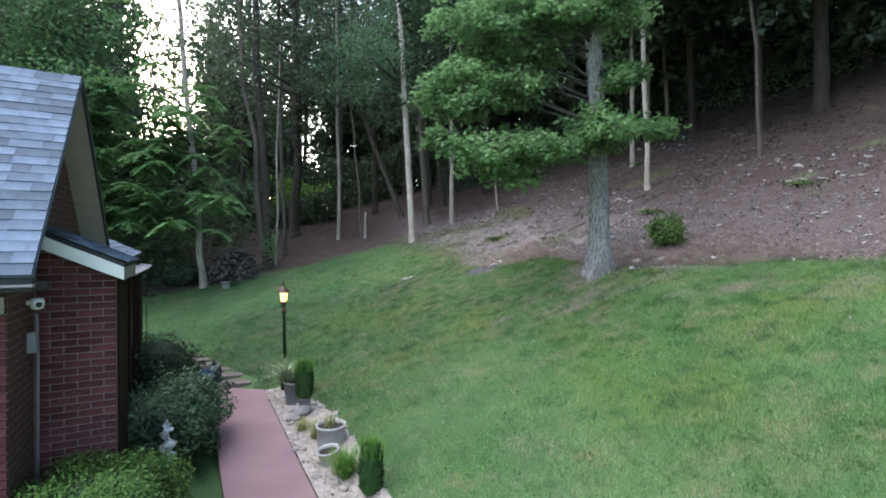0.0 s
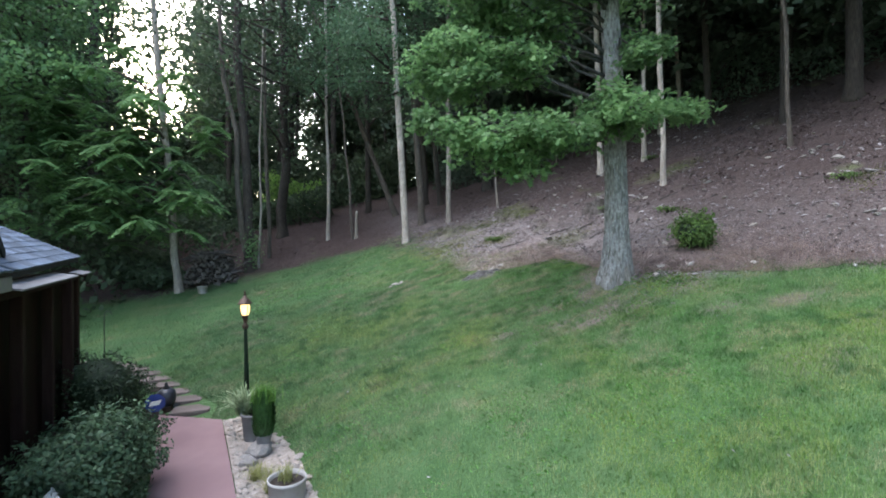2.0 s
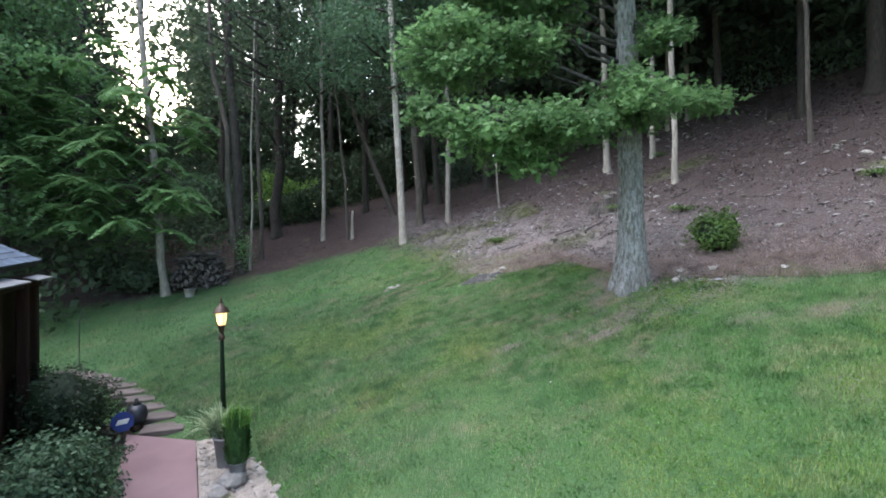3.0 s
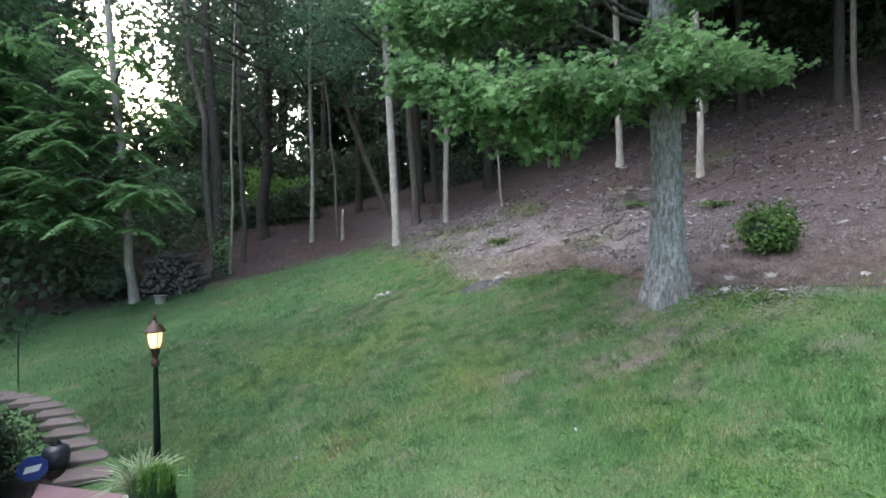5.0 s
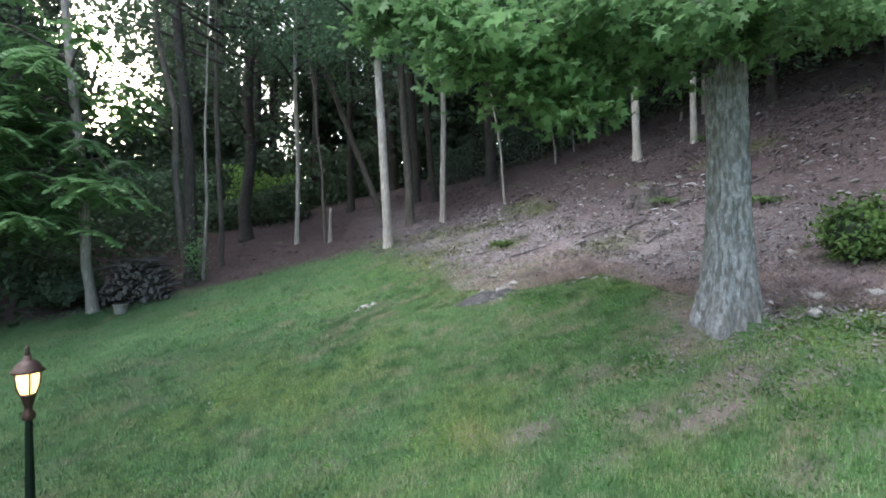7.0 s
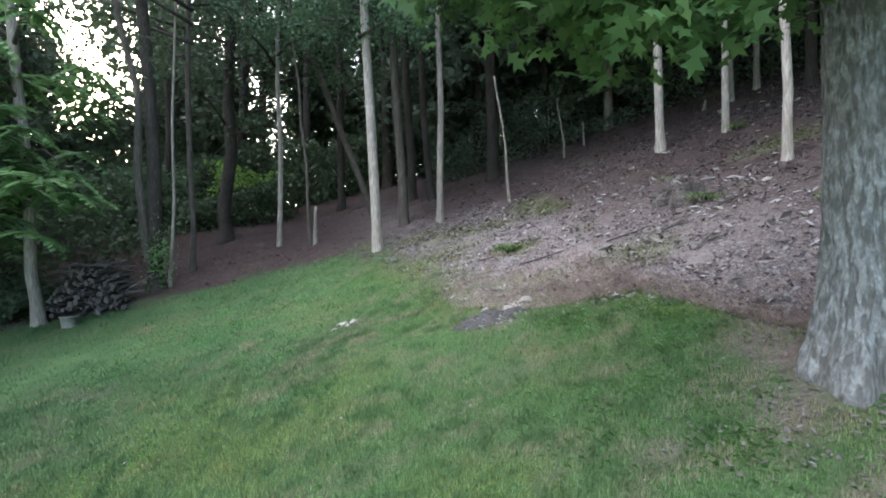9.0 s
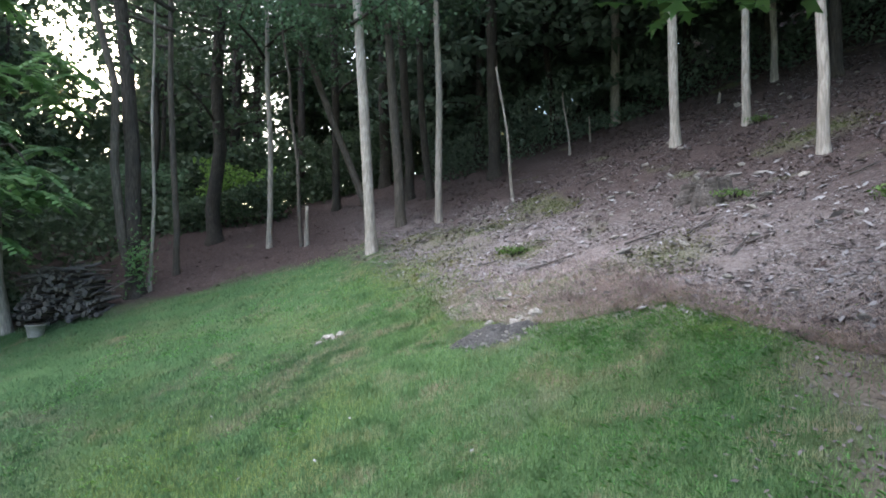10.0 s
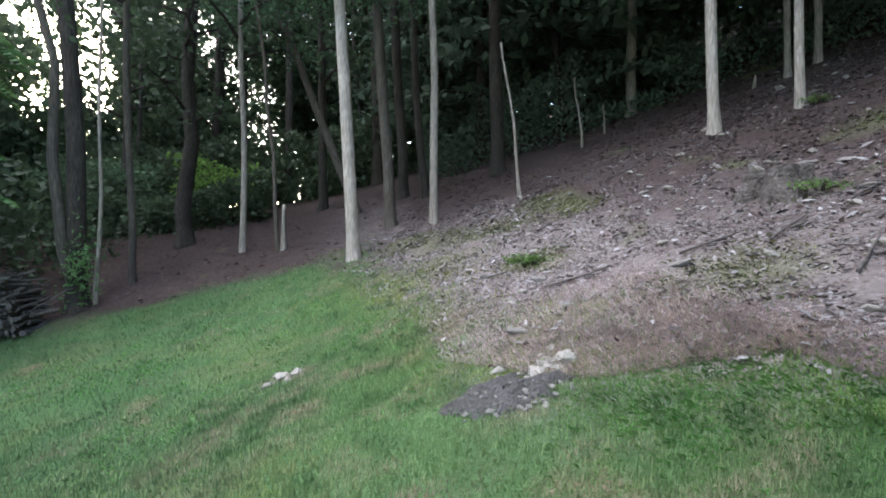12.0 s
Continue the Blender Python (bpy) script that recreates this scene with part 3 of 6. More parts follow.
child("crown", CROWN_NEAR[1][1], twin, at=pose(0.9, 0, 1.5, 0, 0, 40))
iv = rng.normal(size=(500, 3)) * (0.16, 0.12, 0.45) + (0.12, -0.15, 0.75)
child("ivy", leaf_mesh("ivy", iv, 0.09, LEAF_OVAL, M_WALNUT_LEAF, 0.2), twin, "green ivy leaves climbing the foot")

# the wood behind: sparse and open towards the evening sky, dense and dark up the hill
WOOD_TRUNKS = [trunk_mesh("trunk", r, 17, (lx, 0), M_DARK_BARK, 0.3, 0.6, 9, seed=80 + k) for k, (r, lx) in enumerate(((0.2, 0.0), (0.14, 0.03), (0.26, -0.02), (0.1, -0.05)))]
pr = random.Random(3)
spots = []
while len(spots) < 46:
    x, y = pr.uniform(-34, 3), pr.uniform(24, 50)
    if abs(x - 0.55 + 0.527 * (y - 3.5)) > 3.2 and abs(x - 0.8 + 0.22 * (y - 5)) > 1.3 and all((x - a) ** 2 + (y - b) ** 2 > 6 for a, b in spots):
        spots.append((x, y))
for k, (x, y) in enumerate(spots):
    cr = CROWN_SPARSE[k % 3] if k % 3 == 0 or x > -13 else CROWN_A[k % 3]
    plant_tree("woodland_tree", "dark woodland tree against the pale evening sky", x, y, WOOD_TRUNKS[k % 4], cr, pr.uniform(0.8, 1.15), pr.uniform(0, 360), "woodland trees behind the lawn")
for k, (x, y, s) in enumerate(((-14, 19.5, 0.7), (-17, 24, 1.0))):
    plant_tree("woodland_tree", "dark leafy tree in the shade behind the house", x, y, WOOD_TRUNKS[k % 4], CROWN_A[k % 3], s, 50 * k, "woodland trees behind the lawn")
for k, (x, y, s) in enumerate(((-12.6, 18.8, 0.8), (-16.2, 21.6, 1.0), (-14.0, 16.2, 0.8), (-18.0, 17.5, 1.0), (-20.0, 26.5, 1.1), (-21.5, 22.5, 1.0))):
    plant_tree("leafy_tree", "leafy green tree behind the house and brush heap", x, y, WOOD_TRUNKS[k % 4], CROWN_LEAFY[k % 3], s, 77 * k, "leafy trees behind the house")
for k, (x, y) in enumerate(((-4.2, 33.0), (-6.8, 34.0), (-5.4, 37.5), (-3.0, 35.5), (-8.0, 38.0))):
    plant_tree("woodland_tree", "tall woodland tree with a high crown over bare trunk", x, y, WOOD_TRUNKS[k % 4], CROWN_HIGH[k % 2], 1.1 + 0.05 * k, 83 * k, "woodland trees behind the lawn")
# unseen trees added along the hill and behind the house to shade the lawn
for k, (x, y) in enumerate(((12.6, 2.2), (10.6, -2.6), (14.0, -1.2), (9.4, -7.0), (13.0, -6.0), (-15.0, 10.5), (-15.5, 6.0), (-15.5, 1.0))):
    plant_tree("woodland_tree", "unseen tall dark woodland tree added to shade the garden", x, y, WOOD_TRUNKS[k % 4], CROWN_A[k % 3], 1.0 + 0.05 * (k % 3), 61 * k, "woodland trees beside the garden")
# more out-of-view evergreens, added to darken the right of lawn and slope
for k in range(9):
    x, y = 15.5 - 1.6 * (k // 3) + 4.6 * (k % 3) + pr.uniform(-1, 1), 4.0 - 5.0 * (k // 3) + pr.uniform(-1.2, 1.2)
    plant_tree("evergreen_tree", "dark shaded evergreen with drooping boughs", x, y, WOOD_TRUNKS[k % 4], CROWN_HEM[k % 3], pr.uniform(0.9, 1.2), pr.uniform(0, 360), "evergreens up the hill")
spots = []
for attempt in range(4000):
    x, y = pr.uniform(2.5, 30), pr.uniform(6, 36)
    line = np.interp(x, (2.5, 5, 9, 12.0, 14.0, 16.5, 22, 46), (26.5, 25.5, 24.8, 22.0, 18.6, 15.5, 9, 2)) + 0.6
    if line < y < line + 8 and all((x - a) ** 2 + (y - b) ** 2 > 5.5 for a, b in spots) and len(spots) < 46:
        spots.append((x, y))
for k, (x, y) in enumerate(spots):
    plant_tree("evergreen_tree", "dark shaded evergreen with drooping boughs", x, y, WOOD_TRUNKS[k % 4], CROWN_HEM[k % 3], pr.uniform(0.75, 1.15), pr.uniform(0, 360), "evergreens up the hill")


# ---- the oak on the lawn's edge ----
OX, OY = 4.10, 9.61
oak = tagged(new("oak_tree"), "large grey-barked oak with low spreading leafy boughs", "tree")
oak.matrix_basis = pose(OX, OY, gz(OX, OY))


def oak_trunk():
    """Upright trunk with braided bark ridges, a split foot and spreading roots."""
    heights = [-0.3, -0.12] + [0.055 * k for k in range(52)] + [3.2, 3.8, 4.6, 5.6, 7.5, 10]
    V, F = [], []
    sides = 104
    for z in heights:
        r = float(np.interp(z, (-0.3, 0, 0.12, 0.3, 0.55, 0.8, 1.5, 2.3, 3.2, 4.2, 5.6, 7.5, 10), (0.35, 0.305, 0.278, 0.25, 0.228, 0.207, 0.188, 0.178, 0.17, 0.16, 0.14, 0.11, 0.05)))
        cx, cy = float(np.interp(z, (0, 0.8, 1.5, 3, 5.6, 10), (0.0, 0.0, -0.012, -0.05, -0.16, -0.15))), float(np.interp(z, (0, 4, 10), (0, 0, 0.1)))
        for i in range(sides):
            a = 2 * math.pi * i / sides
            c, d = math.cos(a), math.sin(a)
            root = max(0, 1 - max(z, 0) / 0.7) ** 2
            q = r * (1 + 0.22 * root * (0.5 * max(0, math.cos(3 * a + 0.4)) + 1.3 * noise.noise((c * 1.8, d * 1.8, 7)) + 0.5 * noise.noise((c * 5, d * 5, 2))) + 0.06 * noise.noise((c * 3, d * 3, z * 0.5)))
            ridge = 1 - 2 * abs(noise.noise((c * r * 21 + 0.3 * noise.noise((c * 2, d * 2, z * 3)), d * r * 21, z * 3.2)))
            q += 0.022 * (ridge - 0.6) + 0.006 * noise.noise((c * 16, d * 16, z * 9))
            low = max(0, 1 - max(z, 0) / 0.5)
            q -= 0.12 * low * math.exp(-((a - 4.82) / 0.12) ** 2) + 0.05 * low * math.exp(-((a - 4.25) / 0.1) ** 2) + 0.04 * low * math.exp(-((a - 5.6) / 0.14) ** 2)
            V.append((cx + q * c, cy + q * d, z))
    for k in range(len(heights) - 1):
        for i in range(sides):
            j = (i + 1) % sides
            F.append((k * sides + i, k * sides + j, (k + 1) * sides + j, (k + 1) * sides + i))
    return mesh_of("trunk", V, F, M_OAK_BARK, True)


child("trunk", oak_trunk(), oak)
# middle of each leafy spray, from the trunk's foot, and its half width
OAK_SPRAYS = [(-3.56, 0.0, 3.81, 0.3), (-3.08, -0.3, 4.15, 0.42), (-2.42, 0.3, 4.74, 0.5), (-2.82, -0.4, 3.5, 0.36), (-2.21, -0.5, 3.83, 0.45), (-1.45, 0.2, 4.63, 0.45), (-3.21, 0.3, 3.6, 0.36), (-2.0, 0.7, 4.2, 0.4), (-3.49, -0.5, 2.75, 0.2), (-3.12, -1.0, 2.51, 0.27),
              (-2.74, -1.2, 2.25, 0.3), (-2.3, -0.8, 2.14, 0.3), (-2.05, -0.9, 1.97, 0.25), (-2.47, -0.5, 2.71, 0.31), (-2.01, -1.2, 2.45, 0.3), (-1.59, -1.3, 2.5, 0.3), (-0.99, -0.5, 2.65, 0.31), (-2.72, -0.2, 2.64, 0.3), (-1.69, -0.3, 2.42, 0.3), (-0.45, -0.5, 3.25, 0.36),
              (-0.39, -0.95, 2.87, 0.32), (0.5, -0.2, 3.12, 0.33), (1.0, 0.0, 3.15, 0.27), (1.35, 0.1, 3.12, 0.18), (-0.2, -0.1, 2.84, 0.31), (0.31, 0.2, 4.4, 0.2), (0.85, 0.4, 4.5, 0.17), (-3.04, 0.0, 5.3, 0.5), (-2.02, 0.3, 6.0, 0.55), (-1.26, -0.4, 5.26, 0.5),
              (0.01, 0.3, 6.43, 0.55), (-1.61, 0.0, 6.99, 0.55), (0.65, 0.5, 5.67, 0.45), (-0.63, 0.0, 7.63, 0.6), (-2.54, -0.4, 4.95, 0.45), (-1.9, -0.2, 5.5, 0.45), (-2.7, 0.4, 4.4, 0.4), (0.05, -0.45, 4.0, 0.22), (-0.5, -0.4, 5.3, 0.35), (0.2, -0.5, 5.5, 0.35),
              (-0.3, -0.5, 6.0, 0.4)]
bough_specs, leaf_at = [], []
for tx, ty, tz, w in OAK_SPRAYS:
    b = np.array((tx, ty, tz))
    far = math.hypot(tx + 0.2, ty)
    z0 = max(2.55, tz + 0.15 - 0.22 * far) if tz < 5 else tz - 0.45 * far
    a = np.array((-0.2, 0, z0))
    P = np.array([a + (b - a) * s + np.array((0, 0, 0.22 * math.sin(math.pi * s))) + rng.normal(size=3) * 0.05 * (0 < s < 1) for s in np.linspace(0, 1, 7)])
    bough_specs.append(([tuple(p) for p in P], (0.034, 0.03, 0.025, 0.02, 0.015, 0.01, 0.005), 6))
    for k in range(int(85 * w)):
        s = rng.uniform(0.75, 1.0)
        base = np.array([np.interp(s * 6, range(7), P[:, i]) for i in range(3)])
        r, q = w * (0.2 + 1.25 * rng.random() ** 0.8), rng.uniform(0, 2 * math.pi)
        tip = b + np.array((r * math.cos(q), r * math.sin(q), rng.normal() * 0.075 - 0.25 * r * r / w))
        bough_specs.append(([tuple(base), tuple((base + tip) / 2 + (0, 0, 0.04)), tuple(tip)], (0.008, 0.005, 0.003), 4))
        leaf_at.append(tip + rng.normal(size=(20, 3)) * (0.1, 0.1, 0.055))
    n = int(55 * far)
    along = rng.uniform(0.45, 0.9, n)
    leaf_at.append(np.stack([np.interp(along * 6, range(7), P[:, i]) for i in range(3)], 1) + rng.normal(size=(n, 3)) * (0.14, 0.14, 0.07))
child("branchwork", tubes("branchwork", bough_specs, M_BOUGH_BARK), oak, at=pose(0.1, 0, -0.12))
child("crown", leaf_mesh("crown", np.concatenate(leaf_at), 0.125, LEAF_OAK, M_OAK_LEAF, 0.66, 0.35), oak, "lobed mid-green oak leaves in spreading layers", pose(0.1, 0, -0.12))

# ---- the pale-trunked tree with long feathery leaves beside the brush pile ----
WX, WY = -7.37, 18.43
walnut = tagged(new("feathery_leaved_tree"), "pale-trunked tree with drooping feathery compound leaves", "tree")
walnut.matrix_basis = pose(WX, WY, gz(WX, WY))
child("trunk", trunk_mesh("trunk", 0.125, 17, (-0.085, 0), M_PALE_BARK, 0.15, 0.5, 16, seed=90), walnut)
specs, leaflets, fr = [], [], [[], [], []]
for z0, tx, ty, tz, n in ((2.9, 0.9, -1.0, 2.9, 40), (3.1, -1.9, -0.9, 2.6, 60), (3.6, -3.4, 0.3, 3.2, 60), (3.8, 0.9, -0.5, 3.4, 34), (4.2, -2.6, -1.3, 4.4, 56), (4.9, -3.6, -0.4, 5.2, 50), (5.6, -2.4, -0.8, 6.2, 44), (3.4, -0.4, -1.7, 3.2, 50), (6.4, 0.4, -0.8, 6.6, 16), (6.6, -3.4, 0.0, 7.6, 30), (3.4, -4.3, -0.6, 2.0, 50), (4.4, -4.6, 0.6, 3.8, 50), (3.0, 0.5, -1.4, 2.9, 30), (3.3, -2.6, -1.6, 2.9, 60), (4.6, -1.6, -1.5, 4.9, 60), (5.2, -0.6, -1.2, 5.0, 30), (5.4, -4.4, -0.8, 5.6, 50)):
    a, b = np.array((-0.085 * z0, 0, z0)), np.array((tx, ty, tz))
    P = np.array([a + (b - a) * s + np.array((0, 0, 0.4 * math.sin(math.pi * s))) for s in np.linspace(0, 1, 5)])
    specs.append(([tuple(p) for p in P], (0.05, 0.04, 0.03, 0.02, 0.008), 6))
    for rosette in range(int(0.26 * n)):
        s = rng.uniform(0.25, 1.08)
        hub = np.array([np.interp(min(s, 1) * 4, range(5), P[:, i]) for i in range(3)]) + rng.normal(size=3) * (0.55, 0.55, 0.6)
        if rosette % 2:
            hub = np.array((-1.7, -0.7, 4.3)) + np.array((2.7, 1.3, 2.3)) * rng.uniform(-1, 1, 3)
            if noise.noise(tuple(hub * 0.8)) < -0.12:
                continue
        first = rng.uniform(0, 2 * math.pi)
        for k in range(7):
            az = first + 2 * math.pi * k / 7 + rng.normal() * 0.2
            d = np.array((math.cos(az), math.sin(az), rng.uniform(-0.35, 0.65)))
            side = np.array((-math.sin(az), math.cos(az), 0))
            L = rng.uniform(0.4, 0.65)
            for j in range(8):
                q = (j + 1) / 8
                p = hub + d * L * q - np.array((0, 0, 0.5 * L * q * q))
                for sg in (1, -1):
                    leaflets.append(p)
                    t = side * sg * 0.9 + d * 0.5 + np.array((0, 0, -0.25))
                    t /= np.linalg.norm(t)
                    nrm = np.array((0, 0, 1)) - t * t[2] + rng.normal(size=3) * 0.15
                    nrm -= t * np.dot(nrm, t)
                    nrm /= np.linalg.norm(nrm)
                    fr[0].append(t), fr[1].append(np.cross(nrm, t)), fr[2].append(nrm)
child("branchwork", tubes("branchwork", specs, M_GREY_BARK), walnut)
child("crown", leaf_mesh("crown", np.array(leaflets), 0.2, LEAF_BROAD * (1, 0.8), M_WALNUT_LEAF, frames=[np.array(q) for q in fr]), walnut, "long drooping feathery green leaves")
child("branchwork", CROWN_FEATHER[0], walnut, at=pose(-4.2, 0, 1.2, 0, 0, 20))
child("crown", CROWN_FEATHER[1], walnut, at=pose(-4.2, 0, 1.2, 0, 0, 20))


# ---- more materials ----
M_BRICK = surface("red_brown_brick", (0.088, 0.030, 0.034), (0.142, 0.051, 0.055), 5, 70, 0.9, grain=0.45, relief=0.4, depth=0.006, vary=0.36)
M_MORTAR = surface("brown_mortar", (0.15, 0.112, 0.112), (0.20, 0.155, 0.152), 4, 80, 0.95, grain=0.3)
M_SHINGLE = surface("blue_grey_shingle", (0.082, 0.108, 0.162), (0.135, 0.17, 0.235), 6, 160, 0.95, grain=0.4, relief=0.5, depth=0.004, vary=0.4)
M_FELT = surface("dark_roof_edge", (0.02, 0.02, 0.024), (0.035, 0.035, 0.04), 5, 60, 0.8)
M_WHITE = surface("white_painted_trim", (0.72, 0.70, 0.69), (0.8, 0.79, 0.78), 3, 50, 0.5, grain=0.1, relief=0.08)
M_TAN = surface("tan_soffit_board", (0.36, 0.325, 0.29), (0.42, 0.38, 0.34), 2, 40, 0.7, grain=0.12, relief=0.1, stretch=(1, 6, 1))
M_BROWN = surface("dark_brown_stained_wood", (0.02, 0.009, 0.008), (0.032, 0.015, 0.013), 4, 40, 0.75, grain=0.4, stretch=(5, 5, 0.6))
for mm in (M_BROWN, M_BRICK):
    mm.node_tree.nodes["Principled BSDF"].inputs["Specular IOR Level"].default_value = 0.12
M_POST = surface("weathered_brown_post", (0.035, 0.018, 0.016), (0.055, 0.03, 0.026), 4, 40, 0.75, grain=0.4, stretch=(5, 5, 0.6))
M_POST.node_tree.nodes["Principled BSDF"].inputs["Specular IOR Level"].default_value = 0.12
M_METAL = surface("grey_aluminium_gutter", (0.22, 0.21, 0.23), (0.28, 0.27, 0.29), 4, 60, 0.55, 0.2, grain=0.12, relief=0.05)
M_WALK = surface("dusty_red_concrete", (0.185, 0.111, 0.12), (0.24, 0.15, 0.16), 1.1, 90, 0.9, grain=0.18, relief=0.25, depth=0.004)
M_PAVER = surface("brown_paver", (0.105, 0.08, 0.076), (0.155, 0.122, 0.114), 3, 60, 0.95, grain=0.35, vary=0.15)
M_GRAVEL = surface("pale_gravel", (0.42, 0.35, 0.315), (0.55, 0.47, 0.43), 9, 60, 0.95, grain=0.5, relief=0.8, depth=0.02)
M_BEDSTONE = surface("pale_bed_stone", (0.34, 0.29, 0.265), (0.50, 0.44, 0.405), 6, 40, 0.9, grain=0.4, relief=0.5, depth=0.015, vary=0.2)
M_STONE = surface("pale_field_stone", (0.27, 0.245, 0.23), (0.40, 0.37, 0.345), 6, 40, 0.9, grain=0.4, relief=0.5, depth=0.015, vary=0.22)
M_ROCK = surface("grey_rock", (0.22, 0.20, 0.20), (0.32, 0.30, 0.29), 5, 40, 0.9, grain=0.4, relief=0.5, depth=0.015, vary=0.25)
M_LAMP = surface("dark_green_cast_metal", (0.006, 0.014, 0.008), (0.01, 0.02, 0.012), 8, 60, 0.6, 0.1, grain=0.2, relief=0.1)
M_LAMP.node_tree.nodes["Principled BSDF"].inputs["Specular IOR Level"].default_value = 0.15
M_COPPER = surface("aged_copper_cap", (0.05, 0.028, 0.022), (0.08, 0.045, 0.034), 9, 60, 0.5, 0.4, grain=0.3)
M_GREYPOT = surface("grey_fibre_pot", (0.13, 0.13, 0.14), (0.18, 0.18, 0.19), 6, 60, 0.7, grain=0.2)
M_WHITEPOT = surface("pale_grey_ceramic_pot", (0.30, 0.285, 0.285), (0.37, 0.355, 0.35), 5, 60, 0.6, grain=0.15)
M_BLACK = surface("black_plastic", (0.012, 0.012, 0.013), (0.02, 0.02, 0.022), 6, 60, 0.5, grain=0.2)
M_BLUE = surface("blue_enamelled_plate", (0.035, 0.055, 0.2), (0.05, 0.075, 0.26), 5, 40, 0.25, grain=0.2, relief=0.05)
M_SLATE = surface("dark_slate_glaze", (0.02, 0.021, 0.03), (0.035, 0.037, 0.05), 5, 40, 0.4, grain=0.2, relief=0.05)
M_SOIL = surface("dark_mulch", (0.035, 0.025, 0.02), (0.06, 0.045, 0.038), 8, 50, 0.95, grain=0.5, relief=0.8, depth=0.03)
M_CUT = surface("weathered_cut_wood", (0.06, 0.05, 0.05), (0.16, 0.14, 0.135), 14, 60, 0.9, grain=0.45, vary=0.3)
M_ASH = surface("dark_grey_soil", (0.075, 0.069, 0.071), (0.14, 0.13, 0.132), 7, 45, 0.95, grain=0.5, relief=0.9, depth=0.03)
M_YEW = leaf_material("yellow_green_hedge_leaf", (0.06, 0.13, 0.03), (0.13, 0.235, 0.055), 0.3)
M_SHRUB = leaf_material("blue_green_shrub_leaf", (0.042, 0.085, 0.045), (0.135, 0.215, 0.115), 0.2)
M_SLOPESHRUB = leaf_material("yellowish_shrub_leaf", (0.085, 0.155, 0.04), (0.15, 0.245, 0.07), 0.35)
# Near-black green for solid cores: shade between leaves put into colour.
M_INNER_SHADE = leaf_material("shaded_shrub_inside", (0.02, 0.035, 0.018), (0.035, 0.055, 0.028), 0.15)
M_ROUNDSHRUB = leaf_material("deep_green_shrub_leaf", (0.025, 0.045, 0.022), (0.055, 0.09, 0.04), 0.15)
M_TOPIARY = leaf_material("dark_topiary_green", (0.025, 0.07, 0.02), (0.05, 0.12, 0.03), 0.15)
M_TIPS = leaf_material("fresh_green_tip", (0.10, 0.22, 0.04), (0.17, 0.32, 0.07), 0.3)
M_STRAW = leaf_material("straw_green_grass", (0.24, 0.25, 0.09), (0.34, 0.34, 0.14), 0.3)
M_SPIDER = leaf_material("variegated_pale_leaf", (0.24, 0.32, 0.17), (0.42, 0.48, 0.32), 0.3)
M_STATUE = surface("weathered_white_plaster", (0.55, 0.54, 0.56), (0.68, 0.67, 0.68), 14, 40, 0.6, grain=0.5)

# ---- the house ----
HY = 23.0
H = pose(-2.78, 4.88, 0, 0, 0, HY)
house = tagged(new("house"), "red-brick house with steep blue-grey shingled gable roof", "house", kind="")
house.matrix_basis = H
GW = -0.62
RIDGE_W, RIDGE_Z, EAVE_F, EAVE_B, EAVE_Z, EAVE_BZ = 0.63, 4.25, -1.15, 2.42, 2.29, 2.50


def wall_with_gable():
    """The block under the main roof: walls up to the eave and the gable's triangle."""
    bm = bmesh.new()
    prof = [(-0.70, -0.6), (2.1, -0.6), (2.1, 2.62), (RIDGE_W, RIDGE_Z - 0.16), (-0.70, 2.62)]
    a = [bm.verts.new((GW, w, z)) for w, z in prof]
    b = [bm.verts.new((-5.0, w, z)) for w, z in prof]
    bm.faces.new(a)
    bm.faces.new(b[::-1])
    for i in range(5):
        j = (i + 1) % 5
        bm.faces.new((a[i], b[i], b[j], a[j]))
    bmesh.ops.recalc_face_normals(bm, faces=bm.faces)
    return bm


def brick_wall_material():
    m, nt, b = material("brick_courses_in_shade", 0.9)
    tc = nt.nodes.new("ShaderNodeTexCoord")
    sep = nt.nodes.new("ShaderNodeSeparateXYZ")
    add = nt.nodes.new("ShaderNodeMath")
    com = nt.nodes.new("ShaderNodeCombineXYZ")
    nt.links.new(tc.outputs["Object"], sep.inputs[0])
    nt.links.new(sep.outputs[0], add.inputs[0])
    nt.links.new(sep.outputs[1], add.inputs[1])
    nt.links.new(add.outputs[0], com.inputs[0])
    nt.links.new(sep.outputs[2], com.inputs[1])
    t = nt.nodes.new("ShaderNodeTexBrick")
    t.inputs["Scale"].default_value = 1.0
    t.inputs["Brick Width"].default_value, t.inputs["Row Height"].default_value, t.inputs["Mortar Size"].default_value = 0.203, 0.0677, 0.005
    # Bricks darker than the bay's: the wall's shade is in these colours.
    t.inputs["Color1"].default_value, t.inputs["Color2"].default_value, t.inputs["Mortar"].default_value = (0.085, 0.03, 0.028, 1), (0.06, 0.022, 0.02, 1), (0.22, 0.18, 0.17, 1)
    nt.links.new(com.outputs[0], t.inputs["Vector"])
    nt.links.new(mix(nt, noise_fac(nt, 30, 4), t.outputs[0], (0.09, 0.035, 0.03)), b.inputs["Base Color"])
    n = nt.nodes.new("ShaderNodeMath")
    n.operation = "SUBTRACT"
    n.inputs[0].default_value = 1
    nt.links.new(t.outputs["Fac"], n.inputs[1])
    bump(nt, b, n.outputs[0], 0.6, 0.008)
    return m


M_BRICKWALL = brick_wall_material()
part("wall", wall_with_gable(), M_BRICKWALL, house, "shaded red brick walls and gable")
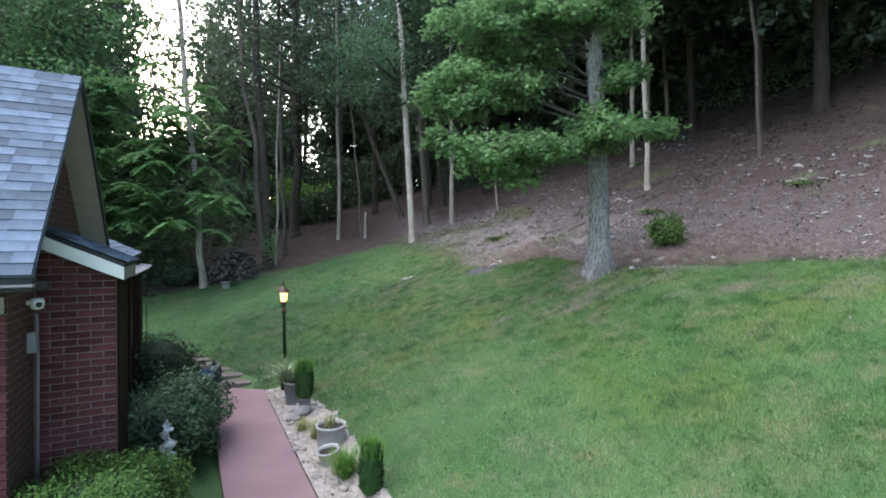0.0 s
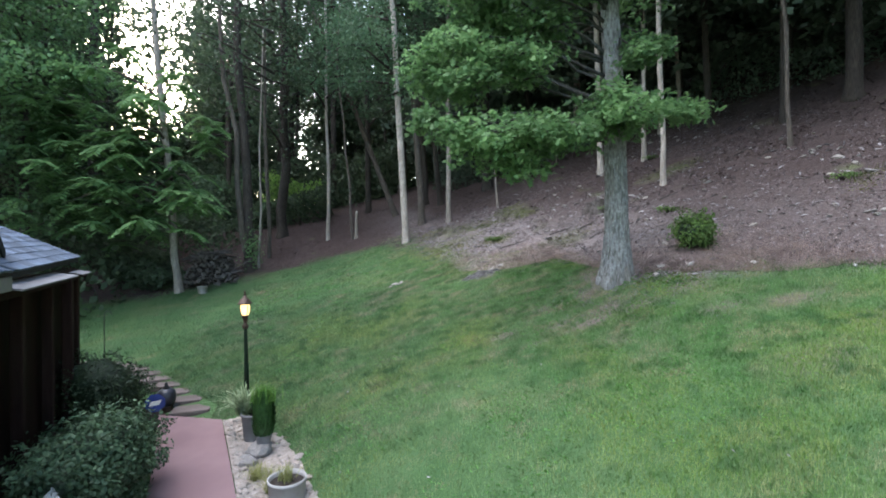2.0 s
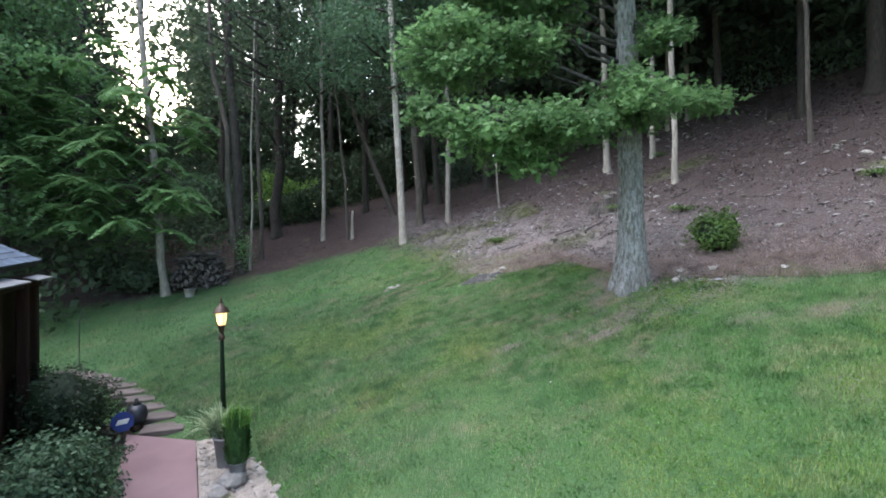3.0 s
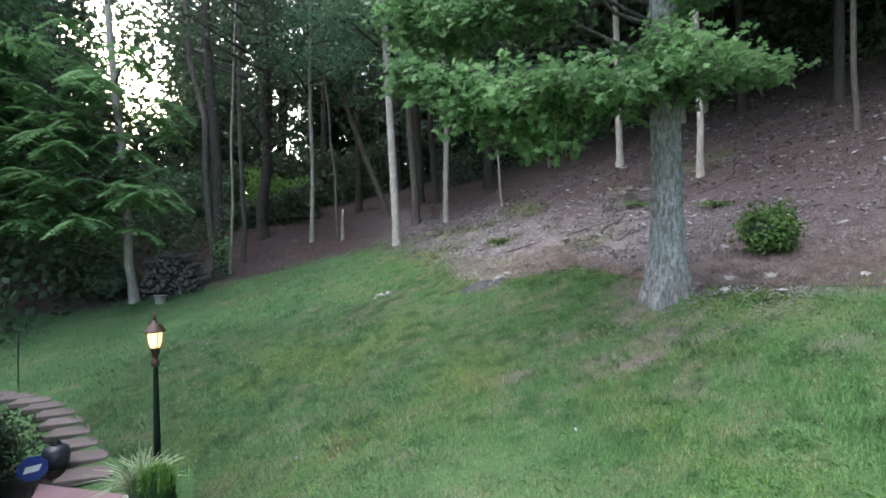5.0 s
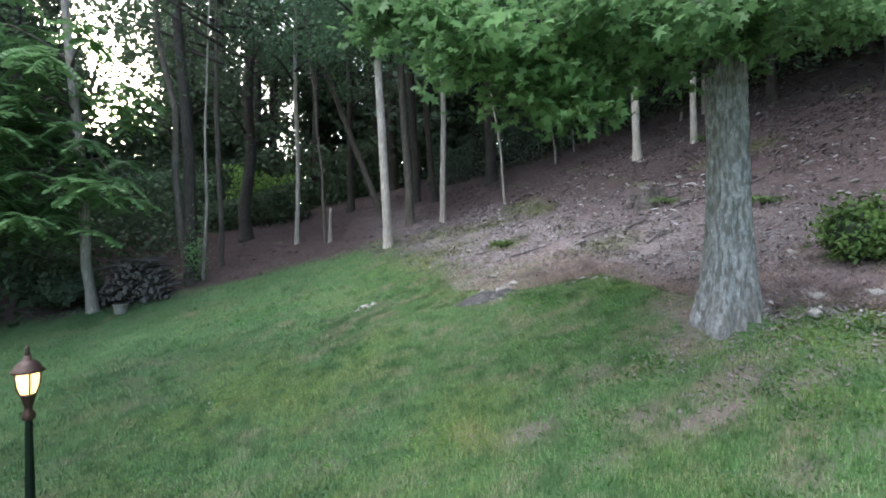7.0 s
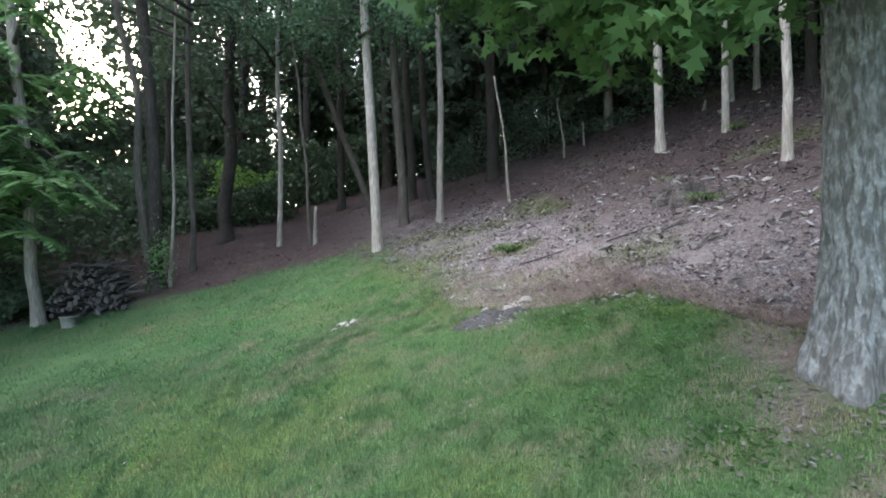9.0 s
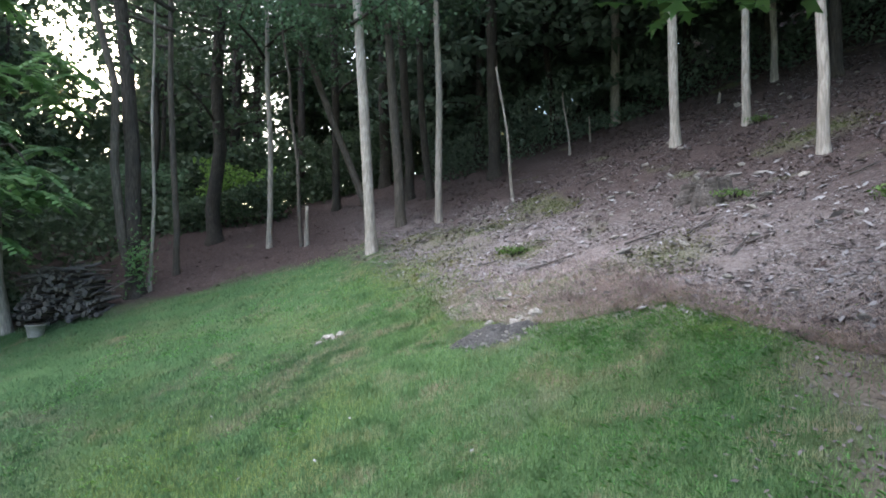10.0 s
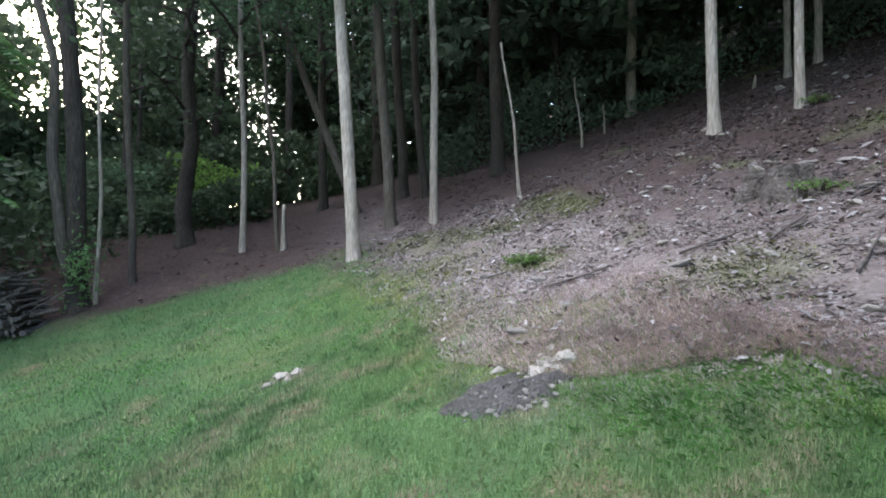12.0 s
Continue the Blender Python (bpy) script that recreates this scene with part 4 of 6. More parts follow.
# the projecting brick bay beside the gable
bay = bmesh.new()
pf = [(GW, -0.6), (0.0, -0.6), (0.0, 2.22), (GW, 2.50)]
va = [bay.verts.new((u, -0.008, z)) for u, z in pf]
vb = [bay.verts.new((u, 0.85, z)) for u, z in pf]
bay.faces.new(va)
bay.faces.new(vb[::-1])
for i in range(4):
    bay.faces.new((va[i], vb[i], vb[(i + 1) % 4], va[(i + 1) % 4]))
bmesh.ops.recalc_face_normals(bay, faces=bay.faces)
bay_wall = part("bay_wall", bay, M_MORTAR, house, "red brick bay with pale mortar joints")
part("bay_side", boxed(-0.001, 0.10, -0.6, 0.012, 0.85, 2.2), M_BROWN, house)
# main roof: sheathing boards, tan soffit under the overhang, dark rake edge
RU = -0.36
front_roof = part("roof", slab((RU, EAVE_F, EAVE_Z), (RU, RIDGE_W, RIDGE_Z), (-5.2, RIDGE_W, RIDGE_Z), (-5.2, EAVE_F, EAVE_Z), 0.03), M_SHINGLE, house, "steep roof slope of blue-grey shingles")
part("roof", slab((RU, RIDGE_W, RIDGE_Z), (RU, EAVE_B, EAVE_BZ), (-5.2, EAVE_B, EAVE_BZ), (-5.2, RIDGE_W, RIDGE_Z), 0.05), M_SHINGLE, house)
part("soffit", slab((RU - 0.012, RIDGE_W + 0.03, RIDGE_Z - 0.10), (RU - 0.012, EAVE_B - 0.03, EAVE_BZ - 0.07), (GW - 0.2, EAVE_B - 0.03, EAVE_BZ - 0.07), (GW - 0.2, RIDGE_W + 0.03, RIDGE_Z - 0.10), 0.02), M_TAN, house, "tan boarded underside of the overhang")
part("rake_trim", slab((RU + 0.012, RIDGE_W, RIDGE_Z + 0.02), (RU + 0.012, EAVE_B, EAVE_BZ + 0.02), (RU - 0.01, EAVE_B, EAVE_BZ + 0.02), (RU - 0.01, RIDGE_W, RIDGE_Z + 0.02), 0.13), M_FELT, house, "dark metal rake edge")
part("gutter", boxed(-5.2, EAVE_F - 0.03, EAVE_Z - 0.082, RU + 0.005, EAVE_F + 0.03, EAVE_Z - 0.062, 0.005), M_METAL, house, "thin pale metal edge along the eave")
part("drip_edge", boxed(-5.2, EAVE_F - 0.012, EAVE_Z - 0.06, RU, EAVE_F + 0.03, EAVE_Z - 0.012, 0.004), M_FELT, house)
# The shadow under the eave is put into this near-black soffit.
part("eave_soffit", boxed(-5.2, EAVE_F + 0.032, EAVE_Z - 0.12, RU - 0.01, -0.715, EAVE_Z - 0.064, 0.004), M_FELT, house, "underside of the eave coloured dark for its shadow")
part("frieze_board", boxed(-5.0, -0.80, 1.98, GW - 0.02, -0.702, 2.11), M_WHITE, house, "white painted frieze board")
# lean-to roof over the bay, sloping towards the path
part("bay_roof", slab((GW, -0.10, 2.68), (0.08, -0.10, 2.345), (0.08, 0.98, 2.345), (GW, 0.98, 2.68), 0.035), M_FELT, house, "small shingled lean-to roof")
part("fascia", slab((GW + 0.0, -0.115, 2.64), (0.08, -0.115, 2.305), (0.08, -0.09, 2.305), (GW + 0.0, -0.09, 2.64), 0.125), M_WHITE, house, "white sloping fascia board")
part("eave_board", boxed(0.06, -0.10, 2.18, 0.082, 0.95, 2.305, 0.005), M_METAL, house, "grey metal eave board")
# the brown wooden porch side behind the bay
part("porch_wall", boxed(-2.6, 0.86, -0.6, -0.40, 5.45, 2.12, 0.01), M_BROWN, house, "dark brown boarded porch wall")
for w, u, wd in ((1.35, -0.28, 0.15), (2.6, -0.30, 0.12), (3.9, -0.30, 0.12), (4.75, -0.24, 0.13), (5.30, -0.26, 0.13)):
    part("porch_post", boxed(u - wd / 2, w - wd / 2, -0.6, u + wd / 2, w + wd / 2, 2.10, 0.01), M_POST, house, "square weathered brown post")
part("porch_beam", boxed(-0.38, 0.99, 2.02, -0.20, 5.5, 2.19, 0.01), M_BROWN, house)
part("porch_roof", slab((-0.16, 1.9, 2.30), (-0.26, 5.66, 2.37), (-2.4, 5.66, 3.42), (-2.4, 2.52, 3.34), 0.06), M_FELT, house, "low shingled porch roof")
part("awning_panel", slab((0.02, 1.5, 2.15), (0.02, 4.05, 2.15), (-0.25, 4.05, 2.20), (-0.25, 1.5, 2.20), 0.018), M_METAL, house, "thin grey flat awning panel")
part("awning_panel", slab((-0.03, 4.6, 2.14), (-0.03, 5.36, 2.14), (-0.26, 5.36, 2.19), (-0.26, 4.6, 2.19), 0.018), M_METAL, house, "thin grey flat awning panel")

# small things on the wall
sec = tagged(new("security_camera"), "small white dome camera fixed under the eave", "camera")
sec.matrix_basis = H @ pose(GW + 0.075, -0.22, 2.0)
part("housing", lathe([(0.01, 0.05), (0.042, 0.045), (0.05, 0.02), (0.05, -0.02), (0.04, -0.045), (0.01, -0.055)], 16), M_WHITE, sec, smooth=True)
lens = part("lens", lathe([(0.02, -0.012), (0.024, 0.0), (0.015, 0.012)], 12), M_BLACK, sec, "round black lens")
lens.matrix_basis = pose(0.02, -0.045, -0.005, 90, 0, 25)
part("bracket", boxed(-0.075, -0.02, -0.01, -0.03, 0.02, 0.03), M_WHITE, sec)
jb = tagged(new("junction_box"), "grey junction box with a thin conduit below", "junction box")
jb.matrix_basis = H @ pose(GW + 0.045, -0.18, 1.66)
part("box", boxed(-0.043, -0.06, -0.09, 0.02, 0.05, 0.09), M_METAL, jb)
me = tubes("conduit", [([(0.0, 0.07, 0.24), (0.005, 0.085, 0.0), (0.0, 0.085, -2.1)], (0.011, 0.011, 0.011), 8)], M_METAL)
child("conduit", me, jb, "thin grey conduit running down the wall")

# ---- path ----
walk_bm = bmesh.new()
wl, wr = [], []
for k, y in enumerate(np.linspace(0.2, 9.30, 14)):
    xr = -1.02 - (y - 5.58) * 0.432
    z = np.interp(y, (0, 5.5, 7, 9.3), (-0.36, -0.32, -0.30, -0.225))
    wr.append((xr, y, z)), wl.append((xr - 1.14 - 0.02 * math.sin(k), y + 0.36, z - 0.015))
for a, b in zip(range(13), range(1, 14)):
    bmesh.ops.contextual_create(walk_bm, geom=[walk_bm.verts.new(p) for p in (wl[a], wr[a], wr[b], wl[b])])
bmesh.ops.remove_doubles(walk_bm, verts=walk_bm.verts, dist=1e-4)
ext = bmesh.ops.extrude_face_region(walk_bm, geom=list(walk_bm.faces))
bmesh.ops.translate(walk_bm, verts=[v for v in ext["geom"] if isinstance(v, bmesh.types.BMVert)], vec=(0, 0, -0.12))
bmesh.ops.recalc_face_normals(walk_bm, faces=walk_bm.faces)
path = tagged(part("pavement", walk_bm, M_WALK, None), "dusty red concrete garden path", "path", kind="structure")

# stepping slabs that curve from the path's end round behind the house
PAVERS = ((-3.33, 9.85), (-3.63, 10.27), (-3.99, 10.71), (-4.36, 11.15), (-4.74, 11.58), (-5.12, 11.98), (-5.58, 12.38), (-6.05, 12.72), (-6.55, 13.03), (-7.1, 13.3))
stepping = tagged(new("stepping_path"), "curved row of brown stone slabs across the lawn", "stepping stones", kind="structure")
for k, (x, y) in enumerate(PAVERS):
    n = PAVERS[min(k + 1, 9)]
    p = PAVERS[max(k - 1, 0)]
    ang = math.degrees(math.atan2(n[1] - p[1], n[0] - p[0])) - 90
    ob = part("paver", boxed(-0.31, -0.175, -0.06, 0.31, 0.175, 0.03, 0.012), M_PAVER, stepping)
    ob.matrix_basis = pose(x, y, gz(x, y) + 0.015, random.uniform(-1, 1), -2, ang * 0.25 + random.uniform(-3, 3))


# ---- stones ----
def stone_mesh(seed, mat, flat=0.6, sub=2):
    bm = bmesh.new()
    bmesh.ops.create_icosphere(bm, subdivisions=sub, radius=1)
    for v in bm.verts:
        q = 1 + 0.45 * noise.noise(v.co * 1.1 + Vector((seed * 7.3, 0, 0))) + 0.2 * noise.noise(v.co * 2.7 + Vector((0, seed * 5.1, 0)))
        v.co = Vector((v.co.x * q, v.co.y * q * 0.8, v.co.z * q * flat))
    me = bpy.data.meshes.new("stone")
    bm.to_mesh(me)
    bm.free()
    me.materials.append(mat)
    return me


STONES = [stone_mesh(k, M_STONE, 0.5 + 0.1 * (k % 3), 2) for k in range(6)]
BEDSTONES = [stone_mesh(k, M_BEDSTONE, 0.5 + 0.1 * (k % 3), 2) for k in range(6)]
ROCKS = [stone_mesh(20 + k, M_ROCK, 0.5 + 0.12 * (k % 3), 2) for k in range(4)]

# pale bed beside the path, edged with stones
bed = bmesh.new()
bl, br = [], []
for k, y in enumerate(np.linspace(4.2, 9.25, 26)):
    xr = -1.02 - (y - 5.58) * 0.432
    wdt = np.interp(y, (4.2, 6.3, 8.0, 9.25), (0.62, 0.74, 0.74, 0.30))
    bl.append((xr + 0.012, y)), br.append((xr + wdt + 0.05 * noise.noise((y * 3, 0, 0)), y + 0.18))
rows = []
for (x0, y0), (x1, y1) in zip(bl, br):
    rows.append([bed.verts.new((x0 + (x1 - x0) * s, y0 + (y1 - y0) * s, max(gz(x0 + (x1 - x0) * s, y0 + (y1 - y0) * s), float(np.interp(y0, (0, 5.5, 7, 9.3), (-0.36, -0.32, -0.30, -0.235)))) + 0.012 + 0.02 * noise.noise((x0 * 6 + s * 5, y0 * 6, 1)))) for s in np.linspace(0, 1, 7)])
for a, b in zip(rows, rows[1:]):
    for i in range(6):
        bed.faces.new((a[i], a[i + 1], b[i + 1], b[i]))
tagged(part("gravel_bed", bed, M_GRAVEL, None, smooth=True), "pale gravel bed beside the red path", "gravel bed", kind="structure")
sr = random.Random(11)


def bed_z(x, y):
    return max(gz(x, y), float(np.interp(y, (0, 5.5, 7, 9.3), (-0.36, -0.32, -0.30, -0.235))))


for k in range(96):
    y = sr.uniform(4.6, 9.1)
    xr = -1.02 - (y - 5.58) * 0.432
    wdt = float(np.interp(y, (4.2, 6.3, 8.0, 9.25), (0.62, 0.74, 0.74, 0.30)))
    s = sr.choice((0.05, 0.5, 0.96, 0.9, 0.12)) + sr.uniform(-0.08, 0.08)
    size = sr.uniform(0.035, 0.085)
    x, yy = xr + wdt * max(s, 0.03 + size / wdt), y + 0.18 * s
    ob = tagged(new("stone", BEDSTONES[k % 6]), "pale flat fieldstone edging the gravel bed", "stone", "stones of the gravel bed")
    ob.matrix_basis = pose(x, yy, bed_z(x, yy) + size * 0.15, sr.uniform(-12, 12), sr.uniform(-12, 12), sr.uniform(0, 360)) @ Matrix.Diagonal((size, size, size, 1))
pebbles = []
for k in range(1500):
    y = sr.uniform(4.3, 9.2)
    xr = -1.02 - (y - 5.58) * 0.432
    wdt = float(np.interp(y, (4.2, 6.3, 8.0, 9.25), (0.62, 0.74, 0.74, 0.30)))
    s = sr.uniform(0.04, 0.97)
    pebbles.append((xr + wdt * s, y + 0.18 * s, bed_z(xr + wdt * s, y + 0.18 * s) + 0.02))
tagged(new("gravel", leaf_mesh("gravel", np.array(pebbles), 0.05, LEAF_CLUMP, M_BEDSTONE, 0.7, 0.3)), "loose pale stone chips", "gravel", kind="stuff")


# ---- lamp post ----
LX, LY = -2.23, 9.30
lamp = tagged(new("lamp_post"), "dark green garden lamp post with lit copper-capped lantern", "lamp post")
lamp.matrix_basis = pose(LX, LY, gz(LX, LY) + 0.085, 0, -1.0, 0)
part("base", lathe([(0.085, -0.14), (0.085, 0.03), (0.06, 0.07), (0.05, 0.2), (0.04, 0.26)], 20), M_LAMP, lamp, smooth=True)
part("pole", lathe([(0.04, 0.24), (0.035, 0.7), (0.027, 1.30), (0.024, 1.40)], 18), M_LAMP, lamp, smooth=True)
part("collar", lathe([(0.026, 1.36), (0.046, 1.38), (0.046, 1.42), (0.026, 1.45), (0.03, 1.48), (0.05, 1.56), (0.062, 1.58)], 18), M_COPPER, lamp, smooth=True)
m_glow, nt, b = material("frosted_lamp_glass", 0.4)
b.inputs["Base Color"].default_value = (0.5, 0.4, 0.24, 1)
b.inputs["Emission Color"].default_value = (1.0, 0.62, 0.23, 1)
b.inputs["Emission Strength"].default_value = 0.55
part("lantern_glass", lathe([(0.05, 1.585), (0.07, 1.65), (0.077, 1.72), (0.07, 1.77)], 8), m_glow, lamp, "glowing warm yellow lantern glass")
part("lantern_cap", lathe([(0.112, 1.762), (0.116, 1.775), (0.096, 1.79), (0.082, 1.825), (0.05, 1.855), (0.03, 1.865), (0.026, 1.90)], 24), M_COPPER, lamp, "domed copper cap", smooth=True)
part("finial", lathe([(0.012, 1.895), (0.024, 1.915), (0.012, 1.935), (0.018, 1.955), (0.004, 1.985)], 12), M_COPPER, lamp, smooth=True)
for k in range(4):
    a = math.pi * (0.25 + 0.5 * k)
    child("lantern_rib", tubes("lantern_rib", [([(0.054 * math.cos(a), 0.054 * math.sin(a), 1.58), (0.075 * math.cos(a), 0.075 * math.sin(a), 1.65), (0.082 * math.cos(a), 0.082 * math.sin(a), 1.72), (0.076 * math.cos(a), 0.076 * math.sin(a), 1.775)], (0.006,) * 4, 6)], M_COPPER), lamp)
bulb = new("lamp_bulb", bpy.data.lights.new("lamp_bulb", "POINT"))
bulb.data.energy, bulb.data.color, bulb.data.shadow_soft_size = 2.2, (1.0, 0.7, 0.38), 0.11
bulb.location = (LX - 0.03, LY, gz(LX, LY) + 1.785)


# ---- pots and planting beside the path ----
def pot(name, label, x, y, z, rings, mat, soil=None, tilt=(0, 0), category="plant pot"):
    t = tagged(new(name), label, category)
    t.matrix_basis = pose(x, y, z, tilt[0], tilt[1], 0)
    part("body", lathe(rings, 28, cap=False), mat, t, smooth=True)
    inner = rings[-1][0]
    part("soil", lathe([(0.001, rings[-1][1] + 0.0), (inner * 0.98, rings[-1][1])], 20, cap=False), M_SOIL, t)
    return t


def blade_mesh(name, n, length, spread, width, mat, curl=0.6, up=1.0, foot=0.04):
    """A tuft of arching narrow blades."""
    V = []
    for k in range(n):
        a = rng.uniform(0, 2 * math.pi)
        L = length * rng.uniform(0.6, 1.15)
        out = spread * rng.uniform(0.2, 1.0)
        o = rng.normal(size=2) * foot
        d, s = np.array((math.cos(a), math.sin(a))), np.array((-math.sin(a), math.cos(a))) * width / 2
        prev = None
        for q in (0, 0.35, 0.7, 1.0):
            c = np.array((*(o + d * out * L * q * (0.4 + 0.6 * q)), up * L * q * (1 - curl * out * q)))
            e = np.array((*(s * (1 - 0.85 * q)), 0))
            cur = (c - e, c + e)
            if prev is not None:
                V += [prev[0], prev[1], cur[1], cur[0]]
            prev = cur
    return mesh_flat(name, np.array(V), 4, mat)


pot("tall_pot", "tall grey tapered pot with a pale arching plant", -1.90, 8.52, bed_z(-1.97, 8.52), [(0.125, -0.01), (0.165, 0.36), (0.178, 0.365), (0.178, 0.40), (0.155, 0.40), (0.15, 0.36)], M_GREYPOT)
spider = tagged(new("spider_plant", blade_mesh("spider_plant", 170, 0.52, 1.1, 0.032, M_SPIDER, 0.55)), "pale variegated arching leaves in a grey pot", "plant")
spider.matrix_basis = pose(-2.05, 8.58, bed_z(-1.97, 8.52) + 0.36)


def topiary(label, x, y, z, r, h):
    t = tagged(new("topiary"), label, "topiary")
    t.matrix_basis = pose(x, y, z)
    # The solid core is coloured near-black, as shade behind the foliage.
    part("core", lathe([(r * 0.7, 0.0), (r * 0.88, 0.1 * h), (r * 0.92, 0.6 * h), (r * 0.75, 0.93 * h), (r * 0.3, h)], 20), M_INNER_SHADE, t, smooth=True)
    n = 2400
    zz, aa = rng.uniform(0.02, 1.0, n), rng.uniform(0, 2 * math.pi, n)
    rr = r * np.interp(zz, (0, 0.1, 0.65, 0.9, 1), (0.85, 1.0, 1.02, 0.85, 0.45)) * rng.uniform(0.88, 1.05, n)
    w = np.stack((rr * np.cos(aa), rr * np.sin(aa), zz * h), 1)
    nrm = np.stack((np.cos(aa), np.sin(aa), np.full(n, 0.3)), 1)
    tt = np.stack((np.cos(aa) * 0.35, np.sin(aa) * 0.35, np.ones(n)), 1) + rng.normal(size=(n, 3)) * 0.25
    tt /= np.linalg.norm(tt, axis=1)[:, None]
    bb = np.cross(nrm, tt)
    child("foliage", leaf_mesh("foliage", w, 0.075, LEAF_OVAL, M_TOPIARY, frames=(tt, bb, np.cross(tt, bb))), t, "dense dark green clipped foliage")
    tuft = blade_mesh("tuft", 260, 0.22, 0.45, 0.014, M_TIPS, 0.3, foot=r * 0.55)
    tagged(child("tuft", tuft, t, "fresh bright green tips", pose(0, 0, h * 0.84)), "fresh bright green tips", kind="stuff")
    return t


plinth = tagged(new("stone_block", ROCKS[1]), "rough grey stone block under a potted topiary", "stone")
plinth.matrix_basis = pose(-1.66, 8.02, bed_z(-1.66, 8.02) + 0.06) @ Matrix.Diagonal((0.17, 0.17, 0.2, 1))
foot = pot("small_pot", "small grey pot on a rough stone", -1.62, 8.05, bed_z(-1.66, 8.02) + 0.13, [(0.085, 0), (0.105, 0.12), (0.112, 0.125), (0.112, 0.14), (0.095, 0.14)], M_GREYPOT)
topiary("slim dark green column topiary with bright tips", -1.62, 8.05, bed_z(-1.66, 8.02) + 0.25, 0.125, 0.56)
topiary("near column topiary with shaggy bright green top", -0.35, 5.40, bed_z(-0.35, 5.40), 0.115, 0.52)
pot("round_pot", "pale grey round pot with sparse plants", -0.98, 6.66, bed_z(-0.98, 6.66), [(0.175, -0.01), (0.19, 0.10), (0.198, 0.26), (0.206, 0.262), (0.208, 0.30), (0.192, 0.30), (0.188, 0.25)], M_WHITEPOT)
tuft = tagged(new("grass_tuft", blade_mesh("grass_tuft", 60, 0.2, 0.8, 0.012, M_STRAW, 0.4)), "thin straw-green plant in a round pot", "plant")
tuft.matrix_basis = pose(-0.99, 6.68, bed_z(-0.98, 6.66) + 0.26)
pot("small_pot", "small pot with white rim and dark soil, tipped slightly", -0.93, 6.24, bed_z(-0.93, 6.24), [(0.10, 0), (0.14, 0.17), (0.152, 0.175), (0.152, 0.20), (0.128, 0.20), (0.125, 0.16)], M_WHITEPOT, tilt=(5, -8))
for lab, x, y, n, L, mat in (("straw-yellow grass clump beside the round pot", -1.22, 7.02, 190, 0.30, M_STRAW), ("yellow-green grass clump on pale gravel", -0.68, 5.84, 300, 0.42, M_TIPS), ("dry grass tuft among pale stones", -1.5, 7.35, 120, 0.24, M_STRAW), ("dry grass tuft at the bed's edge", -0.75, 5.95, 120, 0.3, M_STRAW)):
    ob = tagged(new("grass_clump", blade_mesh("grass_clump", n, L, 1.0, 0.013, mat, 0.5)), lab, "grass clump")
    ob.matrix_basis = pose(x, y, bed_z(x, y))
for lab, x, y, mat, s in (("small dark rock in the gravel bed", -1.72, 7.72, 2, 0.11), ("dark rock beside the tall pot", -1.80, 7.9, 3, 0.09), ("dark rock at the path's edge", -1.45, 6.65, 0, 0.06)):
    ob = tagged(new("rock", ROCKS[mat]), lab, "rock")
    ob.matrix_basis = pose(x, y, bed_z(x, y) + 0.02) @ Matrix.Diagonal((s, s, s, 1))

# dark jar and a small blue sign at the end of the path
jar = tagged(new("garden_jar"), "dark slate jar with a black top at the path's end", "jar")
jar.matrix_basis = pose(-3.80, 9.97, gz(-3.80, 9.97)) @ Matrix.Diagonal((0.85, 0.85, 0.9, 1))
part("base", lathe([(0.10, -0.02), (0.12, 0.03), (0.10, 0.06), (0.12, 0.10)], 20), M_COPPER, jar, smooth=True)
part("body", lathe([(0.10, 0.095), (0.17, 0.18), (0.185, 0.28), (0.16, 0.38), (0.09, 0.43)], 28), M_SLATE, jar, smooth=True)
part("top", lathe([(0.06, 0.425), (0.07, 0.45), (0.03, 0.49), (0.035, 0.52), (0.01, 0.55)], 14), M_BLACK, jar, smooth=True)
sign = tagged(new("yard_sign"), "small blue eight-sided yard sign on a thin stake", "sign")
sign.matrix_basis = pose(-3.79, 9.58, gz(-3.79, 9.58), 0, 0, 24)
plate = prism([(0.155 * math.cos(math.pi * (k + 0.5) / 4), 0.155 * math.sin(math.pi * (k + 0.5) / 4)) for k in range(8)], -0.006, 0.006)
plate_ob = part("plate", plate, M_BLUE, sign, "blue eight-sided plate")
plate_ob.matrix_basis = pose(0, 0, 0.36, 90, 0, 0)
part("mark", prism([(-0.09, -0.045), (0.06, -0.03), (0.09, 0.045), (-0.06, 0.03)], 0.007, 0.011), M_WHITE, plate_ob, "plain white slanted mark")
child("stake", tubes("stake", [([(0, 0.014, -0.1), (0, 0.014, 0.30)], (0.008, 0.008), 8)], M_BLACK), sign, "thin dark stake")

# mulch round the shrubs at the house corner
bm = bmesh.new()
MULCH = ((-5.3, 9.0), (-4.3, 8.5), (-3.7, 9.25), (-3.62, 9.75), (-4.0, 10.15), (-4.6, 10.5), (-5.5, 10.6))
mid = (sum(p[0] for p in MULCH) / 7, sum(p[1] for p in MULCH) / 7)
rings = []
for q in (0.03, 0.3, 0.55, 0.8, 1.0):
    ring = []
    for k in range(42):
        a, b = MULCH[k // 6], MULCH[(k // 6 + 1) % 7]
        f = (k % 6) / 6
        x, y = a[0] + (b[0] - a[0]) * f, a[1] + (b[1] - a[1]) * f
        x, y = mid[0] + (x - mid[0]) * q * (1 + 0.06 * noise.noise((x * 3, y * 3, 1))), mid[1] + (y - mid[1]) * q
        ring.append(bm.verts.new((x, y, gz(x, y) + (0.035 + 0.02 * noise.noise((x * 7, y * 7, 2)) if q < 0.95 else -0.02))))
    rings.append(ring)
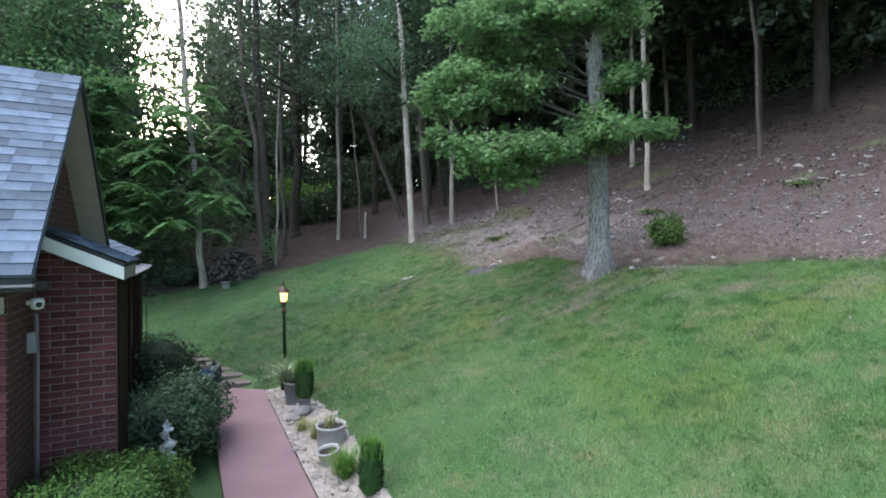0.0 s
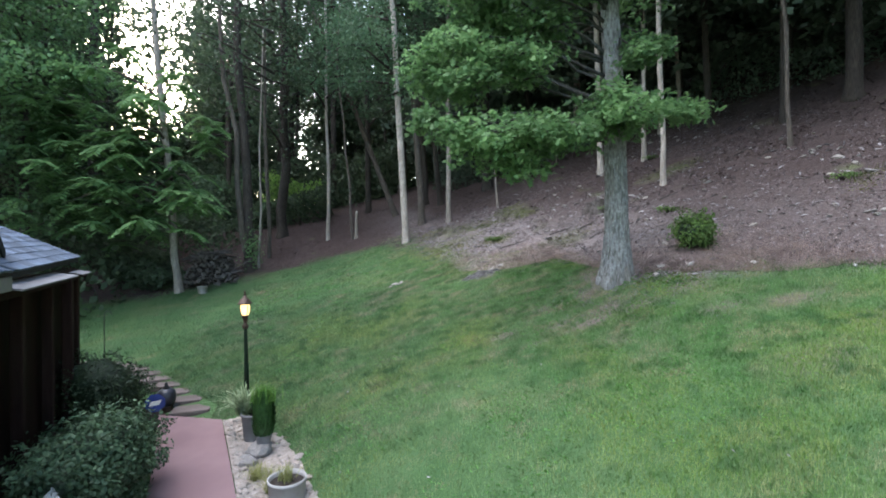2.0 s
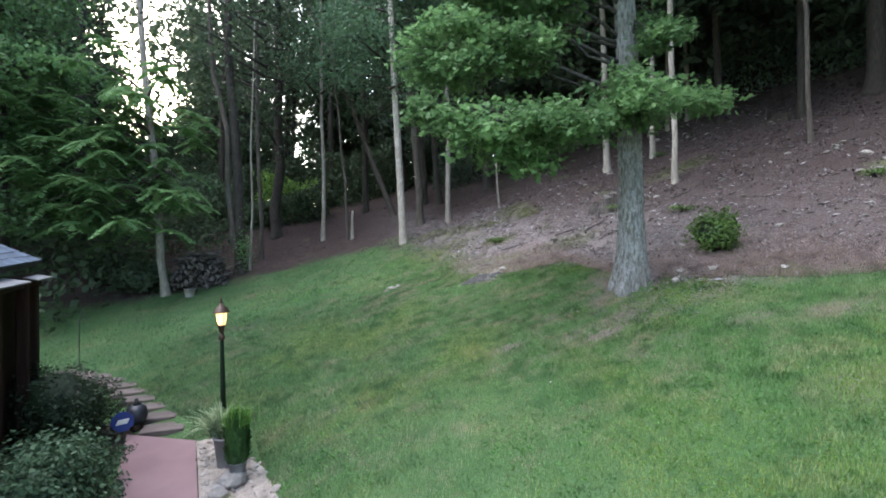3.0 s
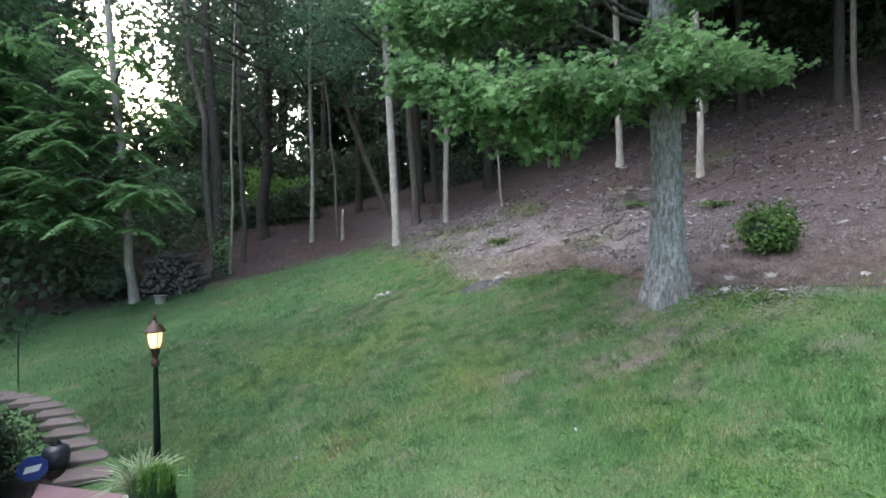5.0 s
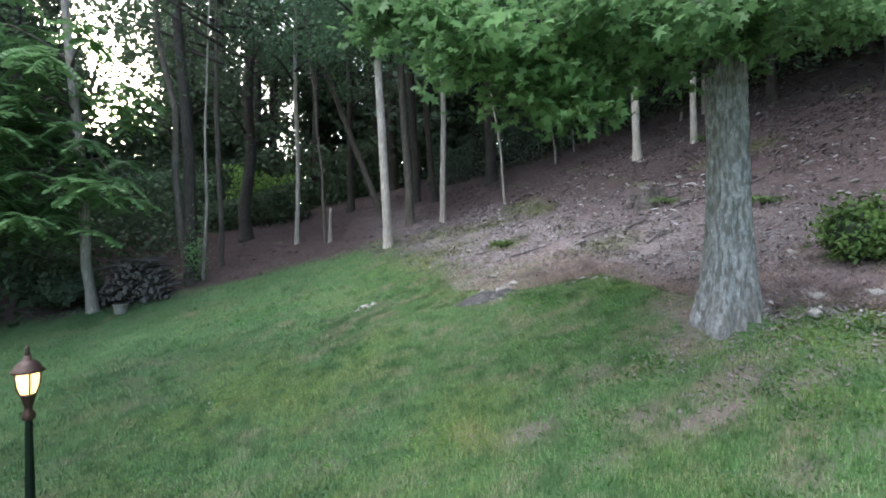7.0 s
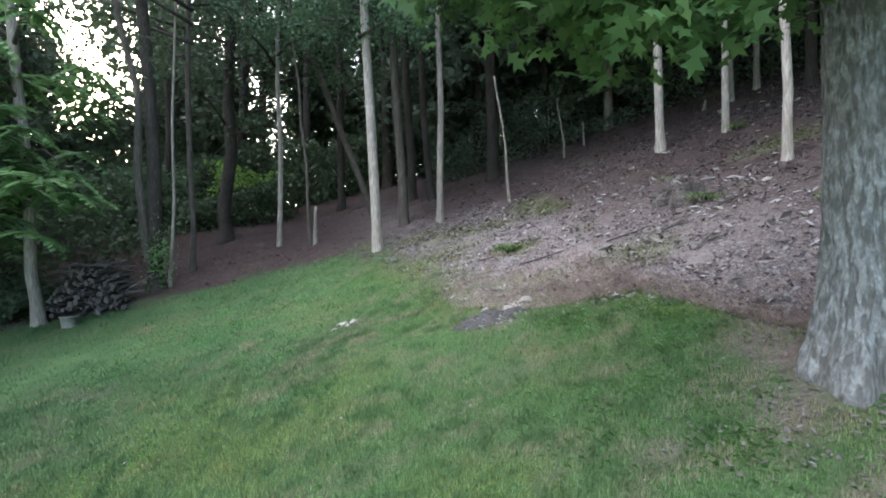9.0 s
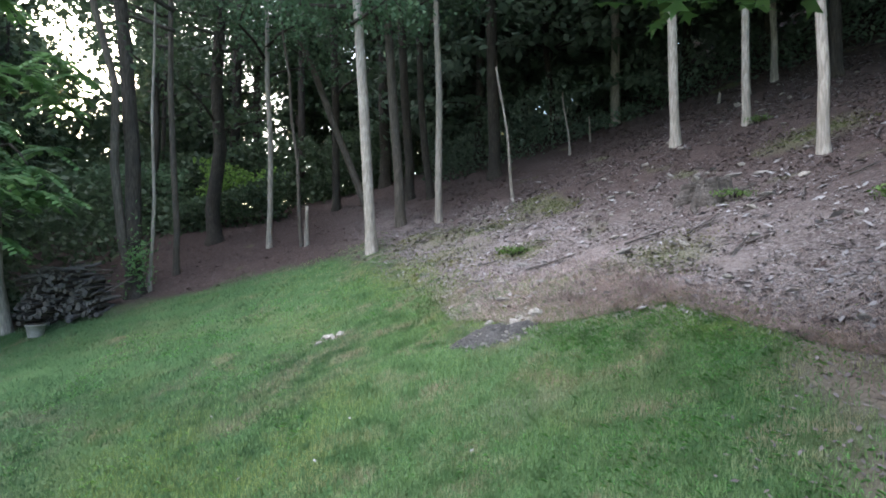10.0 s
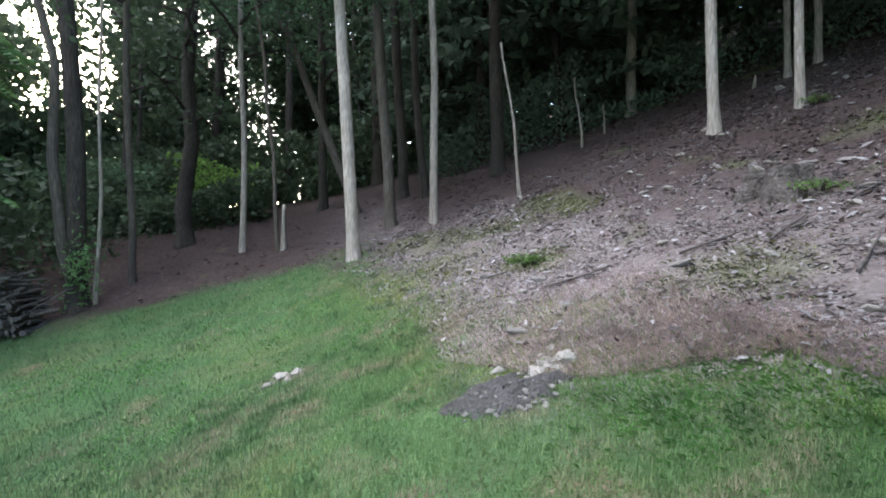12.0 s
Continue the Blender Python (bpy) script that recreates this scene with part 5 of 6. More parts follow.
for p, q in zip(rings, rings[1:]):
    for i in range(42):
        bm.faces.new((p[i], p[(i + 1) % 42], q[(i + 1) % 42], q[i]))
bm.faces.new(rings[0])
bmesh.ops.recalc_face_normals(bm, faces=bm.faces)
tagged(part("mulch_bed", bm, M_SOIL, None, smooth=True), "dark mulch bed under the house shrubs", "mulch bed", kind="structure")

# plaster ornament among the shrubs: one plain upright shape
orn = bmesh.new()
for z, r, dx in ((0.0, 0.07, 0), (0.06, 0.06, 0.02), (0.14, 0.05, -0.02), (0.2, 0.052, 0.02), (0.27, 0.045, -0.01), (0.33, 0.034, 0.015), (0.39, 0.04, 0.0)):
    bmesh.ops.create_icosphere(orn, subdivisions=2, radius=r, matrix=Matrix.Translation((dx, 0, z)) @ Matrix.Diagonal((1, 0.8, 1.2, 1)))
for v in orn.verts:
    v.co += Vector((noise.noise(v.co * 22), noise.noise(v.co * 22 + Vector((9, 0, 0))), 0)) * 0.085
ob = tagged(part("garden_statue", orn, M_STATUE, None, smooth=True), "small weathered white garden ornament among shrubs", "statue")
ob.matrix_basis = pose(-2.66, 5.62, 0.04) @ Matrix.Diagonal((1.0, 1.0, 1.15, 1))
blk = tagged(part("ornament_plinth", boxed(-0.08, -0.08, -0.5, 0.08, 0.08, 0.0, 0.01), M_SOIL, None), "dark earthy plinth under the ornament", "plinth")
blk.matrix_basis = pose(-2.66, 5.62, 0.0)


# ---- shrubs ----
def shrub(name, label, x, y, rx, ry, h, n, size, mat, shape=LEAF_OVAL, z=None, flat=0.35, lumps=9, ragged=0.28, box_top=False, core=M_INNER_SHADE, shoots=0, heart=True):
    """Lumps of leaves over twigs and a dark heart for inner shade, with an uneven outline."""
    t = tagged(new(name), label, "shrub")
    t.matrix_basis = pose(x, y, gz(x, y) if z is None else z)
    twig = []
    for k in range(14):
        a, q = rng.uniform(0, 2 * math.pi), rng.uniform(0.3, 0.85)
        twig.append(([(0.05 * math.cos(a), 0.05 * math.sin(a), -0.05), (rx * q * 0.5 * math.cos(a), ry * q * 0.5 * math.sin(a), h * 0.45), (rx * q * math.cos(a), ry * q * math.sin(a), h * rng.uniform(0.6, 0.85))], (0.016, 0.011, 0.004), 5))
    child("branchwork", tubes("branchwork", twig, M_DARK_BARK), t)
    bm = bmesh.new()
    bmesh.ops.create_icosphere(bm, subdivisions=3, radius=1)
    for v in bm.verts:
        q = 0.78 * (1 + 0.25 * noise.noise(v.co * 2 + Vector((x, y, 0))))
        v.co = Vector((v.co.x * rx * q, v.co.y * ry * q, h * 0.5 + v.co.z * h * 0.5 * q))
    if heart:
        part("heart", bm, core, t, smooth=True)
    else:
        bm.free()
    W, N = [], []
    cs = [(0, 0, h * 0.5, rx, ry, h * 0.5)]
    for k in range(lumps):
        a, q = rng.uniform(0, 2 * math.pi), rng.uniform(0.35, 0.7)
        zz = rng.uniform(0.35, 0.8)
        s = rng.uniform(0.35, 0.55)
        cs.append((rx * q * math.cos(a), ry * q * math.sin(a), h * zz, rx * s, ry * s, h * s * 0.6))
    for k, (cx, cy, cz, ax, ay, az) in enumerate(cs):
        m = int(n * (0.4 if k == 0 else 0.6 / lumps))
        d = rng.normal(size=(m, 3))
        d /= np.linalg.norm(d, axis=1)[:, None]
        if box_top:
            d = np.sign(d) * np.abs(d) ** 0.6
        rad = (rng.uniform(0.82, 1.08, m) * (1 + ragged * np.array([noise.noise(Vector(q) * 2.6 + Vector((x * 3, y, k))) for q in d])))[:, None]
        w = np.array((cx, cy, cz)) + d * rad * np.array((ax, ay, az))
        keep = w[:, 2] > 0.02
        W.append(w[keep]), N.append(d[keep])
    W, N = np.concatenate(W), np.concatenate(N)
    if shoots:
        up = W[rng.integers(0, len(W), shoots)] + np.abs(rng.normal(size=(shoots, 3))) * (0.02, 0.02, 0.05)
        W, N = np.concatenate((W, up)), np.concatenate((N, rng.normal(size=(shoots, 3)) * 0.4 + (0, 0, 1)))
    nrm = N + rng.normal(size=N.shape) * 0.55 + (0, 0, flat)
    nrm /= np.linalg.norm(nrm, axis=1)[:, None]
    tt = rng.normal(size=N.shape)
    tt -= (tt * nrm).sum(1)[:, None] * nrm
    tt /= np.linalg.norm(tt, axis=1)[:, None]
    child("foliage", leaf_mesh("foliage", W, size, shape, mat, frames=(tt, np.cross(nrm, tt), nrm)), t)
    return t


shrub("hedge_shrub", "yellow-green clipped evergreen shrub below the brick bay", -2.60, 4.32, 0.62, 0.52, 1.05, 40000, 0.034, M_YEW, LEAF_SLIM, z=-0.42, box_top=True, shoots=900, ragged=0.12)
shrub("leafy_shrub", "blue-green leafy shrub spreading over the path's edge", -3.02, 6.75, 0.46, 0.9, 1.04, 15000, 0.056, M_SHRUB, z=-0.36, shoots=4200, lumps=22, ragged=0.75)
shrub("leafy_shrub", "dark leafy shrub close to the porch wall", -3.6, 7.7, 0.55, 0.7, 0.8, 7000, 0.06, M_SHRUB, z=-0.36, shoots=1200, ragged=0.6)
shrub("round_shrub", "dark rounded shrub at the house corner", -4.66, 9.55, 0.72, 0.62, 1.15, 8000, 0.055, M_ROUNDSHRUB, z=-0.33)
shrub("slope_shrub", "small bright green shrub on the littered slope", 5.62, 9.75, 0.34, 0.31, 0.66, 3000, 0.062, M_SLOPESHRUB, z=2.48, shoots=900, ragged=1.0, lumps=14)
shrub("undergrowth_shrub", "dark undergrowth shrub beside a pale trunk", -8.4, 19.0, 0.95, 0.6, 0.95, 4500, 0.13, M_WOOD_LEAF, ragged=0.8, shoots=500)
shrub("undergrowth_shrub", "dark undergrowth shrub at the shaded wood's edge", -9.8, 20.2, 1.1, 0.8, 1.3, 4500, 0.14, M_WOOD_LEAF)
for x, y, lab in ((9.13, 10.2, "low green weeds on the littered slope"), (6.0, 14.1, "low green weeds beside a rotten stump"), (3.02, 15.24, "low green weeds among stone chips"), (8.95, 17.35, "low yellow-green weeds under a pale trunk"), (6.67, 12.29, "small green weeds on the slope")):
    shrub("weed_patch", lab, x, y, 0.34, 0.26, 0.14, 330, 0.05, M_SLOPESHRUB, lumps=5, heart=False)

# shepherd's crook in the lawn behind the house
hook = tagged(new("garden_hook"), "thin black shepherd's hook standing in the lawn", "garden hook")
hook.matrix_basis = pose(-6.9, 13.5, gz(-6.9, 13.5))
child("rod", tubes("rod", [([(0, 0, -0.1), (0, 0, 1.0), (0.01, 0, 1.1), (0.06, 0, 1.16), (0.14, 0, 1.15), (0.17, 0, 1.08)], (0.011,) * 6, 7)], M_BLACK), hook)

# ---- brush and firewood heap with a bucket ----
pile = tagged(new("firewood_heap"), "rounded heap of weathered cut branches", "woodpile")
pile.matrix_basis = pose(-6.4, 18.94, gz(-6.4, 18.94), 0, -4, 0)
pr = random.Random(5)
LOGS = []
for k in range(6):
    r = 0.022 + 0.007 * k
    bm = lathe([(r * 0.96, -0.5), (r, -0.48), (r * 0.94, 0.0), (r * 1.02, 0.48), (r * 0.97, 0.5)], 9)
    for v in bm.verts:
        v.co.x += 0.05 * math.sin(v.co.z * 3 + k)
    me = bpy.data.meshes.new("branch")
    bm.to_mesh(me)
    bm.free()
    me.materials.append(M_CUT)
    LOGS.append(me)
level = 0
while level < 15:
    z = 0.04 + level * 0.072
    half = 0.80 * math.sqrt(max(0.02, 1 - (z / 1.12) ** 2))
    x = -half
    while x < half:
        me = LOGS[pr.randrange(6)]
        ob = child("branch", me, pile)
        ob.matrix_basis = pose(x, 0.16 * level / 15 + pr.uniform(-0.12, 0.12), z + pr.uniform(-0.02, 0.02), 90 + pr.uniform(-14, 14), pr.uniform(0, 360), pr.uniform(-22, 22)) @ Matrix.Diagonal((1, 1, pr.uniform(0.6, 1.0), 1))
        x += pr.uniform(0.06, 0.105)
    level += 1
for k in range(26):
    ob = child("branch", LOGS[k % 3], pile)
    q = pr.uniform(-0.6, 0.6)
    ob.matrix_basis = pose(q, pr.uniform(-0.3, 0.2), 1.12 * math.sqrt(1 - q * q) + 0.0, 90 + pr.uniform(-12, 12), 0, 90 + pr.uniform(-40, 40)) @ Matrix.Diagonal((0.5, 0.5, 0.9, 1))
for k, (x, lean) in enumerate(((0.0, 4), (0.85, 62))):
    ob = child("branch", LOGS[k], pile)
    ob.matrix_basis = pose(x, 0.1, 0.95 if k == 0 else 0.55, 0, lean, 0) @ Matrix.Diagonal((0.6, 0.6, 0.7 if k == 0 else 1.1, 1))
# Added dark core, standing in for the shade between the stacked branches.
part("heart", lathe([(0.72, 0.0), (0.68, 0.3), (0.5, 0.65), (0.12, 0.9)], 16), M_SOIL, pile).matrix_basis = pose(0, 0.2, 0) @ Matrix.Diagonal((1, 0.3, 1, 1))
bk = pot("bucket", "pale grey bucket in front of the firewood heap", -6.42, 17.98, gz(-6.42, 17.98), [(0.13, -0.01), (0.165, 0.22), (0.18, 0.225), (0.18, 0.25), (0.16, 0.25)], M_STONE, category="bucket")

# ---- stump, stones and wood on the slope ----
M_STUMP = surface("rotten_stump_wood", (0.075, 0.062, 0.058), (0.17, 0.148, 0.142), 5, 30, 0.95, grain=0.5, relief=0.8, depth=0.03)
stump = tagged(new("tree_stump"), "rotten grey stump with a hollow side", "stump")
stump.matrix_basis = pose(5.9, 14.6, gz(5.9, 14.6))
bm = bmesh.new()
rings = []
for z in (-0.25, 0.0, 0.05, 0.12, 0.2, 0.27):
    ring = []
    for a in np.linspace(0, 2 * math.pi, 48, endpoint=False):
        c, d = math.cos(a), math.sin(a)
        hollow = math.exp(-((a - 3.35) / 0.28) ** 2) + 0.6 * math.exp(-((a - 5.7) / 0.2) ** 2)
        r = np.interp(z, (-0.25, 0, 0.05, 0.12, 0.27), (0.5, 0.45, 0.4, 0.37, 0.36)) * (1 + 0.16 * noise.noise((c * 1.6, d * 1.6, z)) + 0.07 * noise.noise((c * 8, d * 8, z * 2)))
        ring.append(bm.verts.new((r * (1 - 0.5 * hollow) * c, r * (1 - 0.5 * hollow) * d, z + (0.05 * c + 0.06 * noise.noise((c * 5, d * 5, 3)) - 0.1 * hollow if z > 0.2 else 0))))
    rings.append(ring)
for a, b in zip(rings, rings[1:]):
    for i in range(48):
        bm.faces.new((a[i], a[(i + 1) % 48], b[(i + 1) % 48], b[i]))
rim = [bm.verts.new((v.co.x * 0.72, v.co.y * 0.72, v.co.z + 0.01)) for v in rings[-1]]
low = [bm.verts.new((v.co.x * 0.5, v.co.y * 0.5, 0.08 + 0.05 * noise.noise(v.co * 9))) for v in rings[-1]]
for a, b in ((rings[-1], rim), (rim, low)):
    for i in range(48):
        bm.faces.new((a[i], a[(i + 1) % 48], b[(i + 1) % 48], b[i]))
bm.faces.new(low)
part("trunk", bm, M_STUMP, stump)
for a in (-2.5, -1.5, -0.5, 0.6):
    child("root", tubes("root", [([(0.3 * math.cos(a), 0.3 * math.sin(a), 0.03), (0.5 * math.cos(a), 0.5 * math.sin(a), gz(5.9 + 0.5 * math.cos(a), 14.6 + 0.5 * math.sin(a)) - gz(5.9, 14.6)), (0.75 * math.cos(a + 0.2), 0.75 * math.sin(a + 0.2), gz(5.9 + 0.75 * math.cos(a + 0.2), 14.6 + 0.75 * math.sin(a + 0.2)) - gz(5.9, 14.6) - 0.03)], (0.08, 0.05, 0.02), 8)], M_STUMP), stump)

# patch of dark soil with broken stones at the lawn's edge
bm = bmesh.new()
rings = []
for r in np.linspace(0.04, 1.0, 11):
    ring = []
    for a in np.linspace(0, 2 * math.pi, 44, endpoint=False):
        q = r * (1 + 0.45 * noise.noise((math.cos(a) * 1.4, math.sin(a) * 1.4, 2)) + 0.3 * noise.noise((math.cos(a) * 4.5, math.sin(a) * 4.5, 2)))
        x, y = 2.12 + 0.43 * q * math.cos(a), 12.5 + 0.24 * q * math.sin(a) - 0.08 * q * math.cos(a)
        lump = 0.05 * noise.noise((x * 9, y * 9, 0)) + 0.025 * noise.noise((x * 22, y * 22, 3))
        ring.append(bm.verts.new((x, y, gz(x, y) + (0.075 * (1 - r * r) + lump if r < 0.97 else -0.03))))
    rings.append(ring)
for p, q in zip(rings, rings[1:]):
    for i in range(44):
        bm.faces.new((p[i], p[(i + 1) % 44], q[(i + 1) % 44], q[i]))
bm.faces.new(rings[0])
tagged(part("soil_mound", bm, M_ASH, None, smooth=True), "low heap of dark grey soil in the grass", "soil mound")
sr = random.Random(21)
for k in range(70):
    a, q = sr.uniform(0, 6.28), sr.uniform(0.2, 1.1)
    x, y = 2.12 + 0.43 * q * math.cos(a), 12.5 + 0.24 * q * math.sin(a) - 0.08 * q * math.cos(a)
    s = sr.uniform(0.012, 0.028)
    ob = tagged(new("stone", STONES[k % 6] if k % 4 == 0 else ROCKS[k % 4]), "broken stone on a heap of dark soil", "stone", "stones on the soil heap")
    ob.matrix_basis = pose(x, y, gz(x, y) + 0.05 * max(0, 1.2 - q), sr.uniform(-40, 40), sr.uniform(-40, 40), sr.uniform(0, 360)) @ Matrix.Diagonal((s, s, s, 1))
for k in range(34):
    x, y = 2.42 + sr.gauss(0, 0.2), 12.72 + sr.gauss(0, 0.12)
    s = sr.uniform(0.02, 0.06)
    ob = tagged(new("stone", STONES[k % 6]), "grey broken stone piled behind the soil heap", "stone", "stones behind the soil heap")
    ob.matrix_basis = pose(x, y, gz(x, y) + s * 0.15, sr.uniform(-30, 30), sr.uniform(-30, 30), sr.uniform(0, 360)) @ Matrix.Diagonal((s * 1.2, s, s * 0.8, 1))
for x, y, s, lab in ((2.40, 12.68, 0.09, "pale rounded stone beside the soil heap"), (2.64, 12.72, 0.10, "pale rounded stone at the slope's foot"), (2.14, 12.87, 0.06, "pale stone behind the soil heap"), (0.10, 14.47, 0.085, "pale stone lying in the lawn"), (0.25, 14.5, 0.075, "pale flat stone lying in the lawn"), (0.18, 14.36, 0.05, "small pale stone in the lawn"), (0.02, 14.58, 0.06, "small pale stone in the lawn"), (-0.05, 14.4, 0.06, "small pale stone in the lawn"), (4.56, 9.1, 0.08, "grey stone beside the oak's foot"), (4.75, 9.3, 0.09, "pale stone under the small shrub"), (5.15, 9.1, 0.09, "flat grey stone below the small shrub")):
    ob = tagged(new("stone", STONES[int(s * 100) % 6]), lab, "stone")
    ob.matrix_basis = pose(x, y, gz(x, y) + s * 0.1, 5, 8, s * 3000) @ Matrix.Diagonal((s, s, s, 1))
n = 0
while n < 150:
    x, y = sr.uniform(1.5, 12), sr.uniform(8, 20)
    if y < float(edge_y(np.array(x))) + (0.9 if x < 5 else 0.3) or (x - OX) ** 2 + (y - OY) ** 2 < 0.5:
        continue
    s = sr.uniform(0.03, 0.075) * (1.5 if sr.random() < 0.12 else 1)
    ob = tagged(new("stone", STONES[n % 6] if n % 3 else ROCKS[n % 4]), "pale broken stone in dead leaves on the slope", "stone", "stones on the slope")
    ob.matrix_basis = pose(x, y, gz(x, y) + 0.01, sr.uniform(-25, 25), 12 + sr.uniform(-25, 25), sr.uniform(0, 360)) @ Matrix.Diagonal((s * 1.3, s, s * 0.8, 1))
    n += 1
for k in range(40):
    x, y = sr.uniform(2.4, 11), sr.uniform(12.5, 20)
    if y < float(edge_y(np.array(x))) + 0.3:
        continue
    L = sr.choice((0.2, 0.3, 0.45, 0.7))
    a = sr.uniform(-0.5, 1.3)
    p = [(x + L * s * math.cos(a), y + L * s * math.sin(a) * 0.6) for s in (-0.5, -0.15, 0.2, 0.5)]
    tagged(new("dead_branch", tubes("dead_branch", [([(q[0], q[1], gz(*q) + 0.03 + 0.02 * sr.random()) for q in p], (0.014, 0.013, 0.011, 0.006), 6)], M_CUT)), "bare dead branch lying on the slope", "branch", "fallen branches")


# ---- far woods and undergrowth ----
def band(n, x0, x1, y0, y1, h0, h1, size, mat, name, label, gap=0.0, seed=0, fr=0.42, fine=0.5):
    x, y = rng.uniform(x0, x1, n), rng.uniform(y0, y1, n)
    top = np.array([h0 + (h1 - h0) * (0.5 + 0.9 * noise.noise((a * 0.16, b * 0.16, seed))) for a, b in zip(x, y)])
    lane = np.abs(x - 0.55 + 0.527 * (y - 3.5)) < 2.4
    clump = np.array([noise.noise((a * 0.35, b * 0.1, seed + 40)) for a, b in zip(x, y)])
    top = np.where(lane & (clump < 0.2), np.minimum(top, 5.5), top)
    z = ground_z(x, y) + np.maximum(top, 0.4) * rng.uniform(0, 1, n) ** 0.8
    keep = np.array([noise.noise((a * fr, b * 0.12, c * fr + seed)) + fine * noise.noise((a * 1.1, b * 0.3, c * 1.1 + seed)) > gap for a, b, c in zip(x, y, z)])
    # a low opening towards the evening sky, under the canopy
    rise = (z - 2.7) / (y - 4)
    hole = (np.abs(x - 0.8 + 0.22 * (y - 5)) < 2.3) & (rise > 0.13) & (rise < 0.25 + 0.1 * clump)
    fill = np.array([noise.noise((a * 0.7, b * 0.1, c * 0.8 + seed)) + 0.7 * noise.noise((a * 1.7, 3, c * 1.9)) for a, b, c in zip(x, y, z)])
    # a gap in the trees towards the bright evening sky, widening behind its edge
    open_sky = (y > 29) & (x > 6.98 - 0.727 * y) & (x < 2.14 - 0.436 * y) & ((z - 2.8) / np.hypot(x, y - 6) > 0.13 + 0.06 * clump) & (fill < -0.05 + 0.12 * clump)
    w = np.stack((x, y, z), 1)[keep & ~open_sky & ~(hole & (fill < -0.17))]
    return tagged(new(name, leaf_mesh(name, w, size, LEAF_BROAD, mat, 0.35)), label, "woods", kind="stuff")


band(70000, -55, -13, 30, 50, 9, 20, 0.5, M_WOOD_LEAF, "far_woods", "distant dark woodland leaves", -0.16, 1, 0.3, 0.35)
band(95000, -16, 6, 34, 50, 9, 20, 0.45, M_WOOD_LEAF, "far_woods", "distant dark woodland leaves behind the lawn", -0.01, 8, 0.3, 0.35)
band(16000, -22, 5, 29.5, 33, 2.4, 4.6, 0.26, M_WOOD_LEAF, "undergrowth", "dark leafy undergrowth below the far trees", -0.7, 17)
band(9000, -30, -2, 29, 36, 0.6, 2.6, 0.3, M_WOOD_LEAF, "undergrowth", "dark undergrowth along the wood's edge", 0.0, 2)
band(3600, -7.4, -4.0, 27.6, 30, 0.6, 4.4, 0.14, M_BRIGHT_LEAF, "lit_undergrowth", "undergrowth coloured bright green as if backlit in an opening", 0.02, 3, 0.8)
band(3000, -12.8, -8, 27.2, 29, 0.6, 2.6, 0.17, M_HAZY_LEAF, "pale_undergrowth", "green bushes with haze in their pale colour beyond the trees", -0.1, 14)
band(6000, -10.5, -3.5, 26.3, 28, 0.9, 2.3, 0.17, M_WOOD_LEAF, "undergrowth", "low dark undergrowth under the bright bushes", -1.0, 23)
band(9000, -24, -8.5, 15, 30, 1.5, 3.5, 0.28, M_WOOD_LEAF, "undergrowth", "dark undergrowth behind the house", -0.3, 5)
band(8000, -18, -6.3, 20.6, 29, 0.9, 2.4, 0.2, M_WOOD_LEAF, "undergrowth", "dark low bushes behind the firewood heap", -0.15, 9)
band(36000, 4, 50, 29, 60, 8, 22, 0.6, M_HEMLOCK, "far_woods", "distant dark evergreen woods up the hill", -0.8, 6)

ux = rng.uniform(2.0, 34, 42000)
uy = np.interp(ux, (2.0, 4.9, 6.4, 8.2, 11.1, 12.2, 13.6, 14.9, 16.4, 22, 34), (26.2, 25.2, 24.4, 24.4, 22.4, 21.1, 18.9, 17.5, 15.4, 9, 3)) + rng.uniform(0, 1, 42000) ** 1.5 * 5
uh = np.array([2.2 + 2.5 * noise.noise((a * 0.5, b * 0.5, 7)) for a, b in zip(ux, uy)])
uh = np.where((np.abs(ux - 8.4) < 1.1) & (uy < 25), np.minimum(uh, 0.55), uh)
uw = np.stack((ux, uy, ground_z(ux, uy) + np.maximum(uh, 0.5) * rng.uniform(0, 1, 42000)), 1)
tagged(new("hill_undergrowth", leaf_mesh("hill_undergrowth", uw, 0.16, LEAF_SLIM, M_HEMLOCK, 0.4)), "dark undergrowth at the upper wood's edge", "woods", kind="stuff")

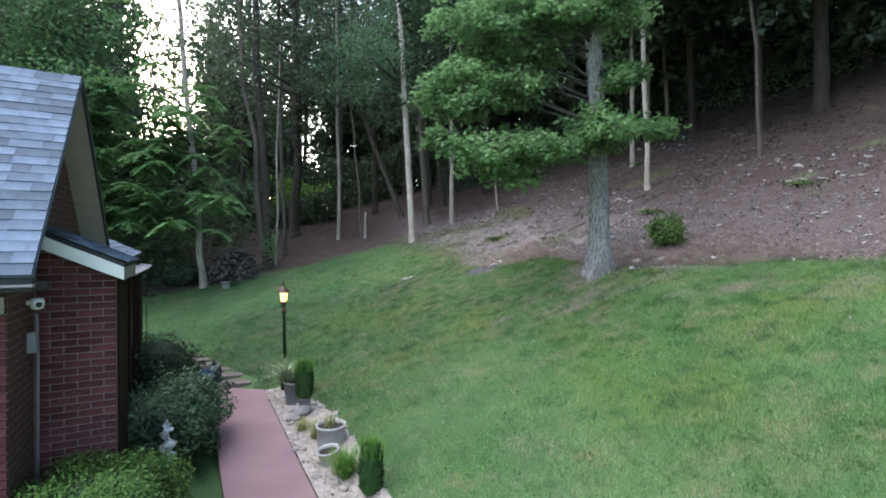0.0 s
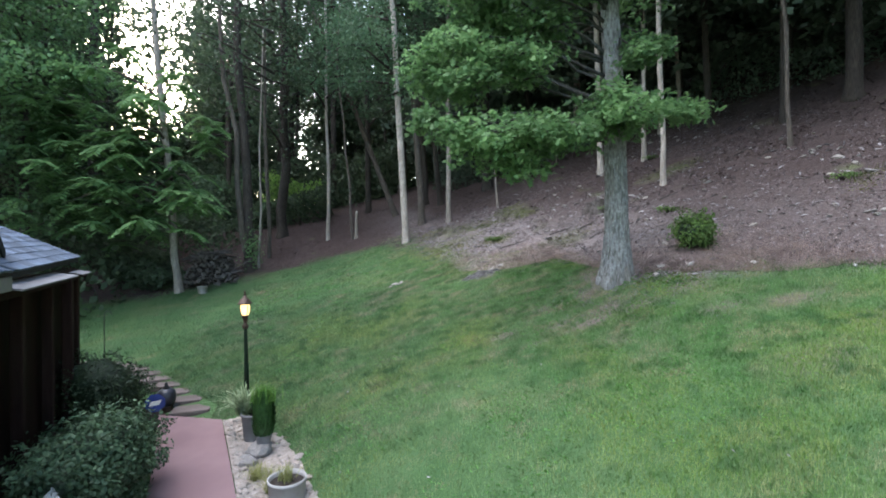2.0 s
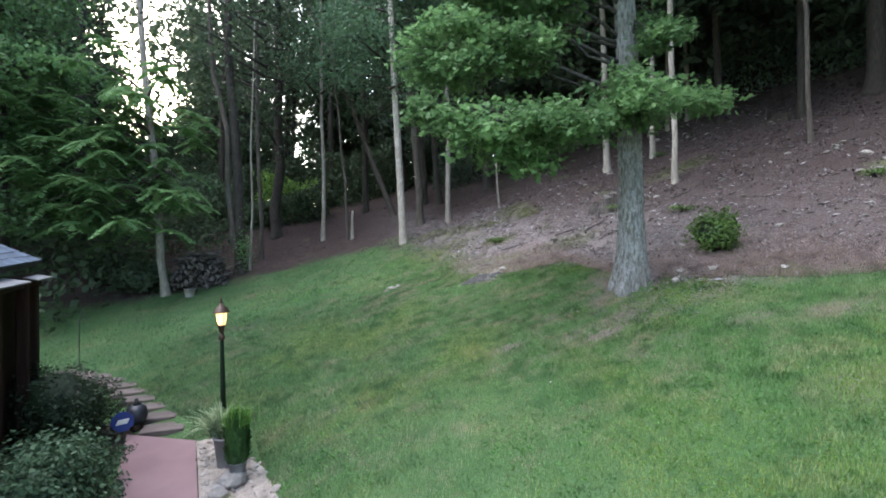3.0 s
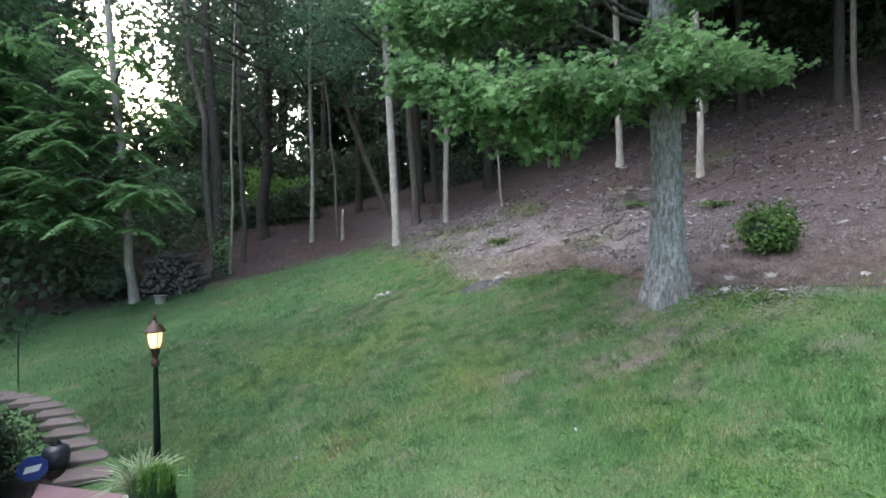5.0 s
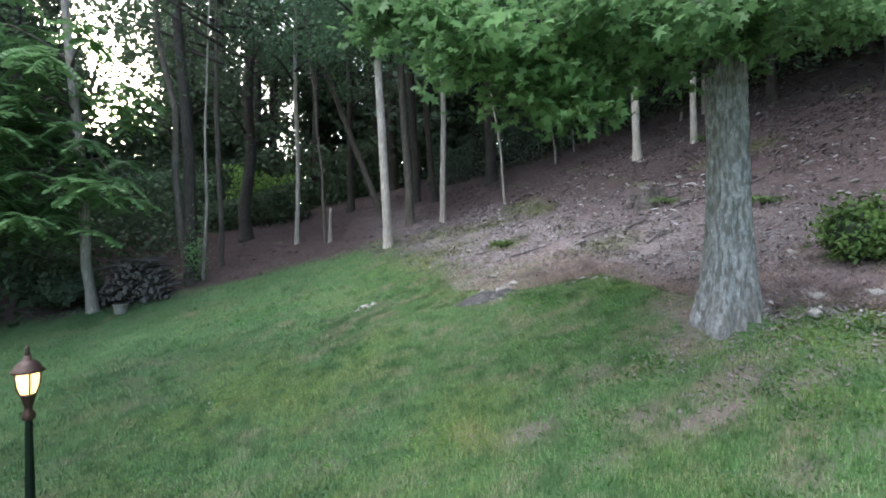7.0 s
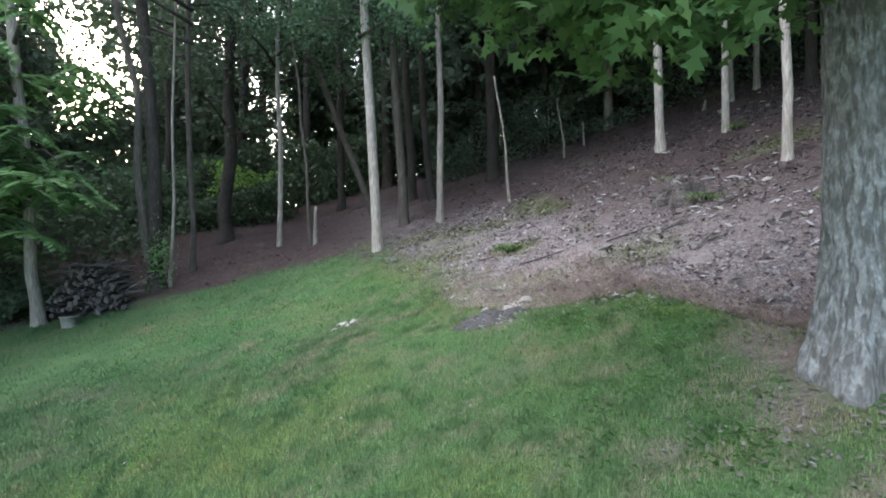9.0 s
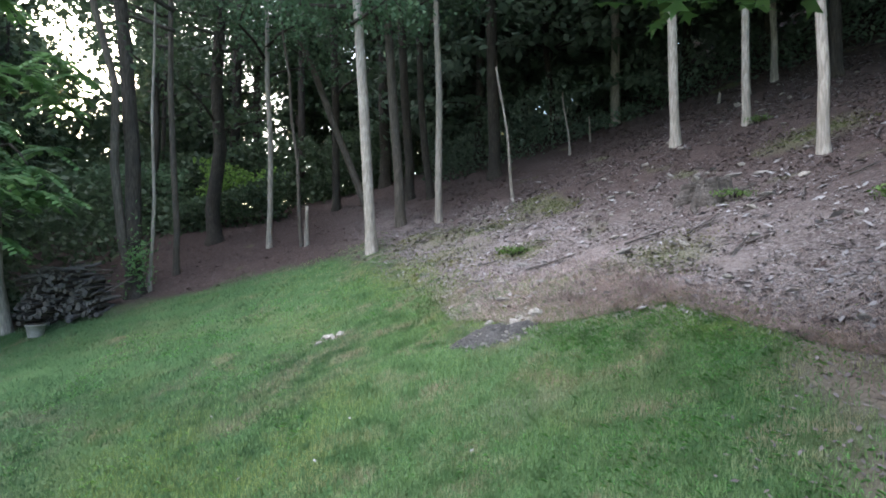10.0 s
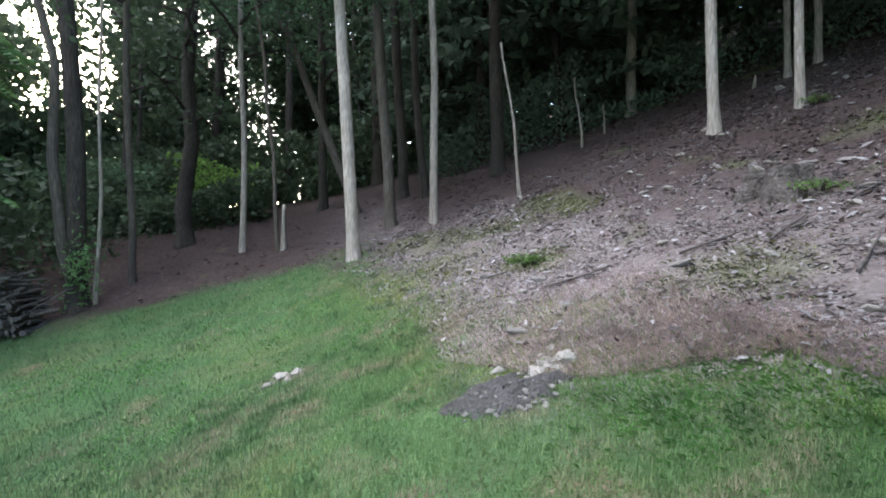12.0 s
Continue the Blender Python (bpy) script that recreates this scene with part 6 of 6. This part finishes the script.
# ---- grass of the lawn ----
def grass(n, y0, y1, x0, x1, length, width, mat, name, label, seed, over=0.0):
    x, y = rng.uniform(x0, x1, n) + rng.normal(size=n) * 0.4, rng.uniform(y0, y1, n) + rng.normal(size=n) * 0.5
    e = edge_y(x)
    dens = np.array([noise.noise((a * 0.9, b * 0.9, seed)) + 0.5 * noise.noise((a * 3, b * 3, seed)) for a, b in zip(x, y)])
    xr = -1.02 - (y - 5.58) * 0.432
    keep = (y < e + 0.1 + over + dens * 0.5 + rng.normal(size=n) * (0.14 + 0.55 * np.exp(-((x - 1.7) / 1.2) ** 2))) & (dens > -0.9) & ((x > xr + 0.80) | (y > 9.5)) & ((x - OX) ** 2 + (y - OY) ** 2 > 0.2)
    keep &= ~((np.abs(x + 3.3 + (y - 9.8) * 1.08) < 0.45) & (y < 13.3) & (x < -2.9))
    keep &= ~((x < -3.6) & (x > -5.6) & (y < 10.5) & (y > 8.4) & (x + 0.55 * y < 1.75))
    keep &= worn_at(x, y) + rng.uniform(-0.45, 0.2, n) < 0.55
    x, y, dens = x[keep], y[keep], dens[keep]
    n = len(x)
    a = rng.uniform(0, 2 * math.pi, n)
    L = length * rng.uniform(0.5, 1.2, n) * (1 + 0.5 * dens)
    lean = rng.uniform(0.1, 0.9, n)
    d = np.stack((np.cos(a), np.sin(a), np.zeros(n)), 1)
    s = np.stack((-np.sin(a), np.cos(a), np.zeros(n)), 1) * width / 2
    base = np.stack((x, y, ground_at(x, y) - 0.02), 1)
    tip = base + d * (L * lean)[:, None] + np.array((0, 0, 1)) * (L * (1.05 - 0.5 * lean))[:, None] + (0, 0, 0.02)
    return tagged(new(name, mesh_flat(name, np.stack((base - s, base + s, tip), 1), 3, mat)), label, "grass", kind="stuff")


def grass_material(name, c1, c2, c3):
    m, nt, b = material(name, 0.7)
    b.inputs["Specular IOR Level"].default_value = 0.2
    rnd = nt.nodes.new("ShaderNodeNewGeometry").outputs["Random Per Island"]
    col = mix(nt, rnd, c1, c2)
    col = mix(nt, noise_fac(nt, 1.6, 7, 0.46, 0.68, stretch=(1, 1.7, 1)), col, c3)
    if c1[1] > 1.3 * c1[0]:
        col = mix(nt, noise_fac(nt, 0.55, 5, 0.48, 0.66), col, (c2[0] * 1.1, c2[1] * 0.92, c2[2] * 0.72))
    col = mix(nt, noise_fac(nt, 3.4, 5, 0.5, 0.66), col, tuple(v * 0.7 for v in c1))
    col = mix(nt, noise_fac(nt, 9, 4, 0.56, 0.7), col, tuple(v * 0.72 for v in c1))
    nt.links.new(col, b.inputs["Base Color"])
    t = nt.nodes.new("ShaderNodeBsdfTranslucent")
    nt.links.new(col, t.inputs[0])
    s = nt.nodes.new("ShaderNodeMixShader")
    s.inputs[0].default_value = 0.3
    nt.links.new(b.outputs[0], s.inputs[1])
    nt.links.new(t.outputs[0], s.inputs[2])
    nt.links.new(s.outputs[0], nt.nodes["Material Output"].inputs[0])
    return m


M_GRASS = grass_material("mown_grass", (0.12, 0.211, 0.0858), (0.222, 0.328, 0.145), (0.36, 0.295, 0.215))
grass(230000, 3.6, 12, -3, 8, 0.055, 0.010, M_GRASS, "lawn_grass", "short green lawn grass with dry patches", 1)
# Cool green, darkened: the left lawn's shade from house and wood is painted in.
M_SHADELAWN = grass_material("cool_shaded_grass", (0.0586, 0.123, 0.0573), (0.113, 0.195, 0.0989), (0.189, 0.184, 0.129))
grass(115000, 8, 14.5, -5, 0.6, 0.06, 0.010, M_SHADELAWN, "lawn_grass", "dense cool green lawn grass darkened for shade", 7)
grass(85000, 8, 14.5, 0.4, 4.2, 0.055, 0.010, M_GRASS, "lawn_grass", "short green lawn grass near the slope", 2)
grass(64000, 9, 19.5, -10, -1.3, 0.06, 0.016, M_SHADELAWN, "lawn_grass", "dense green lawn grass darkened for shade towards the wood", 3)
grass(31000, 9, 19.5, -1.6, 3, 0.06, 0.016, M_GRASS, "lawn_grass", "short green lawn grass below the pale trunks", 3)

M_FRESH = grass_material("saturated_green_grass", (0.075, 0.178, 0.052), (0.135, 0.262, 0.09), (0.23, 0.245, 0.13))
grass(100000, 3.4, 8.4, 2.2, 8, 0.06, 0.011, M_FRESH, "lawn_grass", "saturated green lawn grass below the slope", 6)


def tufts(spots, blades, spread, length, width, mat, name, label):
    c = np.repeat(np.array(spots), blades, axis=0)
    n = len(c)
    x, y = c[:, 0] + rng.normal(size=n) * spread * c[:, 2], c[:, 1] + rng.normal(size=n) * spread * c[:, 2]
    a, lean, L = rng.uniform(0, 2 * math.pi, n), rng.uniform(0.2, 1.0, n), length * rng.uniform(0.5, 1.2, n)
    d = np.stack((np.cos(a), np.sin(a), np.zeros(n)), 1)
    s = np.stack((-np.sin(a), np.cos(a), np.zeros(n)), 1) * width / 2
    base = np.stack((x, y, ground_at(x, y) - 0.01), 1)
    mid = base + d * (0.6 * L * lean)[:, None] + np.array((0, 0, 1)) * (0.42 * L)[:, None]
    tip = base + d * (1.3 * L * lean)[:, None] + np.array((0, 0, 1)) * (L * (0.62 - 0.2 * lean))[:, None]
    return tagged(new(name, mesh_flat(name, np.stack((base - s, base + s, mid + s * 0.7, tip, mid - s * 0.7), 1), 5, mat)), label, "grass", kind="stuff")


grass(75000, 12.6, 20.5, 0.0, 3.6, 0.05, 0.012, M_GRASS, "lawn_grass", "thin green grass among pale chips", 4, 1.5)

M_LUSH = grass_material("fresh_green_grass", (0.11, 0.29, 0.075), (0.19, 0.43, 0.13), (0.2, 0.38, 0.13))
tufts(LUSH, 300, 0.55, 0.06, 0.008, M_LUSH, "fresh_grass", "fresh green grass patches in the lawn")
tr = random.Random(12)
small = []
while len(small) < 700:
    x, y = tr.uniform(-4, 6), tr.uniform(3.8, 17)
    if y < float(edge_y(x)) - 0.1 and x > -0.1 - (y - 5.58) * 0.432 and (x - OX) ** 2 + (y - OY) ** 2 > 0.4 and noise.noise((x * 0.7, y * 0.7, 21)) > -0.1:
        small.append((x, y, tr.uniform(0.6, 1.6)))
tufts(small, 18, 0.1, 0.06, 0.010, M_LUSH, "grass_tufts", "small fresh grass tufts across the lawn")
# deep green longer grass along the upper edge of the lawn
M_DEEP = grass_material("deep_green_grass", (0.095, 0.235, 0.07), (0.17, 0.35, 0.115), (0.19, 0.31, 0.12))
strip = []
while len(strip) < 230:
    x = tr.uniform(2.5, 4.15)
    y = float(edge_y(x)) - abs(tr.gauss(0, 0.5)) + 0.1
    if (x - OX) ** 2 + (y - OY) ** 2 > 0.6:
        strip.append((x, y, tr.uniform(0.6, 1.5)))
tufts(strip, 16, 0.13, 0.06, 0.008, M_DEEP, "edge_grass", "longer deep green grass at the lawn's upper edge")
# tufts on the green patches of the slope
M_YELLOWISH = grass_material("yellow_green_grass", (0.13, 0.175, 0.07), (0.22, 0.265, 0.12), (0.27, 0.24, 0.17))
SLOPE_GREEN = [(cx + tr.gauss(0, 0.45) * a, cy + tr.gauss(0, 0.45) * b, tr.uniform(0.5, 1.2)) for cx, cy, a, b in GRASSY for k in range(26)]
SLOPE_GREEN += [(6.0 + tr.gauss(0, 0.15), 14.2 + tr.gauss(0, 0.1), 0.7) for k in range(6)] + [(5.2 + tr.gauss(0, 0.4), 8.9 + tr.gauss(0, 0.15), 0.9) for k in range(22)] + [(9.2 + tr.gauss(0, 0.3), 10.0 + tr.gauss(0, 0.2), 0.8) for k in range(12)]
tufts(SLOPE_GREEN, 45, 0.16, 0.055, 0.012, M_YELLOWISH, "slope_grass", "yellow-green grass patches up the littered slope")
# thin weedy grass among the chips above the lawn's edge
weedy = []
while len(weedy) < 300:
    x = tr.uniform(0.2, 5.0) if tr.random() < 0.12 else tr.uniform(0.2, 2.4)
    y = float(edge_y(x)) + abs(tr.gauss(0, 1.0 if x > 3 else 1.5))
    if noise.noise((x * 1.1, y * 1.1, 30)) > 0.0 - 0.25 * (x < 3):
        weedy.append((x, y, tr.uniform(0.8, 2.2)))
tufts(weedy, 16, 0.08, 0.05, 0.008, M_GRASS, "thin_grass", "thin weedy grass creeping into the chips")


def dry_band(n):
    x = rng.uniform(2.0, 7, n) + rng.normal(size=n) * 0.35
    y = edge_y(x) + np.abs(rng.normal(size=n)) * 0.95 + 0.12
    a = rng.uniform(0, 2 * math.pi, n)
    L = rng.uniform(0.05, 0.12, n)
    d = np.stack((np.cos(a) * 0.9, np.sin(a) * 0.9, np.full(n, 0.35)), 1)
    s = np.stack((-np.sin(a), np.cos(a), np.zeros(n)), 1) * 0.004
    b = np.stack((x, y, ground_at(x, y) - 0.005), 1)
    return mesh_flat("dry_grass", np.stack((b - s, b + s, b + d * L[:, None] + (0, 0, 0.015)), 1), 3, M_DRY)


M_DRY = grass_material("dry_straw_grass", (0.408, 0.323, 0.312), (0.544, 0.451, 0.437), (0.408, 0.323, 0.287))
tagged(new("dry_grass", dry_band(70000)), "pale dry grass between lawn and slope", "grass", kind="stuff")

# ---- dead leaves and chips on the slope and under the trees ----
def litter_on(n, x0, x1, y0, y1, size, mat, name, label, flat=0.82):
    x, y = rng.uniform(x0, x1, n), rng.uniform(y0, y1, n)
    w = np.array([noise.noise((a * 0.8, b * 0.8, 9)) * 0.5 for a, b in zip(x, y)])
    clump = np.array([noise.noise((a * 1.4, b * 1.4, 2)) for a, b in zip(x, y)])
    # Pale litter thins upslope and rightwards, so the shade-coloured ground shows.
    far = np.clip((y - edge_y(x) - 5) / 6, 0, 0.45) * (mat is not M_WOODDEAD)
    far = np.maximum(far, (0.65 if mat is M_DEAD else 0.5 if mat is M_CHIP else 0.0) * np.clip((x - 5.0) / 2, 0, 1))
    keep = (y + w > edge_y(x) + 0.05) & (clump > -0.25) & (rng.uniform(0, 1, n) > far)
    p = np.stack((x, y, ground_at(x, y) + 0.012), 1)[keep]
    return tagged(new(name, leaf_mesh(name, p, size, LEAF_SLIM * ((1.2, 0.8) if mat is M_CHIP else (1.0, 1.3)), mat, flat, 0.3)), label, "leaf litter", kind="stuff")


M_DEAD = surface("dead_leaf_brown", (0.138, 0.11, 0.114), (0.231, 0.195, 0.201), 4, 30, 0.9, grain=0.3, relief=0, vary=0.25, islands=True)
M_CHIP = surface("pale_chip", (0.224, 0.207, 0.218), (0.339, 0.322, 0.337), 6, 40, 0.9, grain=0.3, relief=0, vary=0.3, islands=True)
# Red-brown dead leaves, darkened to carry the shade under the trees.
M_WOODDEAD = surface("shaded_dead_leaf", (0.0591, 0.0394, 0.0382), (0.0936, 0.0611, 0.0594), 4, 30, 0.9, grain=0.4, relief=0, vary=0.4, islands=True)
litter_on(80000, 1.2, 13, 5.5, 22, 0.05, M_DEAD, "leaf_litter", "dry brown dead leaves covering the slope", 0.72)
litter_on(26000, 0.3, 13, 6.5, 20, 0.05, M_CHIP, "wood_chips", "pale wood and stone chips on the slope", 0.75)
litter_on(16000, 6, 16, 13, 25, 0.08, M_WOODDEAD, "leaf_litter", "dead leaves darkened for shade on the upper slope")
litter_on(3000, 1.5, 13, 6, 20, 0.06, M_WOODDEAD, "leaf_litter", "dark dead leaves scattered over the slope", 0.6)
litter_on(6000, 0.2, 3.6, 12.8, 20, 0.05, M_CHIP, "wood_chips", "pale chips among thin grass at the slope's foot", 0.85)
litter_on(5600, 0.5, 13, 7, 20, 0.11, M_CHIP, "stone_chips", "flat pale stone flakes scattered on the slope", 0.75)
litter_on(1800, 3.0, 14, 9, 21, 0.15, M_CHIP, "bark_flakes", "pale flakes of split bark lying on the slope", 0.75)
fx, fy = OX + 0.1 + rng.normal(size=1500) * 0.6, OY - 0.25 + rng.normal(size=1500) * 0.5
tagged(new("fallen_leaves", leaf_mesh("fallen_leaves", np.stack((fx, fy, ground_at(fx, fy) + 0.02), 1)[(fx - OX) ** 2 + (fy - OY) ** 2 > 0.12], 0.05, LEAF_SLIM, M_DEAD, 0.8)), "dry brown leaves round the oak's foot", "leaf litter", kind="stuff")
fx = rng.uniform(-2, 6, 50)
fy = rng.uniform(5, 14, 50)
fx, fy = fx[fy < edge_y(fx)], fy[fy < edge_y(fx)]
fx, fy = fx[fx > -0.1 - (fy - 5.58) * 0.432], fy[fx > -0.1 - (fy - 5.58) * 0.432]
tagged(new("fallen_leaves", leaf_mesh("fallen_leaves", np.stack((fx, fy, ground_at(fx, fy) + 0.045), 1), 0.042, LEAF_SLIM, M_CHIP, 0.85)), "a few pale fallen leaves on the lawn", "leaf litter", kind="stuff")
litter_on(9000, -9, 5, 17.5, 27, 0.10, M_WOODDEAD, "leaf_litter", "red-brown dead leaves darkened for shade under the trees")

# ---- shingles and bricks, piece by piece ----
def shingle_mesh(w, l):
    bm = boxed(-w / 2, -l / 2, -0.010, w / 2, l / 2, 0.010, 0.0)
    me = bpy.data.meshes.new("shingle")
    bm.to_mesh(me)
    bm.free()
    me.materials.append(M_SHINGLE)
    return me


def lay(parent, origin, along, up, cols, rows, w, l, seed, trim=None):
    """Courses of shingles over a slope: origin at the lower corner, along the eave and up the slope."""
    along, up = Vector(along).normalized(), Vector(up).normalized()
    nrm = along.cross(up)
    meshes = [shingle_mesh(w * q, l * 1.35) for q in (0.96, 0.7, 0.5)]
    sr = random.Random(seed)
    for r in range(rows):
        x, k = 0.0, 0
        while x < cols * w:
            q = sr.choice((0, 0, 1, 2))
            ww = w * (0.96, 0.7, 0.5)[q] + 0.001
            if trim and x + ww > trim - 0.06:
                q = 2
                ww = trim - x
            ob = new("shingle", meshes[q])
            ob.parent = parent
            c = Vector(origin) + along * (x + ww / 2) + up * (l * (r + 0.5)) + nrm * (0.012 + sr.uniform(0, 0.004))
            m = Matrix((along, (up - nrm * 0.10).normalized(), nrm)).transposed().to_4x4()
            m.translation = c
            sx = (ww - 0.001) / (w * (0.96, 0.7, 0.5)[q])
            ob.matrix_basis = m @ Matrix.Diagonal((sx, 1, 1, 1))
            x += ww
            if trim and x >= trim - 0.051:
                break


run = math.hypot(RIDGE_W - EAVE_F, RIDGE_Z - EAVE_Z)
lay(front_roof, (-1.95, EAVE_F - 0.02, EAVE_Z + 0.008), (1, 0, 0), (0, RIDGE_W - EAVE_F, RIDGE_Z - EAVE_Z), 12, 24, 0.24, run / 24, 3, 1.95 + RU)
bay_roof = [o for o in house.children if o.name.startswith("bay_roof")][0]
lay(bay_roof, (0.085, -0.10, 2.35), (0, 1, 0), (GW - 0.08, 0, 0.335), 4, 5, 0.26, 0.155, 5, 1.08)
porch_roof = [o for o in house.children if o.name.startswith("porch_roof")][0]
lay(porch_roof, (-0.16, 1.95, 2.31), (-0.0266, 1, 0.0186), (-2.2, 0, 1.08), 13, 11, 0.28, 0.15, 6, 3.7)
ridge_cap = part("ridge_cap", slab((RU - 0.35, RIDGE_W - 0.12, RIDGE_Z - 0.08), (RU - 0.35, RIDGE_W + 0.02, RIDGE_Z + 0.05), (-5.2, RIDGE_W + 0.02, RIDGE_Z + 0.05), (-5.2, RIDGE_W - 0.12, RIDGE_Z - 0.08), 0.03), M_SHINGLE, house)


def brick_mesh(w, d, h):
    bm = boxed(-w / 2, -d / 2, -h / 2, w / 2, d / 2, h / 2, 0.004)
    me = bpy.data.meshes.new("brick")
    bm.to_mesh(me)
    bm.free()
    me.materials.append(M_BRICK)
    return me


def course_bricks(parent, u0, u1, w, z0, z1, top, seed):
    """A face of bricks in running bond, its joints recessed; top(u) trims it under a roof."""
    full, half = brick_mesh(0.193, 0.03, 0.0577), brick_mesh(0.0915, 0.03, 0.0577)
    sr = random.Random(seed)
    r, z = 0, z0
    while z < z1:
        u = u1
        first = r % 2
        while u > u0 + 0.03:
            wd = 0.0915 if first else 0.193
            me = half if first else full
            first = 0
            if u - wd < u0:
                if u - 0.0915 < u0:
                    break
                me, wd = half, 0.0915
            if z + 0.035 < top(u - wd / 2):
                ob = new("brick", me)
                ob.parent = parent
                ob.matrix_basis = pose(u - wd / 2, w + sr.uniform(-0.0015, 0.0015), z, sr.uniform(-0.5, 0.5), sr.uniform(-0.3, 0.3), 0)
            u -= wd + 0.010
        z += 0.0677
        r += 1


course_bricks(bay_wall, GW, 0.0, 0.0, -0.5, 2.55, lambda u: 2.60 + (u - GW) * -0.48, 1)
front_face = part("front_wall", boxed(-2.0, -0.712, -0.55, GW, -0.701, 1.98, 0), M_MORTAR, house)
course_bricks(front_face, -1.6, GW, -0.722, -0.5, 1.95, lambda u: 2.5, 2)
